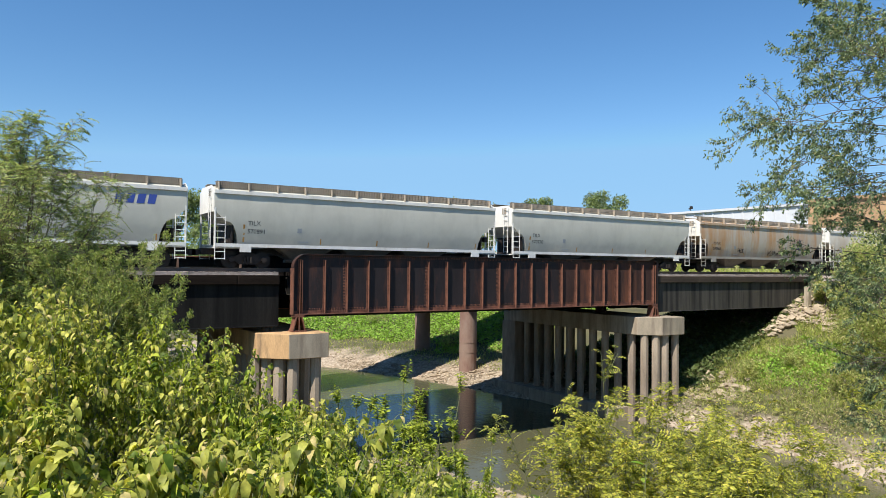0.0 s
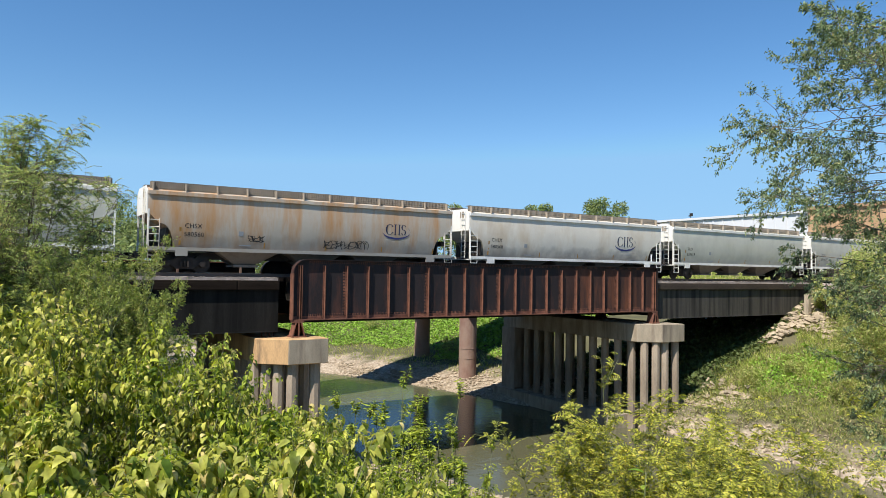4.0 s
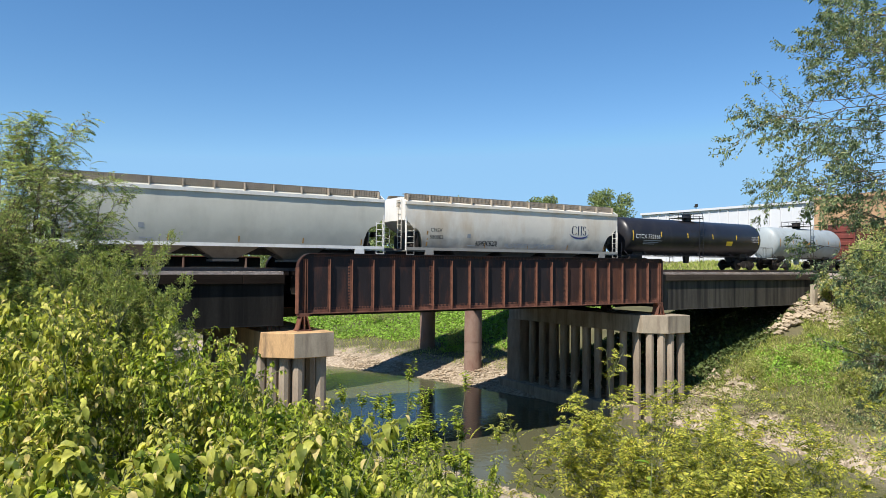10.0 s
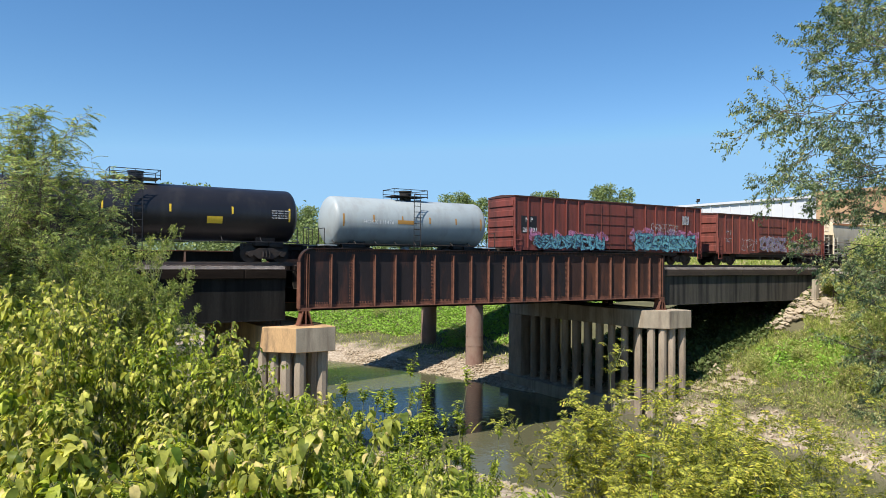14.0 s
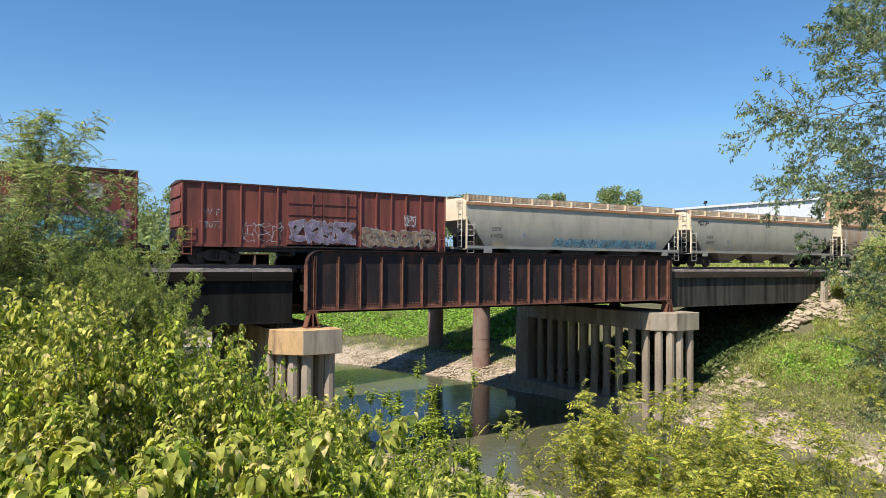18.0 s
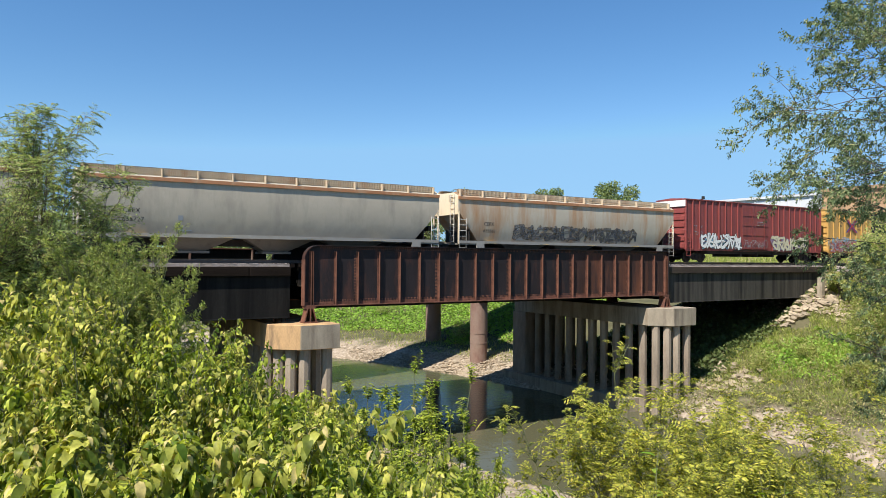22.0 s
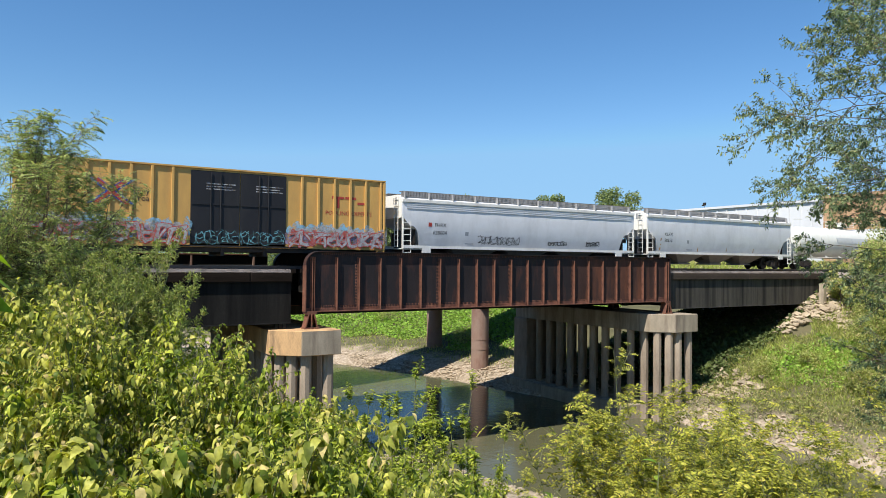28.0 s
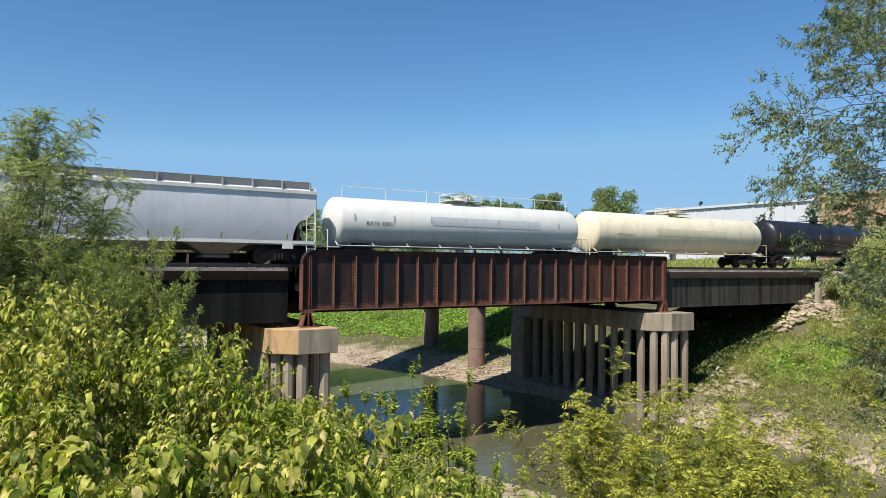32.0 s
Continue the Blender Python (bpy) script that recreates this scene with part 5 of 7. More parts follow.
    spray(c, 3.2, 5.4, 1.2, 2.4, -1.55, (), I_PALE, 15, 5, "pale spray-painted strokes")
    spray(c, 10.2, 15.0, 1.1, 2.2, -1.55, (I_TAN, I_TAN), I_PALE, 16, 6, "mixed spray paint")
    spray(c, 12.9, 13.7, 2.3, 3.1, -1.56, (I_PALE,), None, 17, 1, "white painted blot")

    for x, L, n, side, marks, seed in ((217.25, 19.97, "cyan", P_TAN, num("CEFX", "635728", 2.0), 21), (238.69, 20.1, "plain", P_TAN, num("CEFX", "635727", 2.0), 22),
                                       (260.25, 20.1, "grey", P_TAN_RUST, num("CEFX", "635661", 2.0), 23)):
        c = build_hopper(x, L, cef + (" and cyan spray paint" if n == "cyan" else " and dark spray paint" if n == "grey" else ""), side, P_RUST, P_CREAM, P_ROOF_CREAM, P_GREY_WARM,
                         CUT_SLOPE, 0.07, 3, marks, orange=False)
        k = 2.2
        while k < L - 1.5:
            part("reflector", boxes((k, k + 0.9, -1.69, -1.66, 1.17, 1.27)), I_YELLOW, c, "yellow reflective strip")
            k += 4.4
        if n == "cyan":
            spray(c, 7.5, 17.5, 1.33, 1.95, -1.68, (I_CYAN, I_PALE), I_CYAN, seed, 12, "cyan spray paint")
        if n == "grey":
            spray(c, 4.5, 16.0, 1.4, 2.45, -1.68, (I_ASH,), I_SMOKE, seed, 11, "faded dark grey spray paint")
        if n == "plain":
            spray(c, 0.8, 2.2, 3.3, 3.8, -1.66, (), I_BLACK, seed, 5, "dark spray-painted strokes")

    c = build_boxcar(281.86, 18.96, 5.18, "tall maroon boxcar with white spray paint", P_BOX_MAROON, (7.2, 10.8), P_BOX_MAROON, 0.82, end_ribs=7,
                     marks=[("AT  W", 0.4, 1.0, 2.75, I_PALE), ("172463", 0.42, 0.9, 2.25, I_PALE)], rib_w=0.12)
    part("end_panel", boxes((-0.06, 0.03, -1.5, 1.5, 4.5, 5.0)), P_WHITE, c, "white upper end")
    spray(c, 1.9, 7.0, 1.1, 2.4, -1.555, (I_PALE, I_SKY, I_WHITE), I_BLACK, 31, 8, "white spray paint with black strokes")
    spray(c, 11.3, 16.8, 1.05, 2.35, -1.555, (I_LILAC, I_LILAC, I_CREAM), I_PALE, 32, 10, "pale spray paint with black strokes")
    spray(c, 7.4, 10.6, 1.2, 2.0, -1.56, (), I_PALE, 33, 5, "pale spray-painted strokes")
    part("notice", boxes((9.2, 10.3, -1.565, -1.545, 3.5, 3.55), (9.2, 10.1, -1.565, -1.545, 3.35, 3.4), (9.2, 10.2, -1.565, -1.545, 3.2, 3.25)), I_PALE, c)
    c = build_boxcar(301.99, 19.0, 5.18, "tall yellow boxcar with black double doors and spray paint", P_BOX_YELLOW, (7.8, 12.9), P_BOX_YELLOW, 0.98, door_mat=P_DOOR_BLACK, end_ribs=7,
                     marks=[("next", 0.4, 1.9, 3.85, I_BLACK), ("load", 0.4, 1.9, 3.5, I_BLACK), ("any", 0.4, 5.3, 3.55, I_BLACK), ("road", 0.4, 5.3, 3.2, I_BLACK), ("POOLING EXPERTS", 0.34, 15.2, 2.95, I_RED)], rib_w=0.14)
    for k, (ink, th, reach, y) in enumerate(((I_BLUE, 0.26, 0.82, -1.553), (I_RED, 0.13, 0.74, -1.565))):
        for j, s in enumerate((-1, 1)):
            bar = [(4.1 - s * reach - th, 3.6 - 0.62), (4.1 - s * reach + th, 3.6 - 0.62), (4.1 + s * reach + th, 3.6 + 0.62), (4.1 + s * reach - th, 3.6 + 0.62)]
            part("cross_mark", slab_xz(bmesh.new(), bar, y - 0.004 * j, y - 0.004 * j + 0.003), ink, c, "bar of a red and blue crossed mark")
    part("mark", boxes((15.6, 16.35, -1.475, -1.47, 3.88, 4.02), (15.9, 16.06, -1.475, -1.47, 3.35, 3.88), (16.42, 17.1, -1.475, -1.47, 3.88, 4.02), (16.7, 16.86, -1.475, -1.47, 3.35, 3.88), (17.2, 17.7, -1.475, -1.47, 3.6, 3.74)), I_RED, c, "faded red firm's mark")
    spray(c, 0.2, 7.7, 1.35, 2.6, -1.55, (I_SKY, I_PALE), None, 44, 14, "soft sky-blue spray cloud", True)
    spray(c, 13.0, 18.9, 1.3, 2.5, -1.55, (I_SKY, I_PALE), None, 45, 12, "soft sky-blue spray cloud", True)
    spray(c, 0.4, 7.6, 1.05, 2.1, -1.57, (I_LILAC, I_PALE), I_RED, 41, 10, "pale blue and grey spray paint with red strokes")
    spray(c, 8.0, 12.7, 1.05, 1.9, -1.56, (), I_CYAN, 42, 7, "blue spray-painted strokes")
    spray(c, 13.1, 18.7, 1.05, 2.0, -1.57, (I_LILAC, I_PALE), I_RED, 43, 8, "pale blue and grey spray paint with red strokes")
    for q in (8.2, 10.8):
        part("notice", boxes(*[(q + 0.4, q + 1.9 - 0.2 * (k % 2), -1.515, -1.508, 4.25 - k * 0.14, 4.31 - k * 0.14) for k in range(3)]), I_PALE, c)

    sil = "clean light grey covered hopper car"
    c = build_hopper(322.11, 19.7, sil + " and black spray-painted scrawls", P_SILVER, P_WHITE, P_WHITE, P_ROOF_PALE, P_WHITE, CUT_ROUND, 0.07, 3,
                     [("FHRX", 0.34, 2.3, 2.5, I_BLACK), ("628604", 0.34, 2.2, 2.02, I_BLACK)], orange=False)
    part("mark", boxes((1.85, 2.1, -1.69, -1.67, 2.5, 2.75)), I_RED, c, "small red square")
    for z in (3.56, 3.68, 3.8):
        part("side_ridge", boxes((0.3, 19.4, -1.625, -1.55, z, z + 0.05)), P_SILVER, c)
    spray(c, 5.6, 9.0, 1.42, 2.1, -1.69, (), I_BLACK, 51, 11, "black spray-painted scrawl")
    spray(c, 11.5, 13.2, 1.5, 1.85, -1.69, (), I_BLACK, 52, 7, "black spray-painted scrawl")
    spray(c, 15.0, 16.3, 1.5, 1.9, -1.69, (), I_BLACK, 53, 6, "black spray-painted scrawl")
    build_hopper(343.26, 18.43, sil, P_SILVER, P_WHITE, P_WHITE, P_ROOF_PALE, P_WHITE, CUT_ROUND, 0.07, 3, [("KLRX", 0.36, 2.0, 2.55, I_BLACK), ("58552", 0.36, 2.0, 2.08, I_BLACK)])
    c = build_tank(362.9, 19.1, 1.5, 2.55, "white tank car with a long roof railing", P_TANK_WHITE, P_TANK_WHITE, P_WHITE, None,
                   marks=[("RATX 35821", 0.34, 2.0, 2.35, I_BLACK)], long_rail=True, panel=(I_PANEL, 6.5, 15.2, 2.5, 3.05), ladder=False)
    for k in range(7):
        patch(c, "reflector", I_GREY, 1.5, 2.55, 1.2 + 2.6 * k, 1.32 + 2.6 * k, 2.6, 3.0)
    c = build_tank(383.2, 20.2, 1.55, 2.62, "yellowed white tank car on dark trucks", P_TANK_CREAM, P_TANK_CREAM, P_TANK_CREAM, None,
                   marks=[("UTLX 666211", 0.32, 2.2, 2.3, I_BLACK)], panel=(I_CREAM, 6.5, 15.0, 2.45, 3.0), ladder=False)
    build_tank(404.9, 17.2, 1.6, 2.78, "long black tank car at the end of the row", P_BLACK, P_BLACK, P_BLACK, I_YELLOW)
    build_tank(423.6, 17.2, 1.6, 2.78, "long black tank car at the end of the row", P_BLACK, P_BLACK, P_BLACK, I_YELLOW)


build_train()
for made, x_start in CARS:
    if made.name.startswith("covered_hopper"):
        lay_on_side(made, 0.07)

# ---- the long pale building in the distance ----
def build_warehouse():
    m_white = mat("white_metal_sheet", (0.6, 0.61, 0.63), 0.5, 0.0, 0.06, 0.2, 6, 0.05)
    m_tan = mat("tan_brick_wall", (0.47, 0.30, 0.17), 0.9, 0.0, 0.2, 0.3, 6, 0.2, (0.36, 0.22, 0.12), 0.5, 0.4)
    b = thing("warehouse", "long low warehouse with a white metal roof", "warehouse", m=pose(0, 0, 0))
    def hall(x0, x1, y0, y1, eave, ridge, name, mm):
        bm = bmesh.new()
        prof = [(x0, -1), (x1, -1), (x1, eave), ((x0 + x1) / 2, ridge), (x0, eave)]
        p = [bm.verts.new((x, y0, z)) for x, z in prof]
        q = [bm.verts.new((x, y1, z)) for x, z in prof]
        bm.faces.new(p[::-1])
        bm.faces.new(q)
        for i in range(5):
            bm.faces.new((p[i], p[(i + 1) % 5], q[(i + 1) % 5], q[i]))
        return part(name, bm, mm, b)
    hall(110, 180, 24, 61, 10.9, 13.5, "hall", m_white)
    hall(108.5, 175, -22, 23.9, 11.3, 12.5, "wing", m_tan)
    rib = mesh_of(boxes((-0.12, 0.0, 0, 0.25, -1, 10.85)), "wall_rib", m_white)
    for k in range(18):
        part("wall_rib", rib, None, b).location = (110, 24.5 + 2 * k, 0)
    part("eave_trim", boxes((109.6, 110.2, 24, 61, 10.85, 11.25)), m_white, b)
    part("eave_trim", boxes((108.1, 108.7, -22, 23.9, 11.1, 11.6)), m_tan, b)
    part("base_band", boxes((108.3, 108.48, -22, 23.9, 5.4, 6.0)), m_white, b)
    pole = thing("floodlight_pole", "thin pole with a dark floodlight", "lamp")
    x, y = at_bearing_far(51.85, 140)
    part("pole", tube(bmesh.new(), (x, y, -1), (x, y, 11.7), 0.07, seg=8), M_DARK_STEEL, pole)
    part("lamp_head", boxes((x - 0.1, x + 0.3, y - 0.25, y + 0.25, 11.7, 12.25), (x - 0.45, x - 0.05, y - 0.2, y + 0.2, 11.6, 11.8), bevel=0.04), M_DARK_STEEL, pole)


def at_bearing_far(deg, r):
    return r * math.sin(radians(deg)), -D_TRACK + r * math.cos(radians(deg))


build_warehouse()

# ---- plants ----
LEAF_WEED = leaf_mat("weed_leaf", (0.085, 0.125, 0.018), (0.56, 0.54, 0.115), (0.60, 0.49, 0.20), 0.10, 0.38)
LEAF_NEAR = leaf_mat("near_weed_leaf", (0.16, 0.27, 0.025), (0.30, 0.40, 0.05), None, 0, 0.4)
LEAF_SHRUB = leaf_mat("shrub_leaf", (0.065, 0.115, 0.014), (0.44, 0.48, 0.065), None, 0, 0.34)
LEAF_LOCUST = leaf_mat("locust_leaf", (0.12, 0.15, 0.025), (0.48, 0.465, 0.075), (0.54, 0.45, 0.09), 0.08, 0.38)
LEAF_FEATHER = leaf_mat("feathery_leaf", (0.10, 0.15, 0.035), (0.34, 0.375, 0.10), (0.32, 0.27, 0.1), 0.06, 0.35)
LEAF_SUMAC = leaf_mat("sumac_leaf", (0.13, 0.19, 0.055), (0.40, 0.45, 0.15), (0.36, 0.30, 0.12), 0.08, 0.36)
LEAF_TREE = leaf_mat("narrow_tree_leaf", (0.08, 0.125, 0.055), (0.28, 0.33, 0.155), (0.38, 0.34, 0.15), 0.05, 0.32)
LEAF_BANK = leaf_mat("bank_bush_leaf", (0.20, 0.25, 0.07), (0.44, 0.46, 0.16), (0.46, 0.37, 0.19), 0.14, 0.45, 3.0)
LEAF_VINE = leaf_mat("ground_vine_leaf", (0.17, 0.30, 0.045), (0.32, 0.46, 0.085), None, 0, 0.3, 1.2)
LEAF_GRASS = leaf_mat("grass_blade", (0.16, 0.22, 0.04), (0.36, 0.40, 0.095), (0.48, 0.42, 0.2), 0.2, 0.3, 2.0)
LEAF_SCRUB = leaf_mat("dry_scrub_leaf", (0.16, 0.19, 0.055), (0.33, 0.34, 0.12), (0.44, 0.37, 0.2), 0.25, 0.35, 2.0)
LEAF_FAR = leaf_mat("far_tree_leaf", (0.13, 0.18, 0.065), (0.27, 0.31, 0.12), None, 0, 0.32, 0.6)
LEAF_IVY_SHADE = leaf_mat("shade_dark_creeper_leaf", (0.06, 0.09, 0.03), (0.12, 0.15, 0.05), None, 0, 0.2, 2.0)
BARK = mat("bark", (0.13, 0.10, 0.075), 0.9, 0, 0.35, 4, 30, 0.4, (0.07, 0.055, 0.045), 0.5, 3.0, (1, 1, 0.3))
STEM = mat("green_stem", (0.16, 0.17, 0.07), 0.7, 0, 0.3, 6, 40, 0.1)

# outlines of a leaf: place along it, half width, sag of the midrib
OVATE = ([0, 0.28, 0.68, 1.0], [0.0, 0.46, 0.34, 0.0])
ARCHED = ([0, 0.2, 0.45, 0.75, 1.0], [0.0, 0.4, 0.46, 0.27, 0.0])
BROAD = ([0, 0.05, 0.12, 0.2, 0.3, 0.42, 0.55, 0.68, 0.8, 0.9, 1.0], [0.0, 0.16, 0.31, 0.41, 0.46, 0.455, 0.4, 0.3, 0.18, 0.075, 0.0])
NARROW = ([0, 0.45, 1.0], [0.0, 0.5, 0.0])
FLAT = "a single small folded blade"


def leaf_mesh(name, P, Dv, N, L, W, material, shape=OVATE, droop=0.25, fold=0.25):
    """All leaves of one plant: P foot, Dv way along the leaf, N up side, L and W lengths, one row a leaf."""
    P, Dv, N, L, W = (np.asarray(a, float) for a in (P, Dv, N, L, W))
    Dv = Dv / (np.linalg.norm(Dv, axis=1, keepdims=True) + 1e-9)
    S = np.cross(Dv, N)
    S /= np.linalg.norm(S, axis=1, keepdims=True) + 1e-9
    N = np.cross(S, Dv)
    ts, ws = NARROW if shape is FLAT else shape
    verts, idx = [], []
    for i, (t, w) in enumerate(zip(ts, ws)):
        if shape is ARCHED:
            # the blade rises a little, then bends over towards the ground
            b = 2.3 * droop
            mid = P + Dv * (L * math.sin(b * t) / b)[:, None] - (N * 0.45 + np.array([0, 0, 0.55])) * (L * (1 - math.cos(b * t)) / b)[:, None]
        else:
            mid = P + Dv * (L * t)[:, None] - N * (L * droop * t * t)[:, None]
        if w == 0:
            idx.append((len(verts),) * 3)
            verts.append(mid)
        else:
            up = N * (W * w * fold)[:, None]
            idx.append((len(verts), len(verts) + 1, len(verts) + 2))
            verts += [mid + S * (W * w)[:, None] + up, mid, mid - S * (W * w)[:, None] + up]
    tri = []
    for a, b in zip(idx, idx[1:]):
        for j in (0, 1):
            if a[0] == a[1]:
                tri.append((a[0], b[j + 1], b[j]))
            elif b[0] == b[1]:
                tri.append((a[j], a[j + 1], b[j]))
            else:
                tri += [(a[j], a[j + 1], b[j + 1]), (a[j], b[j + 1], b[j])]
    if shape is FLAT:
        verts = [verts[0], verts[1], verts[3], verts[4]]
        tri = [(0, 2, 1), (3, 1, 2)]
    n, m = len(P), len(verts)
    V = np.stack(verts, 1).reshape(-1, 3)
    T = (np.array(tri)[None] + (np.arange(n) * m)[:, None, None]).reshape(-1, 3)
    me = bpy.data.meshes.new(name)
    me.vertices.add(len(V))
    me.vertices.foreach_set("co", V.ravel())
    me.loops.add(T.size)
    me.loops.foreach_set("vertex_index", T.ravel().astype(np.int32))
    me.polygons.add(len(T))
    me.polygons.foreach_set("loop_start", np.arange(0, T.size, 3, dtype=np.int32))
    me.polygons.foreach_set("loop_total", np.full(len(T), 3, dtype=np.int32))
    me.update(calc_edges=True)
    me.materials.append(material)
    if shape is not FLAT:
        me.shade_smooth()
    return me


def twig_mesh(name, segs, material, sides=4):
    """Branches as tapered tubes; segs: (a, b, ra, rb)."""
    A, B = np.array([s[0] for s in segs], float), np.array([s[1] for s in segs], float)
    ra, rb = np.array([s[2] for s in segs]), np.array([s[3] for s in segs])
    d = B - A
    d /= np.linalg.norm(d, axis=1, keepdims=True) + 1e-9
    ref = np.where(np.abs(d[:, 2:3]) > 0.9, [[1.0, 0, 0]], [[0, 0, 1.0]])
    u = np.cross(d, ref)
    u /= np.linalg.norm(u, axis=1, keepdims=True)
    v = np.cross(d, u)
    rings = []
    for C, r in ((A, ra), (B, rb)):
        for k in range(sides):
            a = 2 * math.pi * k / sides
            rings.append(C + (u * math.cos(a) + v * math.sin(a)) * r[:, None])
    V = np.stack(rings, 1).reshape(-1, 3)
    f = [(k, (k + 1) % sides, sides + (k + 1) % sides, sides + k) for k in range(sides)]
    F = (np.array(f)[None] + (np.arange(len(segs)) * 2 * sides)[:, None, None]).reshape(-1, 4)
    return sheet(name, V.tolist(), F.tolist(), material)


def unit(v):
    return v / (np.linalg.norm(v) + 1e-9)


def grow(rng, segs, tips, a, d, length, r, depth, spread=0.6, droop=0.0, kids=4, taper=0.55, shrink=0.6, steps=5, wander=0.16, first=0.25):
    """A limb of several steps that bends on its way and carries smaller limbs. The last order's points go to tips."""
    p, d = np.array(a, float), unit(np.array(d, float))
    pts = [p]
    for k in range(steps):
        d = unit(d + rng.normal(0, wander, 3) + np.array([0, 0, -droop]))
        q = p + d * length / steps
        r0, r1 = r * (1 - (1 - taper) * k / steps), r * (1 - (1 - taper) * (k + 1) / steps)
        segs.append((p, q, r0, r1))
        if depth == 0:
            tips.append((p, q, d))
        p = q
        pts.append((p, d))
    if depth > 0:
        for k in range(kids):
            t = first + (1 - first) * (k + rng.uniform(0, 1)) / kids
            i = min(steps - 1, int(t * steps))
            base, dd = pts[i + 1]
            side = unit(np.cross(dd, rng.normal(0, 1, 3)))
            nd = unit(dd + side * spread * rng.uniform(0.6, 1.4))
            grow(rng, segs, tips, base, nd, length * shrink * rng.uniform(0.7, 1.15) * (1.15 - 0.4 * t), r * 0.5, depth - 1, spread, droop, kids, taper, shrink, steps, wander, first)
        grow(rng, segs, tips, p, d, length * shrink * 0.6, r * taper, depth - 1, spread, droop, kids, taper, shrink, steps, wander, first)


def rows_unit(v):
    return v / (np.linalg.norm(v, axis=1, keepdims=True) + 1e-9)


def along(rng, tips, per):
    """per places on each twig: the place and the twig's way there."""
    A, B, d = (np.repeat(np.array([t[i] for t in tips]), per, axis=0) for i in range(3))
    n = len(A)
    t = (np.tile(np.arange(per), len(tips)) + rng.uniform(0, 1, n)) / per
    return A + (B - A) * t[:, None], d, n


def leaves_on(rng, tips, per, L, spread_up=0.3, hang=0.2, aspect=0.42, jitter=0.01):
    """Alternate leaves along the twigs."""
    P, d, n = along(rng, tips, per)
    side = rows_unit(np.cross(d, rng.normal(0, 1, (n, 3))))
    Dv = d * 0.5 + side * 0.9 + np.array([0, 0, -1.0]) * (hang * rng.uniform(0.4, 1.6, n))[:, None]
    Ls = L * rng.uniform(0.55, 1.2, n)
    return P + rng.normal(0, jitter, (n, 3)), Dv, np.array([0, 0, 1.0]) + rng.normal(0, spread_up, (n, 3)), Ls, Ls * aspect


def fronds_on(rng, tips, per, L, leaflet, pairs=7, hang=0.35):
    """Compound leaves: a thin stalk with pairs of leaflets."""
    A, d, n = along(rng, tips, per)
    side = rows_unit(np.cross(d, rng.normal(0, 1, (n, 3))))
    w = rows_unit(d * 0.6 + side + np.array([0, 0, 0.25]))
    up = rows_unit(np.array([0, 0, 1.0]) + rng.normal(0, 0.35, (n, 3)))
    l = L * rng.uniform(0.6, 1.15, n)
    lat = rows_unit(np.cross(w, up))
    P, Dv, N, Ls, st = [], [], [], [], []
    prev = A
    for j in range(1, pairs + 1):
        f = j / pairs
        c = A + w * (l * f)[:, None] - np.array([0, 0, 1.0]) * (l * hang * f * f)[:, None]
        if j % 3 == 1 or j == pairs:
            st += list(zip(prev, c, [0.0022] * n, [0.0018] * n))
            prev = c
        for s in (-1, 1):
            P.append(c)
            Dv.append(lat * s + w * 0.45 - np.array([0, 0, 0.25]))
            N.append(up + rng.normal(0, 0.25, (n, 3)))
            Ls.append(leaflet * rng.uniform(0.75, 1.15, n) * (1 - 0.35 * abs(f - 0.5)))
    Ls = np.concatenate(Ls)
    return (np.concatenate(P), np.concatenate(Dv), np.concatenate(N), Ls, Ls * 0.42), st


def plant(name, label, category, segs, leaves, leaf_material, shape, bark, group="", droop=0.25, sides=5):
    stem, crown = ("trunk", "crown") if category == "tree" else ("stem", "foliage")
    foot = np.array(segs[0][0])
    t = thing(name, label, category, group, pose(*foot))
    o = new(stem, twig_mesh(stem, [(a - foot, b - foot, q, r) for a, b, q, r in segs], bark, sides))
    o.parent = t
    P, *rest = leaves
    o = new(crown, leaf_mesh(crown, np.asarray(P) - foot, *rest, leaf_material, shape, droop))
    o.parent = t
    return t


def at_bearing(deg, r):
    """A place r metres from the standpoint, deg degrees to the right of the square line to the track."""
    return r * math.sin(radians(deg)), -D_TRACK + r * math.cos(radians(deg))


# how high the weeds reach on the near bank: bearing, rise per metre of distance
REACH = ([-4, 0, 4, 8, 11, 13.5, 15, 17, 19.5, 22, 24, 26, 29, 32, 34, 37, 40], [-0.01, -0.02, -0.045, -0.06, -0.075, -0.09, -0.145, -0.155, -0.175, -0.195, -0.235, -0.25, -0.26, -0.27, -0.29, -0.31, -0.335])


SWAYING = []          # plants near the eye that stir in the wind


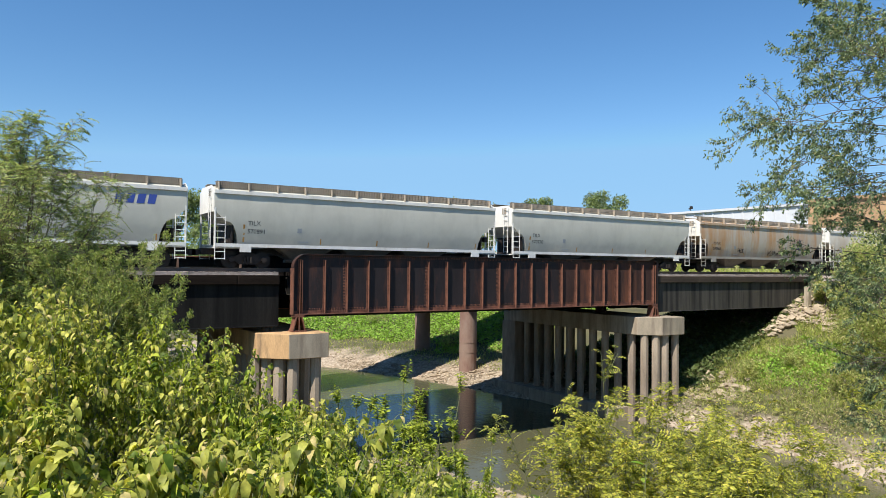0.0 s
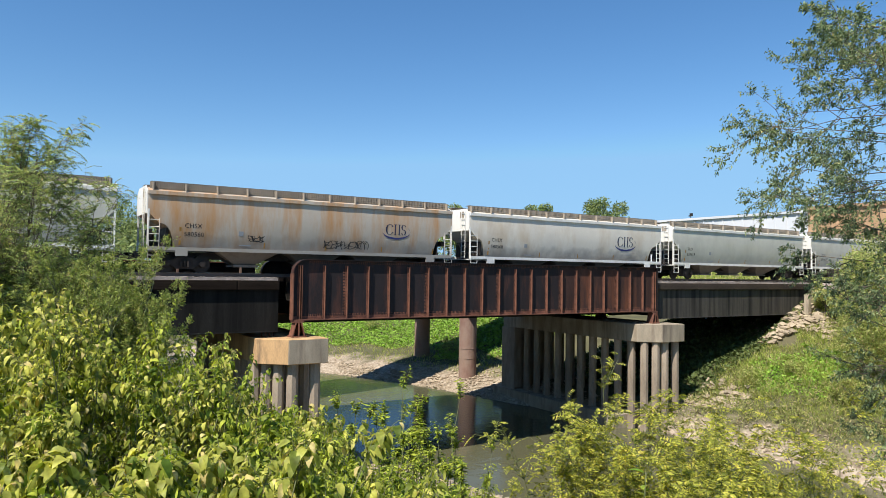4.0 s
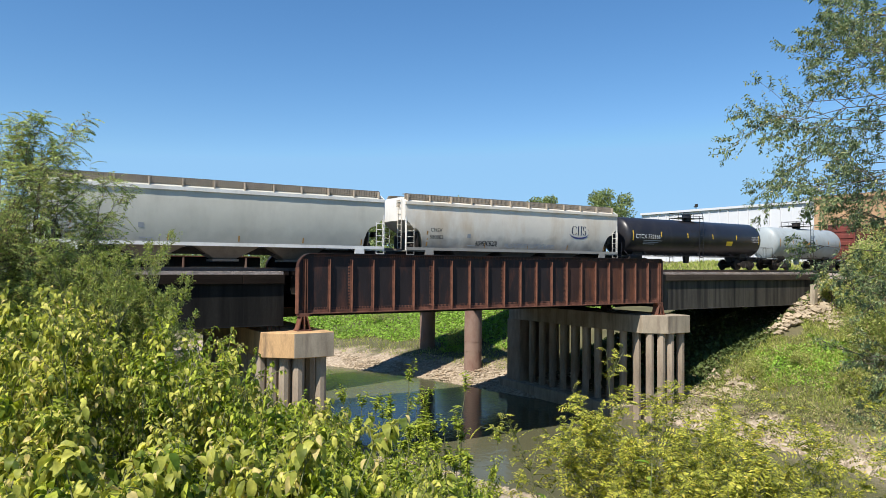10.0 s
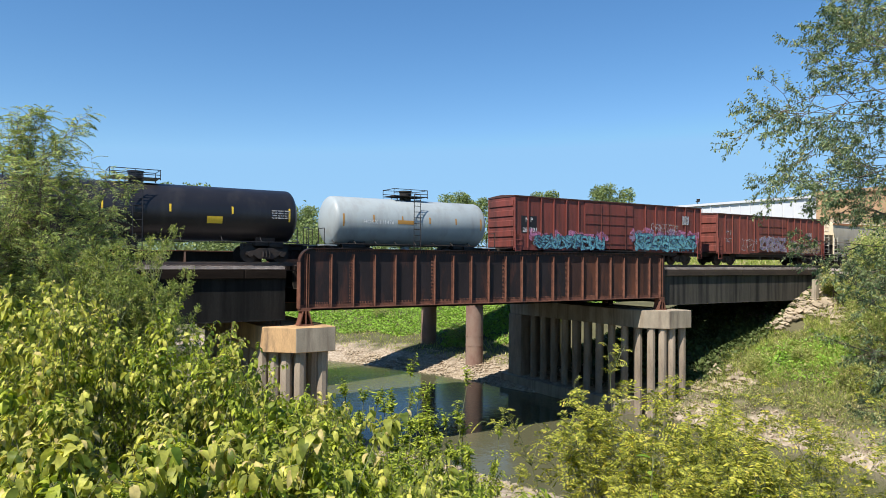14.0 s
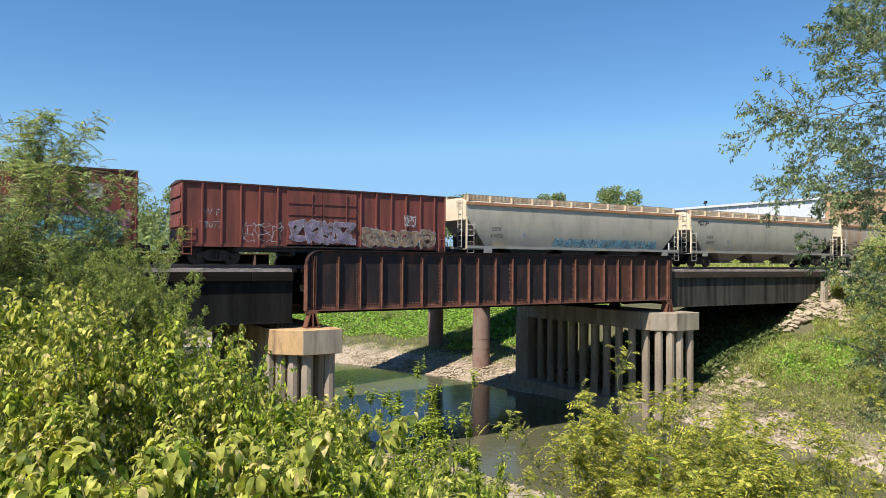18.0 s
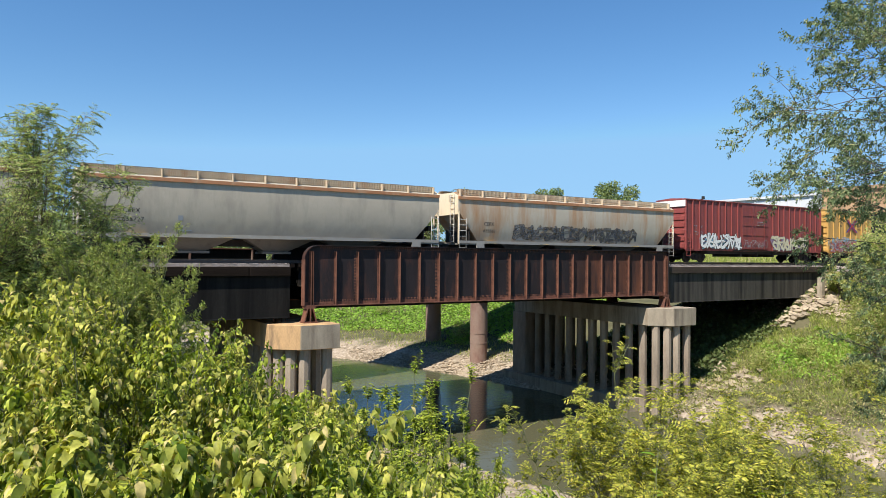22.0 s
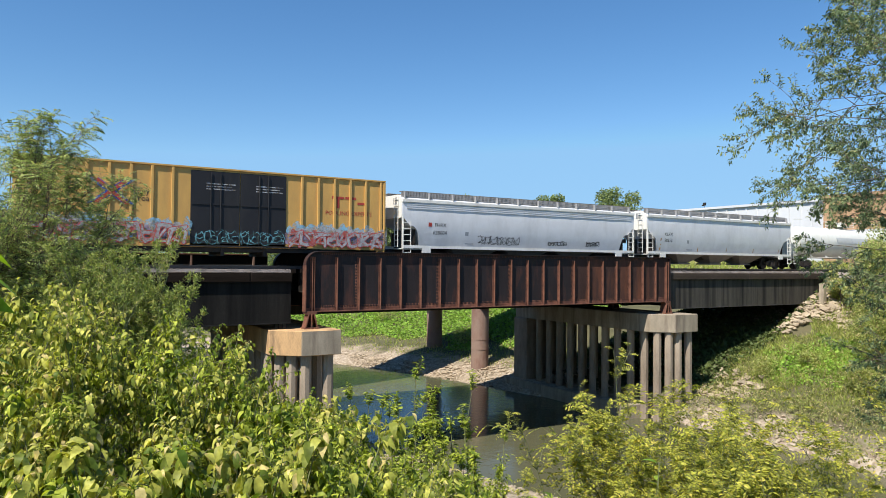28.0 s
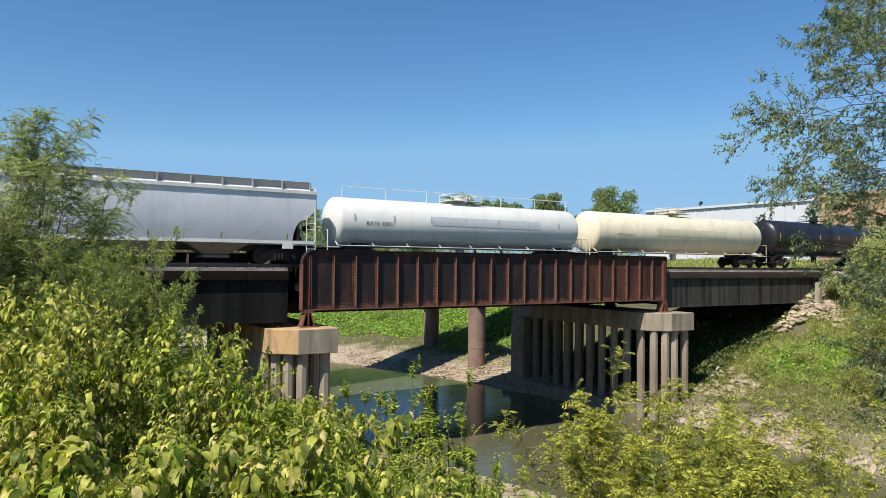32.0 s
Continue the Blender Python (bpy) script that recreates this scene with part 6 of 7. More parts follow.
def build_weeds():
    rng = np.random.default_rng(7)
    kinds = {"broad": [], "slim": []}
    for k in range(330):
        deg = rng.uniform(-5, 40)
        r = 4.0 + 8.5 * rng.uniform(0, 1) ** 1.4
        x, y = at_bearing(deg, r)
        g = float(ground_z(x, y))
        rise = min(np.interp(deg, *REACH), np.interp(r, [4, 5, 6, 7.5], [-0.285, -0.215, -0.14, 0.1])) - 0.06 * rng.uniform(0, 1) ** 2
        h = EYE_Z + r * rise - g
        if h < 0.3:
            continue
        h = min(h, 3.2)
        if math.sin(deg * 0.9 + 2.1 * r) * math.sin(r * 3.1 - 0.35 * deg) < -0.35 and rng.uniform() < 0.75:
            h *= 0.6
        broad = r < 7.5 and (deg < 17 or rng.uniform() < 0.25) and rng.uniform() < 0.8
        kinds["broad" if broad else "slim"].append((x, y, g, h))
    # the taller thicket before the bridge's near span
    for k in range(64):
        deg, r = rng.uniform(1.5, 23), rng.uniform(6.0, 7.8)
        x, y = at_bearing(deg, r)
        g = float(ground_z(x, y))
        kinds["broad"].append((x, y, g, EYE_Z + r * (np.interp(deg, *REACH) - 0.045 * rng.uniform(0, 1)) - g))
    many, blades = [], []
    for kind, rows in kinds.items():
        for x, y, g, h in rows:
            segs, tips = [], []
            lean = rng.normal(0, 0.16, 3)
            lean[2] = 1
            n = 1 if kind == "broad" else 2
            for j in range(n):
                top = h * rng.uniform(0.85, 1.0)
                stem0 = len(segs)
                a = np.array([x + rng.normal(0, 0.05), y + rng.normal(0, 0.05), g - 0.05])
                if kind == "broad":
                    grow(rng, segs, tips, a, lean, top * 0.93, 0.008, 1, 0.8, 0.05, 10, 0.5, 0.3, 4, 0.1, 0.3)
                else:
                    grow(rng, segs, tips, a, lean + rng.normal(0, 0.12, 3), top * 0.85, 0.007, 1, 0.55, 0.02, 7, 0.5, 0.3, 5, 0.08, 0.25)
            if kind == "broad":
                lv = leaves_on(rng, tips, 4, rng.uniform(0.06, 0.115), 0.5, 0.45, 0.46)
                SWAYING.append(plant("weed", "tall sunlit weed with broad drooping yellow-green leaves", "weed", segs, lv, LEAF_WEED if math.sin(2.3 * x + 1.7 * y) + rng.normal(0, 0.5) > -0.45 else LEAF_SHRUB, ARCHED, STEM, "weeds on the near bank", rng.uniform(0.55, 1.0), 3))
            else:
                lv = leaves_on(rng, tips, 4, rng.uniform(0.045, 0.08), 0.5, 0.5, 0.36)
                many += segs
                blades.append(lv)
    # the slim ones stand too thick to count
    tagged(new("slim_weeds", leaf_mesh("slim_weeds", *[np.concatenate([np.asarray(b[i]) for b in blades]) for i in range(5)], LEAF_SHRUB, OVATE, 0.6)), "thick stand of slim leafy green weeds on the river bank", "weeds", kind="stuff")
    tagged(new("slim_weed_stems", twig_mesh("slim_weed_stems", many, STEM, 3)), "thin green stems of slim weeds on the river bank", "weeds", kind="stuff")


def build_broad_weeds():
    """The nearest weeds, with few and large drooping leaves."""
    rng = np.random.default_rng(61)
    for k in range(34):
        deg = -2 + 27 * k / 33 + rng.uniform(-0.6, 0.6)
        r = rng.uniform(4.0, 4.9)
        x, y = at_bearing(deg, r)
        g = float(ground_z(x, y))
        rise = -0.235 - 0.05 * rng.uniform(0, 1) - 0.0022 * max(0, deg - 12)
        if k == 27:
            rise = -0.215
        segs, tips = [], []
        grow(rng, segs, tips, (x, y, g - 0.05), rng.normal(0, 0.1, 3) + np.array([0, 0, 1.0]), (EYE_Z + r * rise - g) * 0.95, 0.008, 1, 0.7, 0.06, 7, 0.5, 0.24, 3, 0.1, 0.35)
        lv = leaves_on(rng, tips, 3, rng.uniform(0.095, 0.135), 0.5, 0.4, 0.46)
        plant("weed", "tall weed with large drooping yellow-green leaves", "weed", segs, lv, LEAF_WEED if rng.uniform() < 0.7 else LEAF_SHRUB, ARCHED, STEM, "weeds on the near bank", rng.uniform(0.6, 0.95), 4)


def build_shoots():
    """Upright leafy shoots at the water's side."""
    rng = np.random.default_rng(11)
    for deg, r, rise in ((28.6, 9.0, -0.165), (27.6, 9.4, -0.2), (30.3, 9.2, -0.185), (32.2, 9.0, -0.18), (31.4, 8.6, -0.215), (34.4, 8.8, -0.235), (33.6, 9.2, -0.25), (35.6, 9.0, -0.255), (26.0, 8.8, -0.2), (29.6, 8.4, -0.23), (25.0, 9.3, -0.19), (24.0, 8.8, -0.2), (29.2, 9.6, -0.2), (30.9, 8.2, -0.24), (33.0, 8.0, -0.265), (27.0, 8.0, -0.22), (28.2, 7.6, -0.25), (32.6, 8.6, -0.24), (34.0, 7.8, -0.28)):
        x, y = at_bearing(deg, r)
        g = float(ground_z(x, y))
        h = EYE_Z + r * rise - g
        segs, tips = [], []
        for j in range(2):
            grow(rng, segs, tips, (x + rng.normal(0, 0.06), y + rng.normal(0, 0.06), g), rng.normal(0, 0.04, 3) + np.array([0, 0, 1.0]), h * (1.0 if j == 0 else 0.8), 0.012, 1, 0.4, 0.0, 11, 0.35, 0.14, 5, 0.05, 0.15)
        lv = leaves_on(rng, tips, 5, 0.062, 0.4, 0.2, 0.42)
        plant("sapling", "upright leafy sapling shoot beside the water", "sapling", segs, lv, LEAF_SHRUB, OVATE, STEM, "saplings by the water", 0.3, 4)


def build_locust():
    """The yellow-green bush with compound leaves on the near bank."""
    rng = np.random.default_rng(5)
    for deg, r, w, rise, n in ((49.0, 9.4, 0.9, -0.25, 6), (45.6, 9.0, 0.5, -0.245, 4), (54.0, 9.6, 0.8, -0.25, 5), (43.6, 8.6, 0.3, -0.28, 3), (57.2, 9.4, 0.8, -0.245, 5), (60.3, 9.6, 0.8, -0.24, 5), (55.5, 7.8, 0.7, -0.29, 5), (49.8, 7.2, 0.6, -0.315, 5), (47.5, 8.0, 0.6, -0.28, 5), (52.0, 8.2, 0.7, -0.285, 5)):
        x, y = at_bearing(deg, r)
        g = float(ground_z(x, y))
        h = EYE_Z + r * rise - g
        segs, tips = [], []
        for j in range(n):
            a = rng.uniform(0, 6.28)
            o = np.array([math.cos(a), math.sin(a), 0]) * rng.uniform(0.1, 1.0) * w / max(h, 0.8)
            grow(rng, segs, tips, (x, y, g - 0.05), o + np.array([0, 0, 1.0]), h * rng.uniform(0.7, 1.0), 0.014, 2, 0.7, 0.02, 5, 0.4, 0.4, 4, 0.12, 0.35)
        lv, st = fronds_on(rng, tips, 1, 0.19, 0.064, 5)
        plant("locust_bush", "sunlit yellow-green bush with small compound leaves", "bush", segs + st, lv, LEAF_LOCUST, NARROW, STEM, "bushes on the near bank", 0.1, 3)
    # one tall bare-stemmed shoot and one reaching branch
    for deg, r, d, ln in ((46.4, 9.0, (-0.02, 0.02, 1.0), 3.5), (43.4, 8.8, (-0.34, 0.2, 0.85), 2.75), (44.4, 8.7, (-0.12, 0.1, 0.95), 2.4)):
        x, y = at_bearing(deg, r)
        g = float(ground_z(x, y))
        segs, tips = [], []
        grow(rng, segs, tips, (x, y, g), d, ln, 0.014, 1, 0.8, 0.02, 8, 0.4, 0.2, 6, 0.07, 0.45)
        lv, st = fronds_on(rng, tips, 1, 0.16, 0.045, 6)
        plant("locust_shoot", "thin arching shoot with small compound leaves", "bush", segs + st, lv, LEAF_LOCUST, NARROW, STEM, "bushes on the near bank", 0.1, 3)


def build_left_trees():
    rng = np.random.default_rng(3)
    for deg, r, top, n, w in ((0.4, 10.8, 2.15, 11, 0.95), (3.6, 11.4, 1.35, 10, 0.75), (-3.6, 10.2, 1.9, 9, 1.1), (1.2, 10.0, 0.5, 9, 0.9)):
        x, y = at_bearing(deg, r)
        g = float(ground_z(x, y))
        h = top - g
        segs, tips = [], []
        trunk = np.array([x, y, g - 0.1])
        segs.append((trunk, trunk + np.array([0.05, 0, h * 0.3]), 0.05, 0.04))
        for j in range(n):
            a = 6.28 * j / n + rng.uniform(-0.4, 0.4)
            o = np.array([math.cos(a), math.sin(a), 0]) * rng.uniform(0.3, 1.0) * w / h * 1.6
            grow(rng, segs, tips, trunk + np.array([0.02, 0, h * rng.uniform(0.12, 0.4)]), o + np.array([0, 0, 1.0]), h * rng.uniform(0.42, 0.58), 0.012, 2, 0.65, 0.02, 5, 0.4, 0.42, 4, 0.13, 0.2)
        lv, st = fronds_on(rng, tips, 1, 0.24, 0.052, 7, 0.4)
        plant("sumac_tree", "small feathery green tree with compound leaves", "tree", segs + st, lv, LEAF_SUMAC, FLAT, BARK, "small trees on the near bank", 0.1, 3)
    for deg, r, top, w in ((6.4, 8.6, 0.5, 0.42), (8.2, 8.4, -0.1, 0.28), (4.4, 8.8, 0.1, 0.6), (7.2, 7.9, -0.1, 0.3)):
        x, y = at_bearing(deg, r)
        g = float(ground_z(x, y))
        h = top - g
        segs, tips = [], []
        for j in range(14):
            a = rng.uniform(0, 6.28)
            o = np.array([math.cos(a), math.sin(a), 0]) * rng.uniform(0.1, 1.0) * w / h * 1.6
            grow(rng, segs, tips, (x, y, g - 0.05), o + np.array([0, 0, 1.0]), h * rng.uniform(0.6, 0.9), 0.012, 2, 0.5, -0.02, 7, 0.4, 0.3, 3, 0.08, 0.25)
        lv = leaves_on(rng, tips, 6, 0.042, 0.5, -0.2, 0.3)
        plant("shrub", "dense upright shrub with fine narrow green leaves", "shrub", segs, lv, LEAF_FEATHER, FLAT, STEM, "shrubs on the near bank", 0.1, 3)


def build_right_tree():
    rng = np.random.default_rng(19)
    x, y = at_bearing(69.7, 12.6)
    g = float(ground_z(x, y))
    left = np.array([-math.cos(radians(62)), math.sin(radians(62)), 0.0])
    segs, tips = [], []
    p = np.array([x, y, g - 0.2])
    h = 9.0 - g
    pts = []
    for k in range(10):
        q = np.array([x, y, g]) + np.array([0, 0, h * (k + 1) / 10]) + rng.normal(0, 0.05, 3) - left * 0.02 * k
        segs.append((p, q, 0.13 * (1 - 0.08 * k), 0.13 * (1 - 0.08 * (k + 1))))
        pts.append(q)
        p = q
    limbs = [(-2.2, 0.1, 1.4), (-1.5, 0.2, 1.5), (-0.8, 0.15, 1.6), (-0.2, 0.1, 1.9), (0.4, 0.2, 2.2), (1.0, 0.25, 2.5), (1.6, 0.2, 2.9), (2.2, 0.3, 3.2), (2.8, 0.3, 3.1), (3.4, 0.4, 2.2), (3.9, 0.45, 1.9), (4.4, 0.6, 1.35), (5.0, 0.9, 1.0)]
    for z, up, ln in limbs:
        b = np.array([x, y, z])
        had = len(tips)
        for j in range(4 if 1.2 < z < 3 else 3):
            d = left * rng.uniform(0.7, 1.0) + np.array([rng.normal(0, 0.5), rng.normal(0, 0.5), up * rng.uniform(0.0, 1.2)])
            grow(rng, segs, tips, b, d, ln * rng.uniform(0.65, 1.0), 0.013, 2, 0.75, 0.02, 7, 0.35, 0.42, 4, 0.14, 0.12)
        grow(rng, segs, tips, b, -left + rng.normal(0, 0.6, 3) + np.array([0, 0, up]), ln * 0.7, 0.022, 2, 0.6, 0.03, 3, 0.4, 0.42, 4, 0.12, 0.3)
        if z < 1.2:
            keep = [q for q in tips[had:] if rng.uniform() < (0.42 if z < 0 else 0.85)]
            del tips[had:]
            tips += keep
    lv = leaves_on(rng, tips, 6, 0.066, 0.5, 0.25, 0.38)
    plant("riverside_tree", "loose open tree with narrow grey-green leaves", "tree", segs, lv, LEAF_TREE, FLAT, BARK, "", 0.2, 3)


def clump_tree(rng, x, y, h, w, material, bark, leaf, n, label, name="tree", group="", trunk=0.12, low=0.15):
    g = float(ground_z(x, y))
    segs, tips = [], []
    p = np.array([x, y, g - 0.2])
    top = np.array([x + rng.normal(0, 0.1) * h, y, g + h * 0.55])
    segs.append((p, top, trunk, trunk * 0.5))
    P = []
    for j in range(16):
        a = rng.uniform(0, 6.28)
        b = p + (top - p) * rng.uniform(0.3, 1.0)
        c = np.array([x + math.cos(a) * w * rng.uniform(0.3, 0.9), y + math.sin(a) * w * rng.uniform(0.3, 0.9), g + h * (low + 0.1 + (0.85 - low) * rng.uniform(0, 1) ** 0.8)])
        segs.append((b, c, trunk * 0.4, trunk * 0.12))
        size = w * rng.uniform(0.35, 0.6)
        k = n // 16
        off = rng.normal(0, 1, (k, 3))
        off /= np.linalg.norm(off, axis=1, keepdims=True)
        off *= (rng.uniform(0, 1, (k, 1)) ** 0.45) * size * np.array([1, 1, 0.8])
        P.append(c + off)
    P = np.concatenate(P)
    P = P[P[:, 2] > g + 0.1]
    m = len(P)
    L = leaf * rng.uniform(0.6, 1.3, m)
    lv = (P, rng.normal(0, 1, (m, 3)) + np.array([0, 0, -0.2]), rng.normal(0, 0.7, (m, 3)) + np.array([0, 0, 1.0]), L, L * 0.5)
    return plant(name, label, "tree" if name == "tree" else "bush", segs, lv, material, FLAT, bark, group, 0.2, 5)


def build_far_plants():
    rng = np.random.default_rng(23)
    # bushes on the far bank
    for x, y, h, w, n in ((47.5, -19.0, 7.5, 2.6, 9000), (51.0, -15.5, 9.0, 3.0, 9000), (55.5, -13.0, 9.5, 3.2, 8000), (61.0, -10.0, 8.5, 3.0, 7000), (45.5, -21.5, 5.0, 2.0, 6000), (66.0, -12.0, 10.0, 3.6, 7000), (56.0, -20.0, 10.0, 3.2, 7000), (49.0, -22.5, 8.0, 2.6, 6000), (62.0, -16.5, 10.5, 3.6, 7000), (61.2, -5.0, 3.6, 1.3, 3000), (63.6, -8.2, 5.8, 2.2, 4000), (65.5, -6.0, 5.0, 2.0, 3000)):
        clump_tree(rng, x, y, h, w, LEAF_BANK, BARK, 0.2, int(n * 1.5), "loose grey-green willow bush on the far bank", "willow_bush", "bushes on the far bank", 0.07, 0.0)
    # lower willows in front of them, down the slope from the bridge end
    low = np.random.default_rng(29)
    for x, y, h, w, n in ((58.6, -8.2, 4.6, 1.7, 3600), (54.5, -11.0, 4.6, 1.8, 4200), (51.3, -13.2, 4.0, 1.6, 3600), (48.0, -14.2, 2.6, 1.3, 2400)):
        clump_tree(low, x, y, h, w, LEAF_BANK, BARK, 0.15, n, "low loose grey-green willow on the far bank", "willow_bush", "bushes on the far bank", 0.05, 0.0)
    # small bushes at the foot of the slope and on the green bank
    for x, y, h, w in ((48.5, -6.0, 1.3, 0.9), (44.5, 30.0, 1.9, 1.2), (43.0, 46.0, 2.2, 1.7), (50.5, -8.5, 1.1, 0.8)):
        clump_tree(rng, x, y, h, w, LEAF_BANK, BARK, 0.14, 1500, "small grey-green bush on the bank", "small_bush", "small bushes", 0.03, 0.0)
    # woods along the horizon behind the train
    P = []
    for k in range(150):
        deg, r = rng.uniform(-14, 78), rng.uniform(215, 260)
        x, y = at_bearing(deg, r)
        h = rng.uniform(5, 9) if deg < 40 else rng.uniform(2.5, 5)
        off = rng.normal(0, 1, (260, 3)) * np.array([4.5, 4.5, h * 0.35]) + np.array([x, y, h * 0.45])
        P.append(off)
    for k in range(46):
        x, y = rng.uniform(-10, 72), rng.uniform(92, 118)
        g = float(ground_z(x, y))
        h = rng.uniform(6, 9) - g * 0.5
        P.append(rng.normal(0, 1, (480, 3)) * np.array([2.6, 2.6, h * 0.3]) + np.array([x, y, g + h * 0.5]))
    for k in range(30):
        x, y = rng.uniform(-30, 14), rng.uniform(42, 62)
        P.append(rng.normal(0, 1, (420, 3)) * np.array([2.2, 2.2, 2.6]) + np.array([x, y, 0.5]))
    P = np.concatenate(P)
    P[:, 2] = np.maximum(P[:, 2], ground_z(P[:, 0], P[:, 1]) + 0.1)
    m = len(P)
    L = rng.uniform(0.4, 0.95, m)
    tagged(new("woods", leaf_mesh("woods", P, rng.normal(0, 1, (m, 3)), rng.normal(0, 0.7, (m, 3)) + np.array([0, 0, 1.0]), L, L * 0.6, LEAF_FAR, FLAT, 0.2)), "belt of green woods along the horizon", "woods", kind="stuff")
    # trees in the distance behind the train
    for deg, r, h, w in ((45.5, 170, 16.4, 5.6), (44.0, 176, 13.5, 3.6), (40.3, 180, 16, 4.4), (42.0, 195, 12.5, 4), (38.9, 185, 14, 4.5), (36.4, 185, 15, 5), (34.2, 190, 14.5, 4.5), (32.6, 185, 15.5, 5), (30.0, 200, 12.5, 6), (27.0, 195, 12.5, 6), (23.5, 190, 13, 6),
                         (20.0, 185, 14, 6), (16.8, 170, 16.5, 4), (14.0, 180, 14, 6), (10.8, 160, 18, 5.5), (7.5, 165, 15, 7), (3.0, 160, 15, 7), (-2.0, 150, 15, 7), (50.0, 205, 12, 7), (53.0, 210, 11, 6), (25.3, 205, 11, 7), (29.0, 210, 11, 7)):
        x, y = at_bearing(deg, r)
        clump_tree(rng, x, y, h, w, LEAF_FAR, BARK, 0.62, 7200, "round leafy tree far behind the railway", "tree", "trees in the distance", 0.35, 0.12)


def scatter(rng, n, x0, x1, y0, y1, keep):
    x, y = rng.uniform(x0, x1, n), rng.uniform(y0, y1, n)
    z = ground_z(x, y)
    k = keep(x, y, z)
    return x[k], y[k], z[k]


def build_ground_cover():
    rng = np.random.default_rng(31)
    x, y, z = scatter(rng, 110000, 42, 64, -28, -2.5, lambda x, y, z: (z > -9.0 + rng.normal(0, 0.5, len(x))) & (z < -1) & (np.sin(0.9 * x + 0.4 * y) + np.sin(1.1 * y - 0.5 * x) > -1.5))
    n = len(x)
    L = rng.uniform(0.18, 0.6, n)
    P = np.stack([x, y, z - 0.03], 1)
    tilt = rng.normal(0, 0.55, (n, 3))
    o = new("grass", leaf_mesh("grass", P, tilt + np.array([0, 0, 1.0]), rng.normal(0, 1, (n, 3)), L, L * 0.06 + 0.012, LEAF_GRASS, FLAT, 0.35, 0.1))
    tagged(o, "long dry and green grass on the slope", "grass", kind="stuff")
    x, y, z = scatter(rng, 150000, 30, 72, 24, 92, lambda x, y, z: (z > -9.3 + 0.5 * np.sin(x * 0.7) * np.sin(y * 0.5)) & (z < 1))
    n = len(x)
    L = rng.uniform(0.16, 0.34, n)
    o = new("ground_vines", leaf_mesh("ground_vines", np.stack([x, y, z + rng.uniform(0, 0.22, n)], 1), rng.normal(0, 1, (n, 3)), rng.normal(0, 0.3, (n, 3)) + np.array([0, 0, 1.0]), L, L * 0.9, LEAF_VINE, FLAT, 0.2, 0.2))
    tagged(o, "thick bright green vines over the far bank", "ground cover", kind="stuff")
    x, y, z = scatter(rng, 40000, 43, 66, -24, -3, lambda x, y, z: (z > -8.4) & (z < -4.5) & ((x - 51.5) ** 2 / 20 + (y + 8.5) ** 2 / 14 + 0.5 * np.sin(2.1 * x) * np.sin(1.8 * y) < 1))
    n = len(x)
    L = rng.uniform(0.12, 0.3, n)
    o = new("slope_vines", leaf_mesh("slope_vines", np.stack([x, y, z + rng.uniform(0, 0.3, n)], 1), rng.normal(0, 1, (n, 3)), rng.normal(0, 0.5, (n, 3)) + np.array([0, 0, 1.0]), L, L * 0.8, LEAF_VINE, FLAT, 0.2, 0.2))
    tagged(o, "bright green creepers on the grassy slope", "ground cover", kind="stuff")
    for n, x0, x1, y0, y1, low, high, lo, hi, label in ((26000, 40, 120, 14.5, 44, -1.5, 3, 0.35, 0.95, "tall yellow-green grass behind the bridge"), (30000, 28, 60, 12, 80, -10.35, -9.0, 0.2, 0.55, "olive dry grass above the gravel bar")):
        x, y, z = scatter(rng, n, x0, x1, y0, y1, lambda x, y, z: (z > low) & (z < high))
        m = len(x)
        L = rng.uniform(lo, hi, m)
        o = new("grass", leaf_mesh("grass", np.stack([x, y, z - 0.03], 1), rng.normal(0, 0.4, (m, 3)) + np.array([0, 0, 1.0]), rng.normal(0, 1, (m, 3)), L, L * 0.13, LEAF_GRASS, FLAT, 0.35, 0.1))
        tagged(o, label, "grass", kind="stuff")
    # leaves coloured dark to deepen the shade on the ground below the far span
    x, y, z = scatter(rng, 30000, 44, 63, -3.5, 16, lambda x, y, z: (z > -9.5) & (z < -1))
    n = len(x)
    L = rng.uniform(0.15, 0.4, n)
    o = new("slope_ivy", leaf_mesh("slope_ivy", np.stack([x, y, z + rng.uniform(0, 0.4, n)], 1), rng.normal(0, 1, (n, 3)), rng.normal(0, 0.5, (n, 3)) + np.array([0, 0, 1.0]), L, L * 0.7, LEAF_IVY_SHADE, FLAT, 0.2, 0.2))
    tagged(o, "green creepers below the bridge, leaf colour darkened as shade", "ground cover", kind="stuff")
    x, y, z = scatter(rng, 42000, 41.5, 60, -26, -3, lambda x, y, z: (z > -11.0) & (z < -7.4 + 1.2 * np.sin(0.6 * x + 0.8 * y)) & (np.sin(1.7 * x) + np.sin(1.9 * y + x) > -0.7))
    n = len(x)
    L = rng.uniform(0.1, 0.32, n)
    o = new("dry_scrub", leaf_mesh("dry_scrub", np.stack([x, y, z + rng.uniform(0, 0.45, n)], 1), rng.normal(0, 1, (n, 3)) + np.array([0, 0, 0.5]), rng.normal(0, 0.6, (n, 3)) + np.array([0, 0, 1.0]), L, L * 0.3, LEAF_SCRUB, FLAT, 0.3, 0.1))
    tagged(o, "low dry olive-tan scrub above the stony shore", "scrub", kind="stuff")
    # low growth under the weeds of the near bank
    x, y, z = scatter(rng, 26000, -6, 22, -38.5, -4, lambda x, y, z: (np.hypot(x, y + D_TRACK) > 2.2) & (z > -10.6))
    n = len(x)
    L = rng.uniform(0.08, 0.2, n)
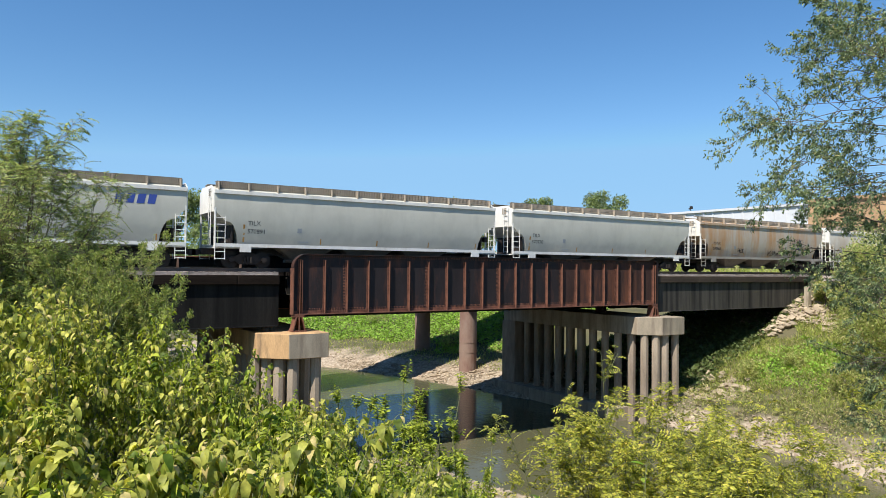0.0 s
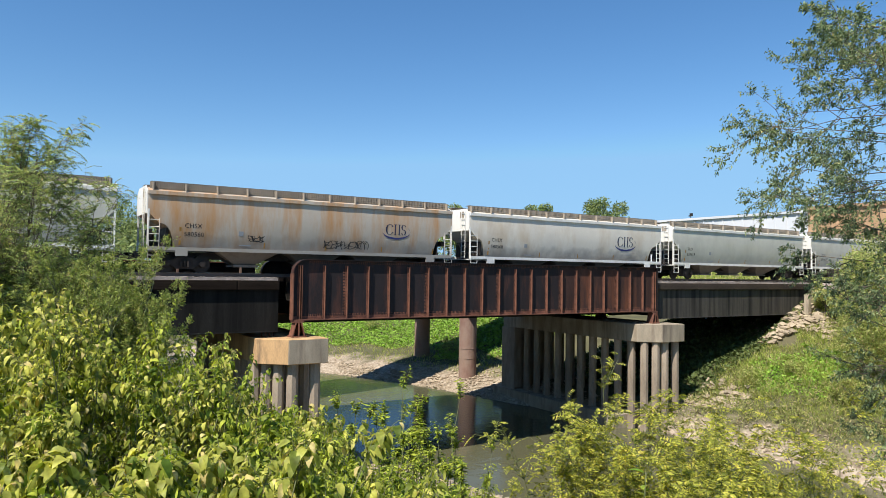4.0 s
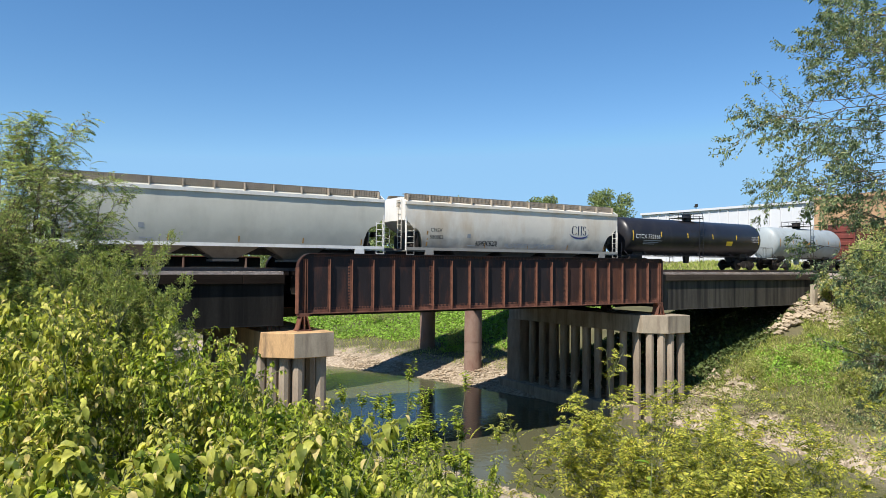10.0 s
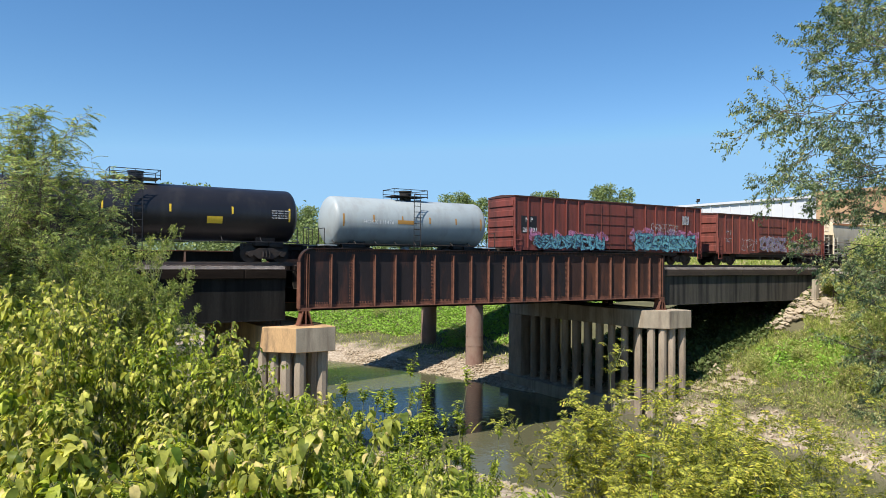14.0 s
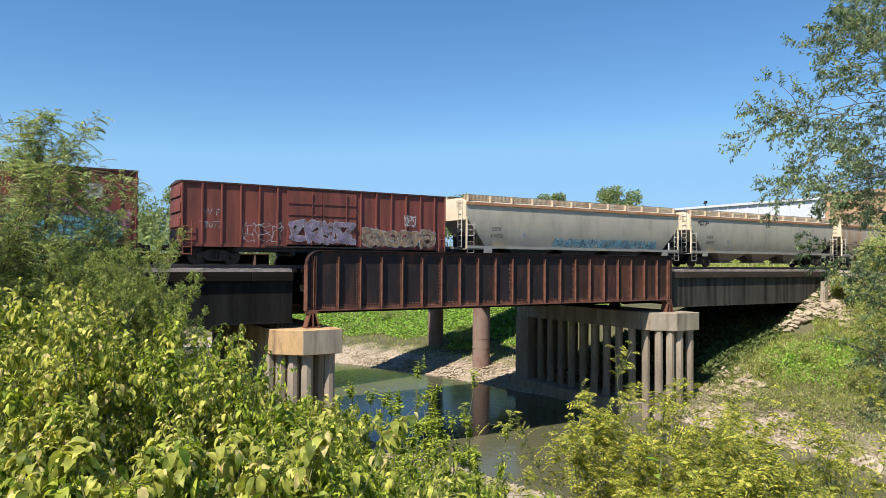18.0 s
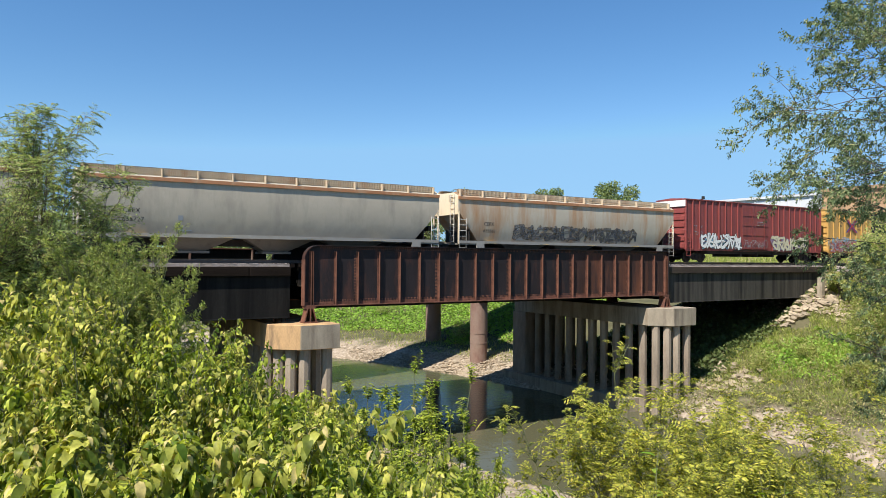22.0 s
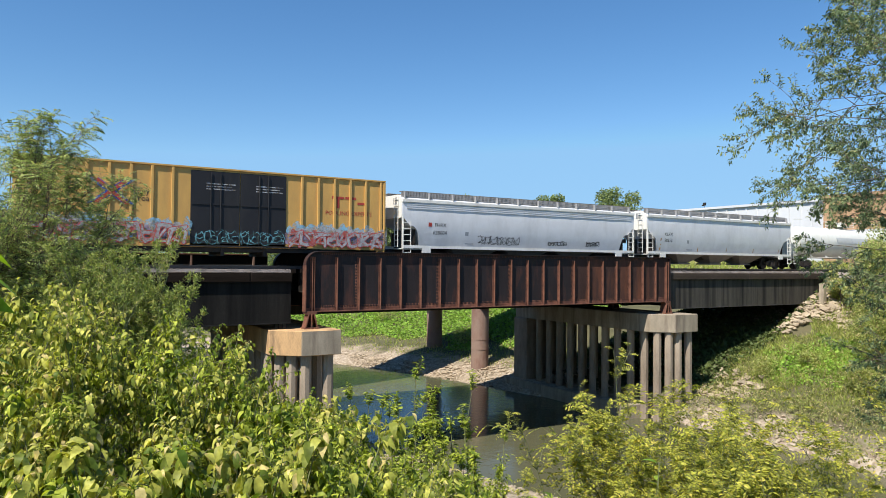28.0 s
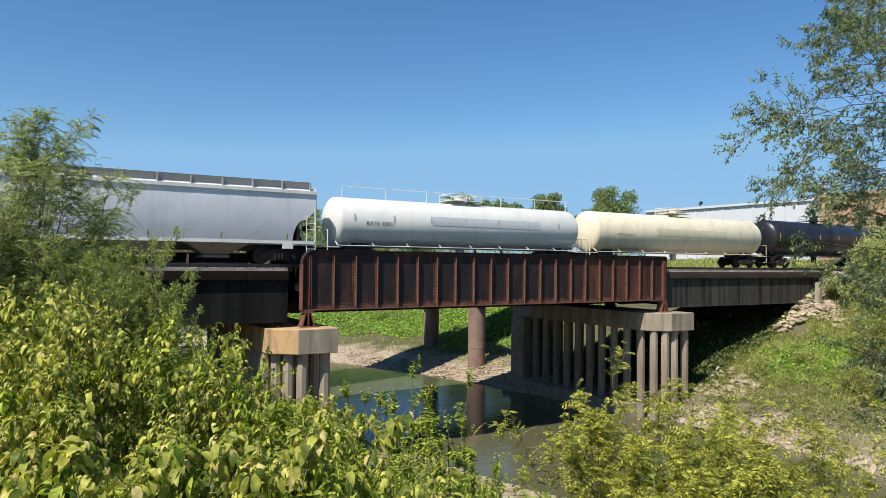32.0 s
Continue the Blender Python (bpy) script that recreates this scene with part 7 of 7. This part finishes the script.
    o = new("undergrowth", leaf_mesh("undergrowth", np.stack([x, y, z + rng.uniform(0, 0.45, n)], 1), rng.normal(0, 1, (n, 3)), rng.normal(0, 0.6, (n, 3)) + np.array([0, 0, 1.0]), L, L * 0.5, LEAF_SHRUB, FLAT, 0.25, 0.2))
    tagged(o, "low green undergrowth on the near bank", "undergrowth", kind="stuff")


def stones(name, label, rng, P, size, material):
    """Angular stones, joined."""
    n = len(P)
    base = np.array([(1, 0, 0), (-1, 0, 0), (0, 1, 0), (0, -1, 0), (0, 0, 1), (0, 0, -1), (0.7, 0.7, 0.5), (-0.7, 0.6, 0.5), (0.6, -0.7, 0.5), (-0.7, -0.7, 0.5)])
    tri = [(4, 6, 7), (4, 7, 9), (4, 9, 8), (4, 8, 6), (0, 2, 6), (2, 7, 6), (2, 1, 7), (1, 9, 7), (1, 3, 9), (3, 8, 9), (3, 0, 8), (0, 6, 8), (5, 2, 0), (5, 1, 2), (5, 3, 1), (5, 0, 3)]
    k = len(base)
    V = base[None] * rng.uniform(0.65, 1.3, (n, k, 1)) * (size[:, None, None] * rng.uniform(0.6, 1.2, (n, 1, 3)) * np.array([1, 1, 0.7]))
    a = rng.uniform(0, 6.28, n)
    c, s = np.cos(a)[:, None], np.sin(a)[:, None]
    V = np.stack([V[:, :, 0] * c - V[:, :, 1] * s, V[:, :, 0] * s + V[:, :, 1] * c, V[:, :, 2]], 2) + P[:, None, :]
    F = (np.array(tri)[None] + (np.arange(n) * k)[:, None, None]).reshape(-1, 3)
    o = new(name, sheet(name, V.reshape(-1, 3).tolist(), F.tolist(), material, False))
    return tagged(o, label, "stones", kind="stuff")


def build_stones():
    rng = np.random.default_rng(37)
    def shore(n, y0, y1, side, lo, hi):
        y = rng.uniform(y0, y1, n)
        l, r = shores(y)
        d = lo + (hi - lo) * rng.uniform(0, 1, n) ** 1.3
        x = l - d if side < 0 else r + d
        return np.stack([x, y, ground_z(x, y)], 1)
    stones("shore_stones", "pale stones and gravel on the far river bar", rng, shore(5000, 8, 46, 1, -0.4, 8), rng.uniform(0.05, 0.2, 5000), M_STONE)
    stones("shore_stones", "pale stones along the foot of the far bank", rng, shore(1300, -26, 8, 1, -0.3, 3.0), rng.uniform(0.04, 0.14, 1300), M_STONE)
    stones("shore_stones", "pale rubble along the near shore", rng, shore(1800, -16, 4, -1, -0.5, 2.6), rng.uniform(0.06, 0.22, 1800), M_STONE)
    for x0, x1 in ((-9, 12.4), (42.2, 63)):
        n = 1100
        P = np.stack([rng.uniform(x0, x1, n), rng.choice([-2.3, -2.36, -2.42], n) + rng.normal(0, 0.04, n), np.full(n, -0.2)], 1)
        P[:, 2] = np.where(P[:, 1] < -2.36, -0.345, -0.2)
        stones("gravel", "pale gravel spilt along the edge of the deck", rng, P, rng.uniform(0.015, 0.05, n), M_BALLAST)
    x, y, z = scatter(rng, 900, 58, 63.5, -7, 2, lambda x, y, z: z < -1)
    stones("riprap", "broken pale rocks below the abutment", rng, np.stack([x, y, z], 1), rng.uniform(0.12, 0.42, len(x)), M_STONE)
    x, y, z = scatter(rng, 240, 55, 62, -6.0, -2.4, lambda x, y, z: np.abs(y + 2.6 + 0.24 * (x - 55)) < 1.3)
    stones("riprap", "large pale rocks tumbled beside the bridge end", rng, np.stack([x, y, z + 0.22], 1), rng.uniform(0.15, 0.5, len(x)), M_STONE)
    x, y, z = scatter(rng, 130, 44.5, 48.5, -7, -2.5, lambda x, y, z: z < -1)
    stones("riprap", "broken pale rocks beside the pier", rng, np.stack([x, y, z], 1), rng.uniform(0.12, 0.5, len(x)), M_STONE)


def build_near_stem():
    """A tall leafy stem close at hand, which the wind blows to and fro."""
    rng = np.random.default_rng(43)
    x, y = at_bearing(-4.6, 1.75)
    g = float(ground_z(x, y))
    segs, tips = [], []
    p = np.array([x, y, g])
    for k in range(12):
        q = np.array([x + rng.normal(0, 0.008), y + rng.normal(0, 0.008), g + (0.3 - g) * (k + 1) / 12])
        segs.append((p, q, 0.008 - 0.0004 * k, 0.0076 - 0.0004 * k))
        if k > 2:
            tips.append((p, q, unit(q - p)))
        p = q
    P, Dv, N, L, W = leaves_on(rng, tips, 15, 0.1, 0.5, 0.5, 0.44, 0.002)
    return plant("near_weed", "tall bright green weed with long drooping leaves", "weed", segs, (P, Dv, N, L, W), LEAF_NEAR, BROAD, STEM, "", 0.7, 6)


def build_bright_shoots():
    """Thin shoots with a few large bright leaves before the locust bush."""
    rng = np.random.default_rng(53)
    for deg, r, rise in ((47.2, 6.4, -0.255), (48.0, 6.5, -0.275), (55.4, 6.6, -0.262), (58.3, 6.8, -0.265), (59.2, 6.7, -0.28), (62.2, 6.9, -0.268)):
        x, y = at_bearing(deg, r)
        g = float(ground_z(x, y))
        segs, tips = [], []
        grow(rng, segs, tips, (x, y, g), rng.normal(0, 0.06, 3) + np.array([0, 0, 1.0]), EYE_Z + r * rise - g, 0.006, 0, steps=6, wander=0.06)
        lv = leaves_on(rng, tips[3:], 2, 0.11, 0.4, 0.1, 0.5)
        plant("sprout", "thin sprout with a few large bright leaves", "weed", segs, lv, LEAF_NEAR, BROAD, STEM, "bright sprouts on the near bank", 0.4, 4)


NEAR_STEM = build_near_stem()
build_bright_shoots()
build_left_trees()
build_right_tree()
build_locust()
build_shoots()
build_weeds()
build_broad_weeds()
build_far_plants()
build_ground_cover()
build_stones()


# ---- what moves: the train rolls from right to left, its wheels turn ----
def run(t):
    """Metres that the train has gone at t seconds."""
    return ((8.563e-06 * t - 2.6596e-04) * t + 6.0439e-03) * t * t + 10.655 * t - 0.05


def sway(plant_thing, axis_way, rows):
    base = Matrix.Translation(plant_thing.matrix_world.translation)
    walk(plant_thing, [(t, base @ Matrix.Rotation(radians(a), 4, axis_way)) for t, a in rows])


def motions():
    times = [0, 2, 4, 6, 8, 10, 12, 14, 16, 18, 20, 22, 24, 26, 28, 30, 32]
    for car, x in CARS:
        walk(car, [(t, pose(x - run(t), 0, 0)) for t in times])
    # the stem at hand leans into view in gusts
    gusts = [(0, 0), (3.5, 0), (4.5, 1.5), (5.5, 4.2), (5.8, 2.6), (6.1, 1.0), (6.4, 2.5), (6.7, 2.0), (7, 2.9), (7.3, 2.2), (7.6, 1.3), (8, 0.2), (12, 0), (17, 0), (19.5, 0.3), (20, 0.9), (20.5, 0.4), (21, 0.5), (22, 0.2),
             (23, 0.6), (24, 2.2), (24.5, 0.8), (25, 0.9), (25.5, 2.7), (26.5, 0.8), (27.5, 0.2), (28, 0.6), (29, 0), (32, 0)]
    lean_axis = Vector((0.533, 0.846, 0))
    sway(NEAR_STEM, lean_axis, [(t, 1.75 * a) for t, a in gusts])
    rnd = random.Random(8)
    for k, weed in enumerate(SWAYING):
        if (weed.location - Vector((0, -D_TRACK, weed.location.z))).length < 6.5:
            ph, sp = rnd.uniform(0, 6.28), rnd.uniform(0.9, 1.5)
            sway(weed, lean_axis, [(t / 2, 0.9 * math.sin(sp * t / 2 * 2.2 + ph) + 0.5 * math.sin(sp * t / 2 * 4.1 + 2 * ph)) for t in range(65)])
    lead = {}
    for wheel, dx in TRUCKS:
        if dx not in lead:
            walk(wheel, [(k / FPS, pose(dx, 0, WHEEL_R, 0, -math.degrees(run(k / FPS) / WHEEL_R), 0)) for k in range(32 * FPS + 1)])
            lead[dx] = wheel
        else:
            first = lead[dx].animation_data
            wheel.rotation_mode = "QUATERNION"
            keys = wheel.animation_data_create()
            keys.action = first.action
            keys.action_slot = first.action_slot


motions()
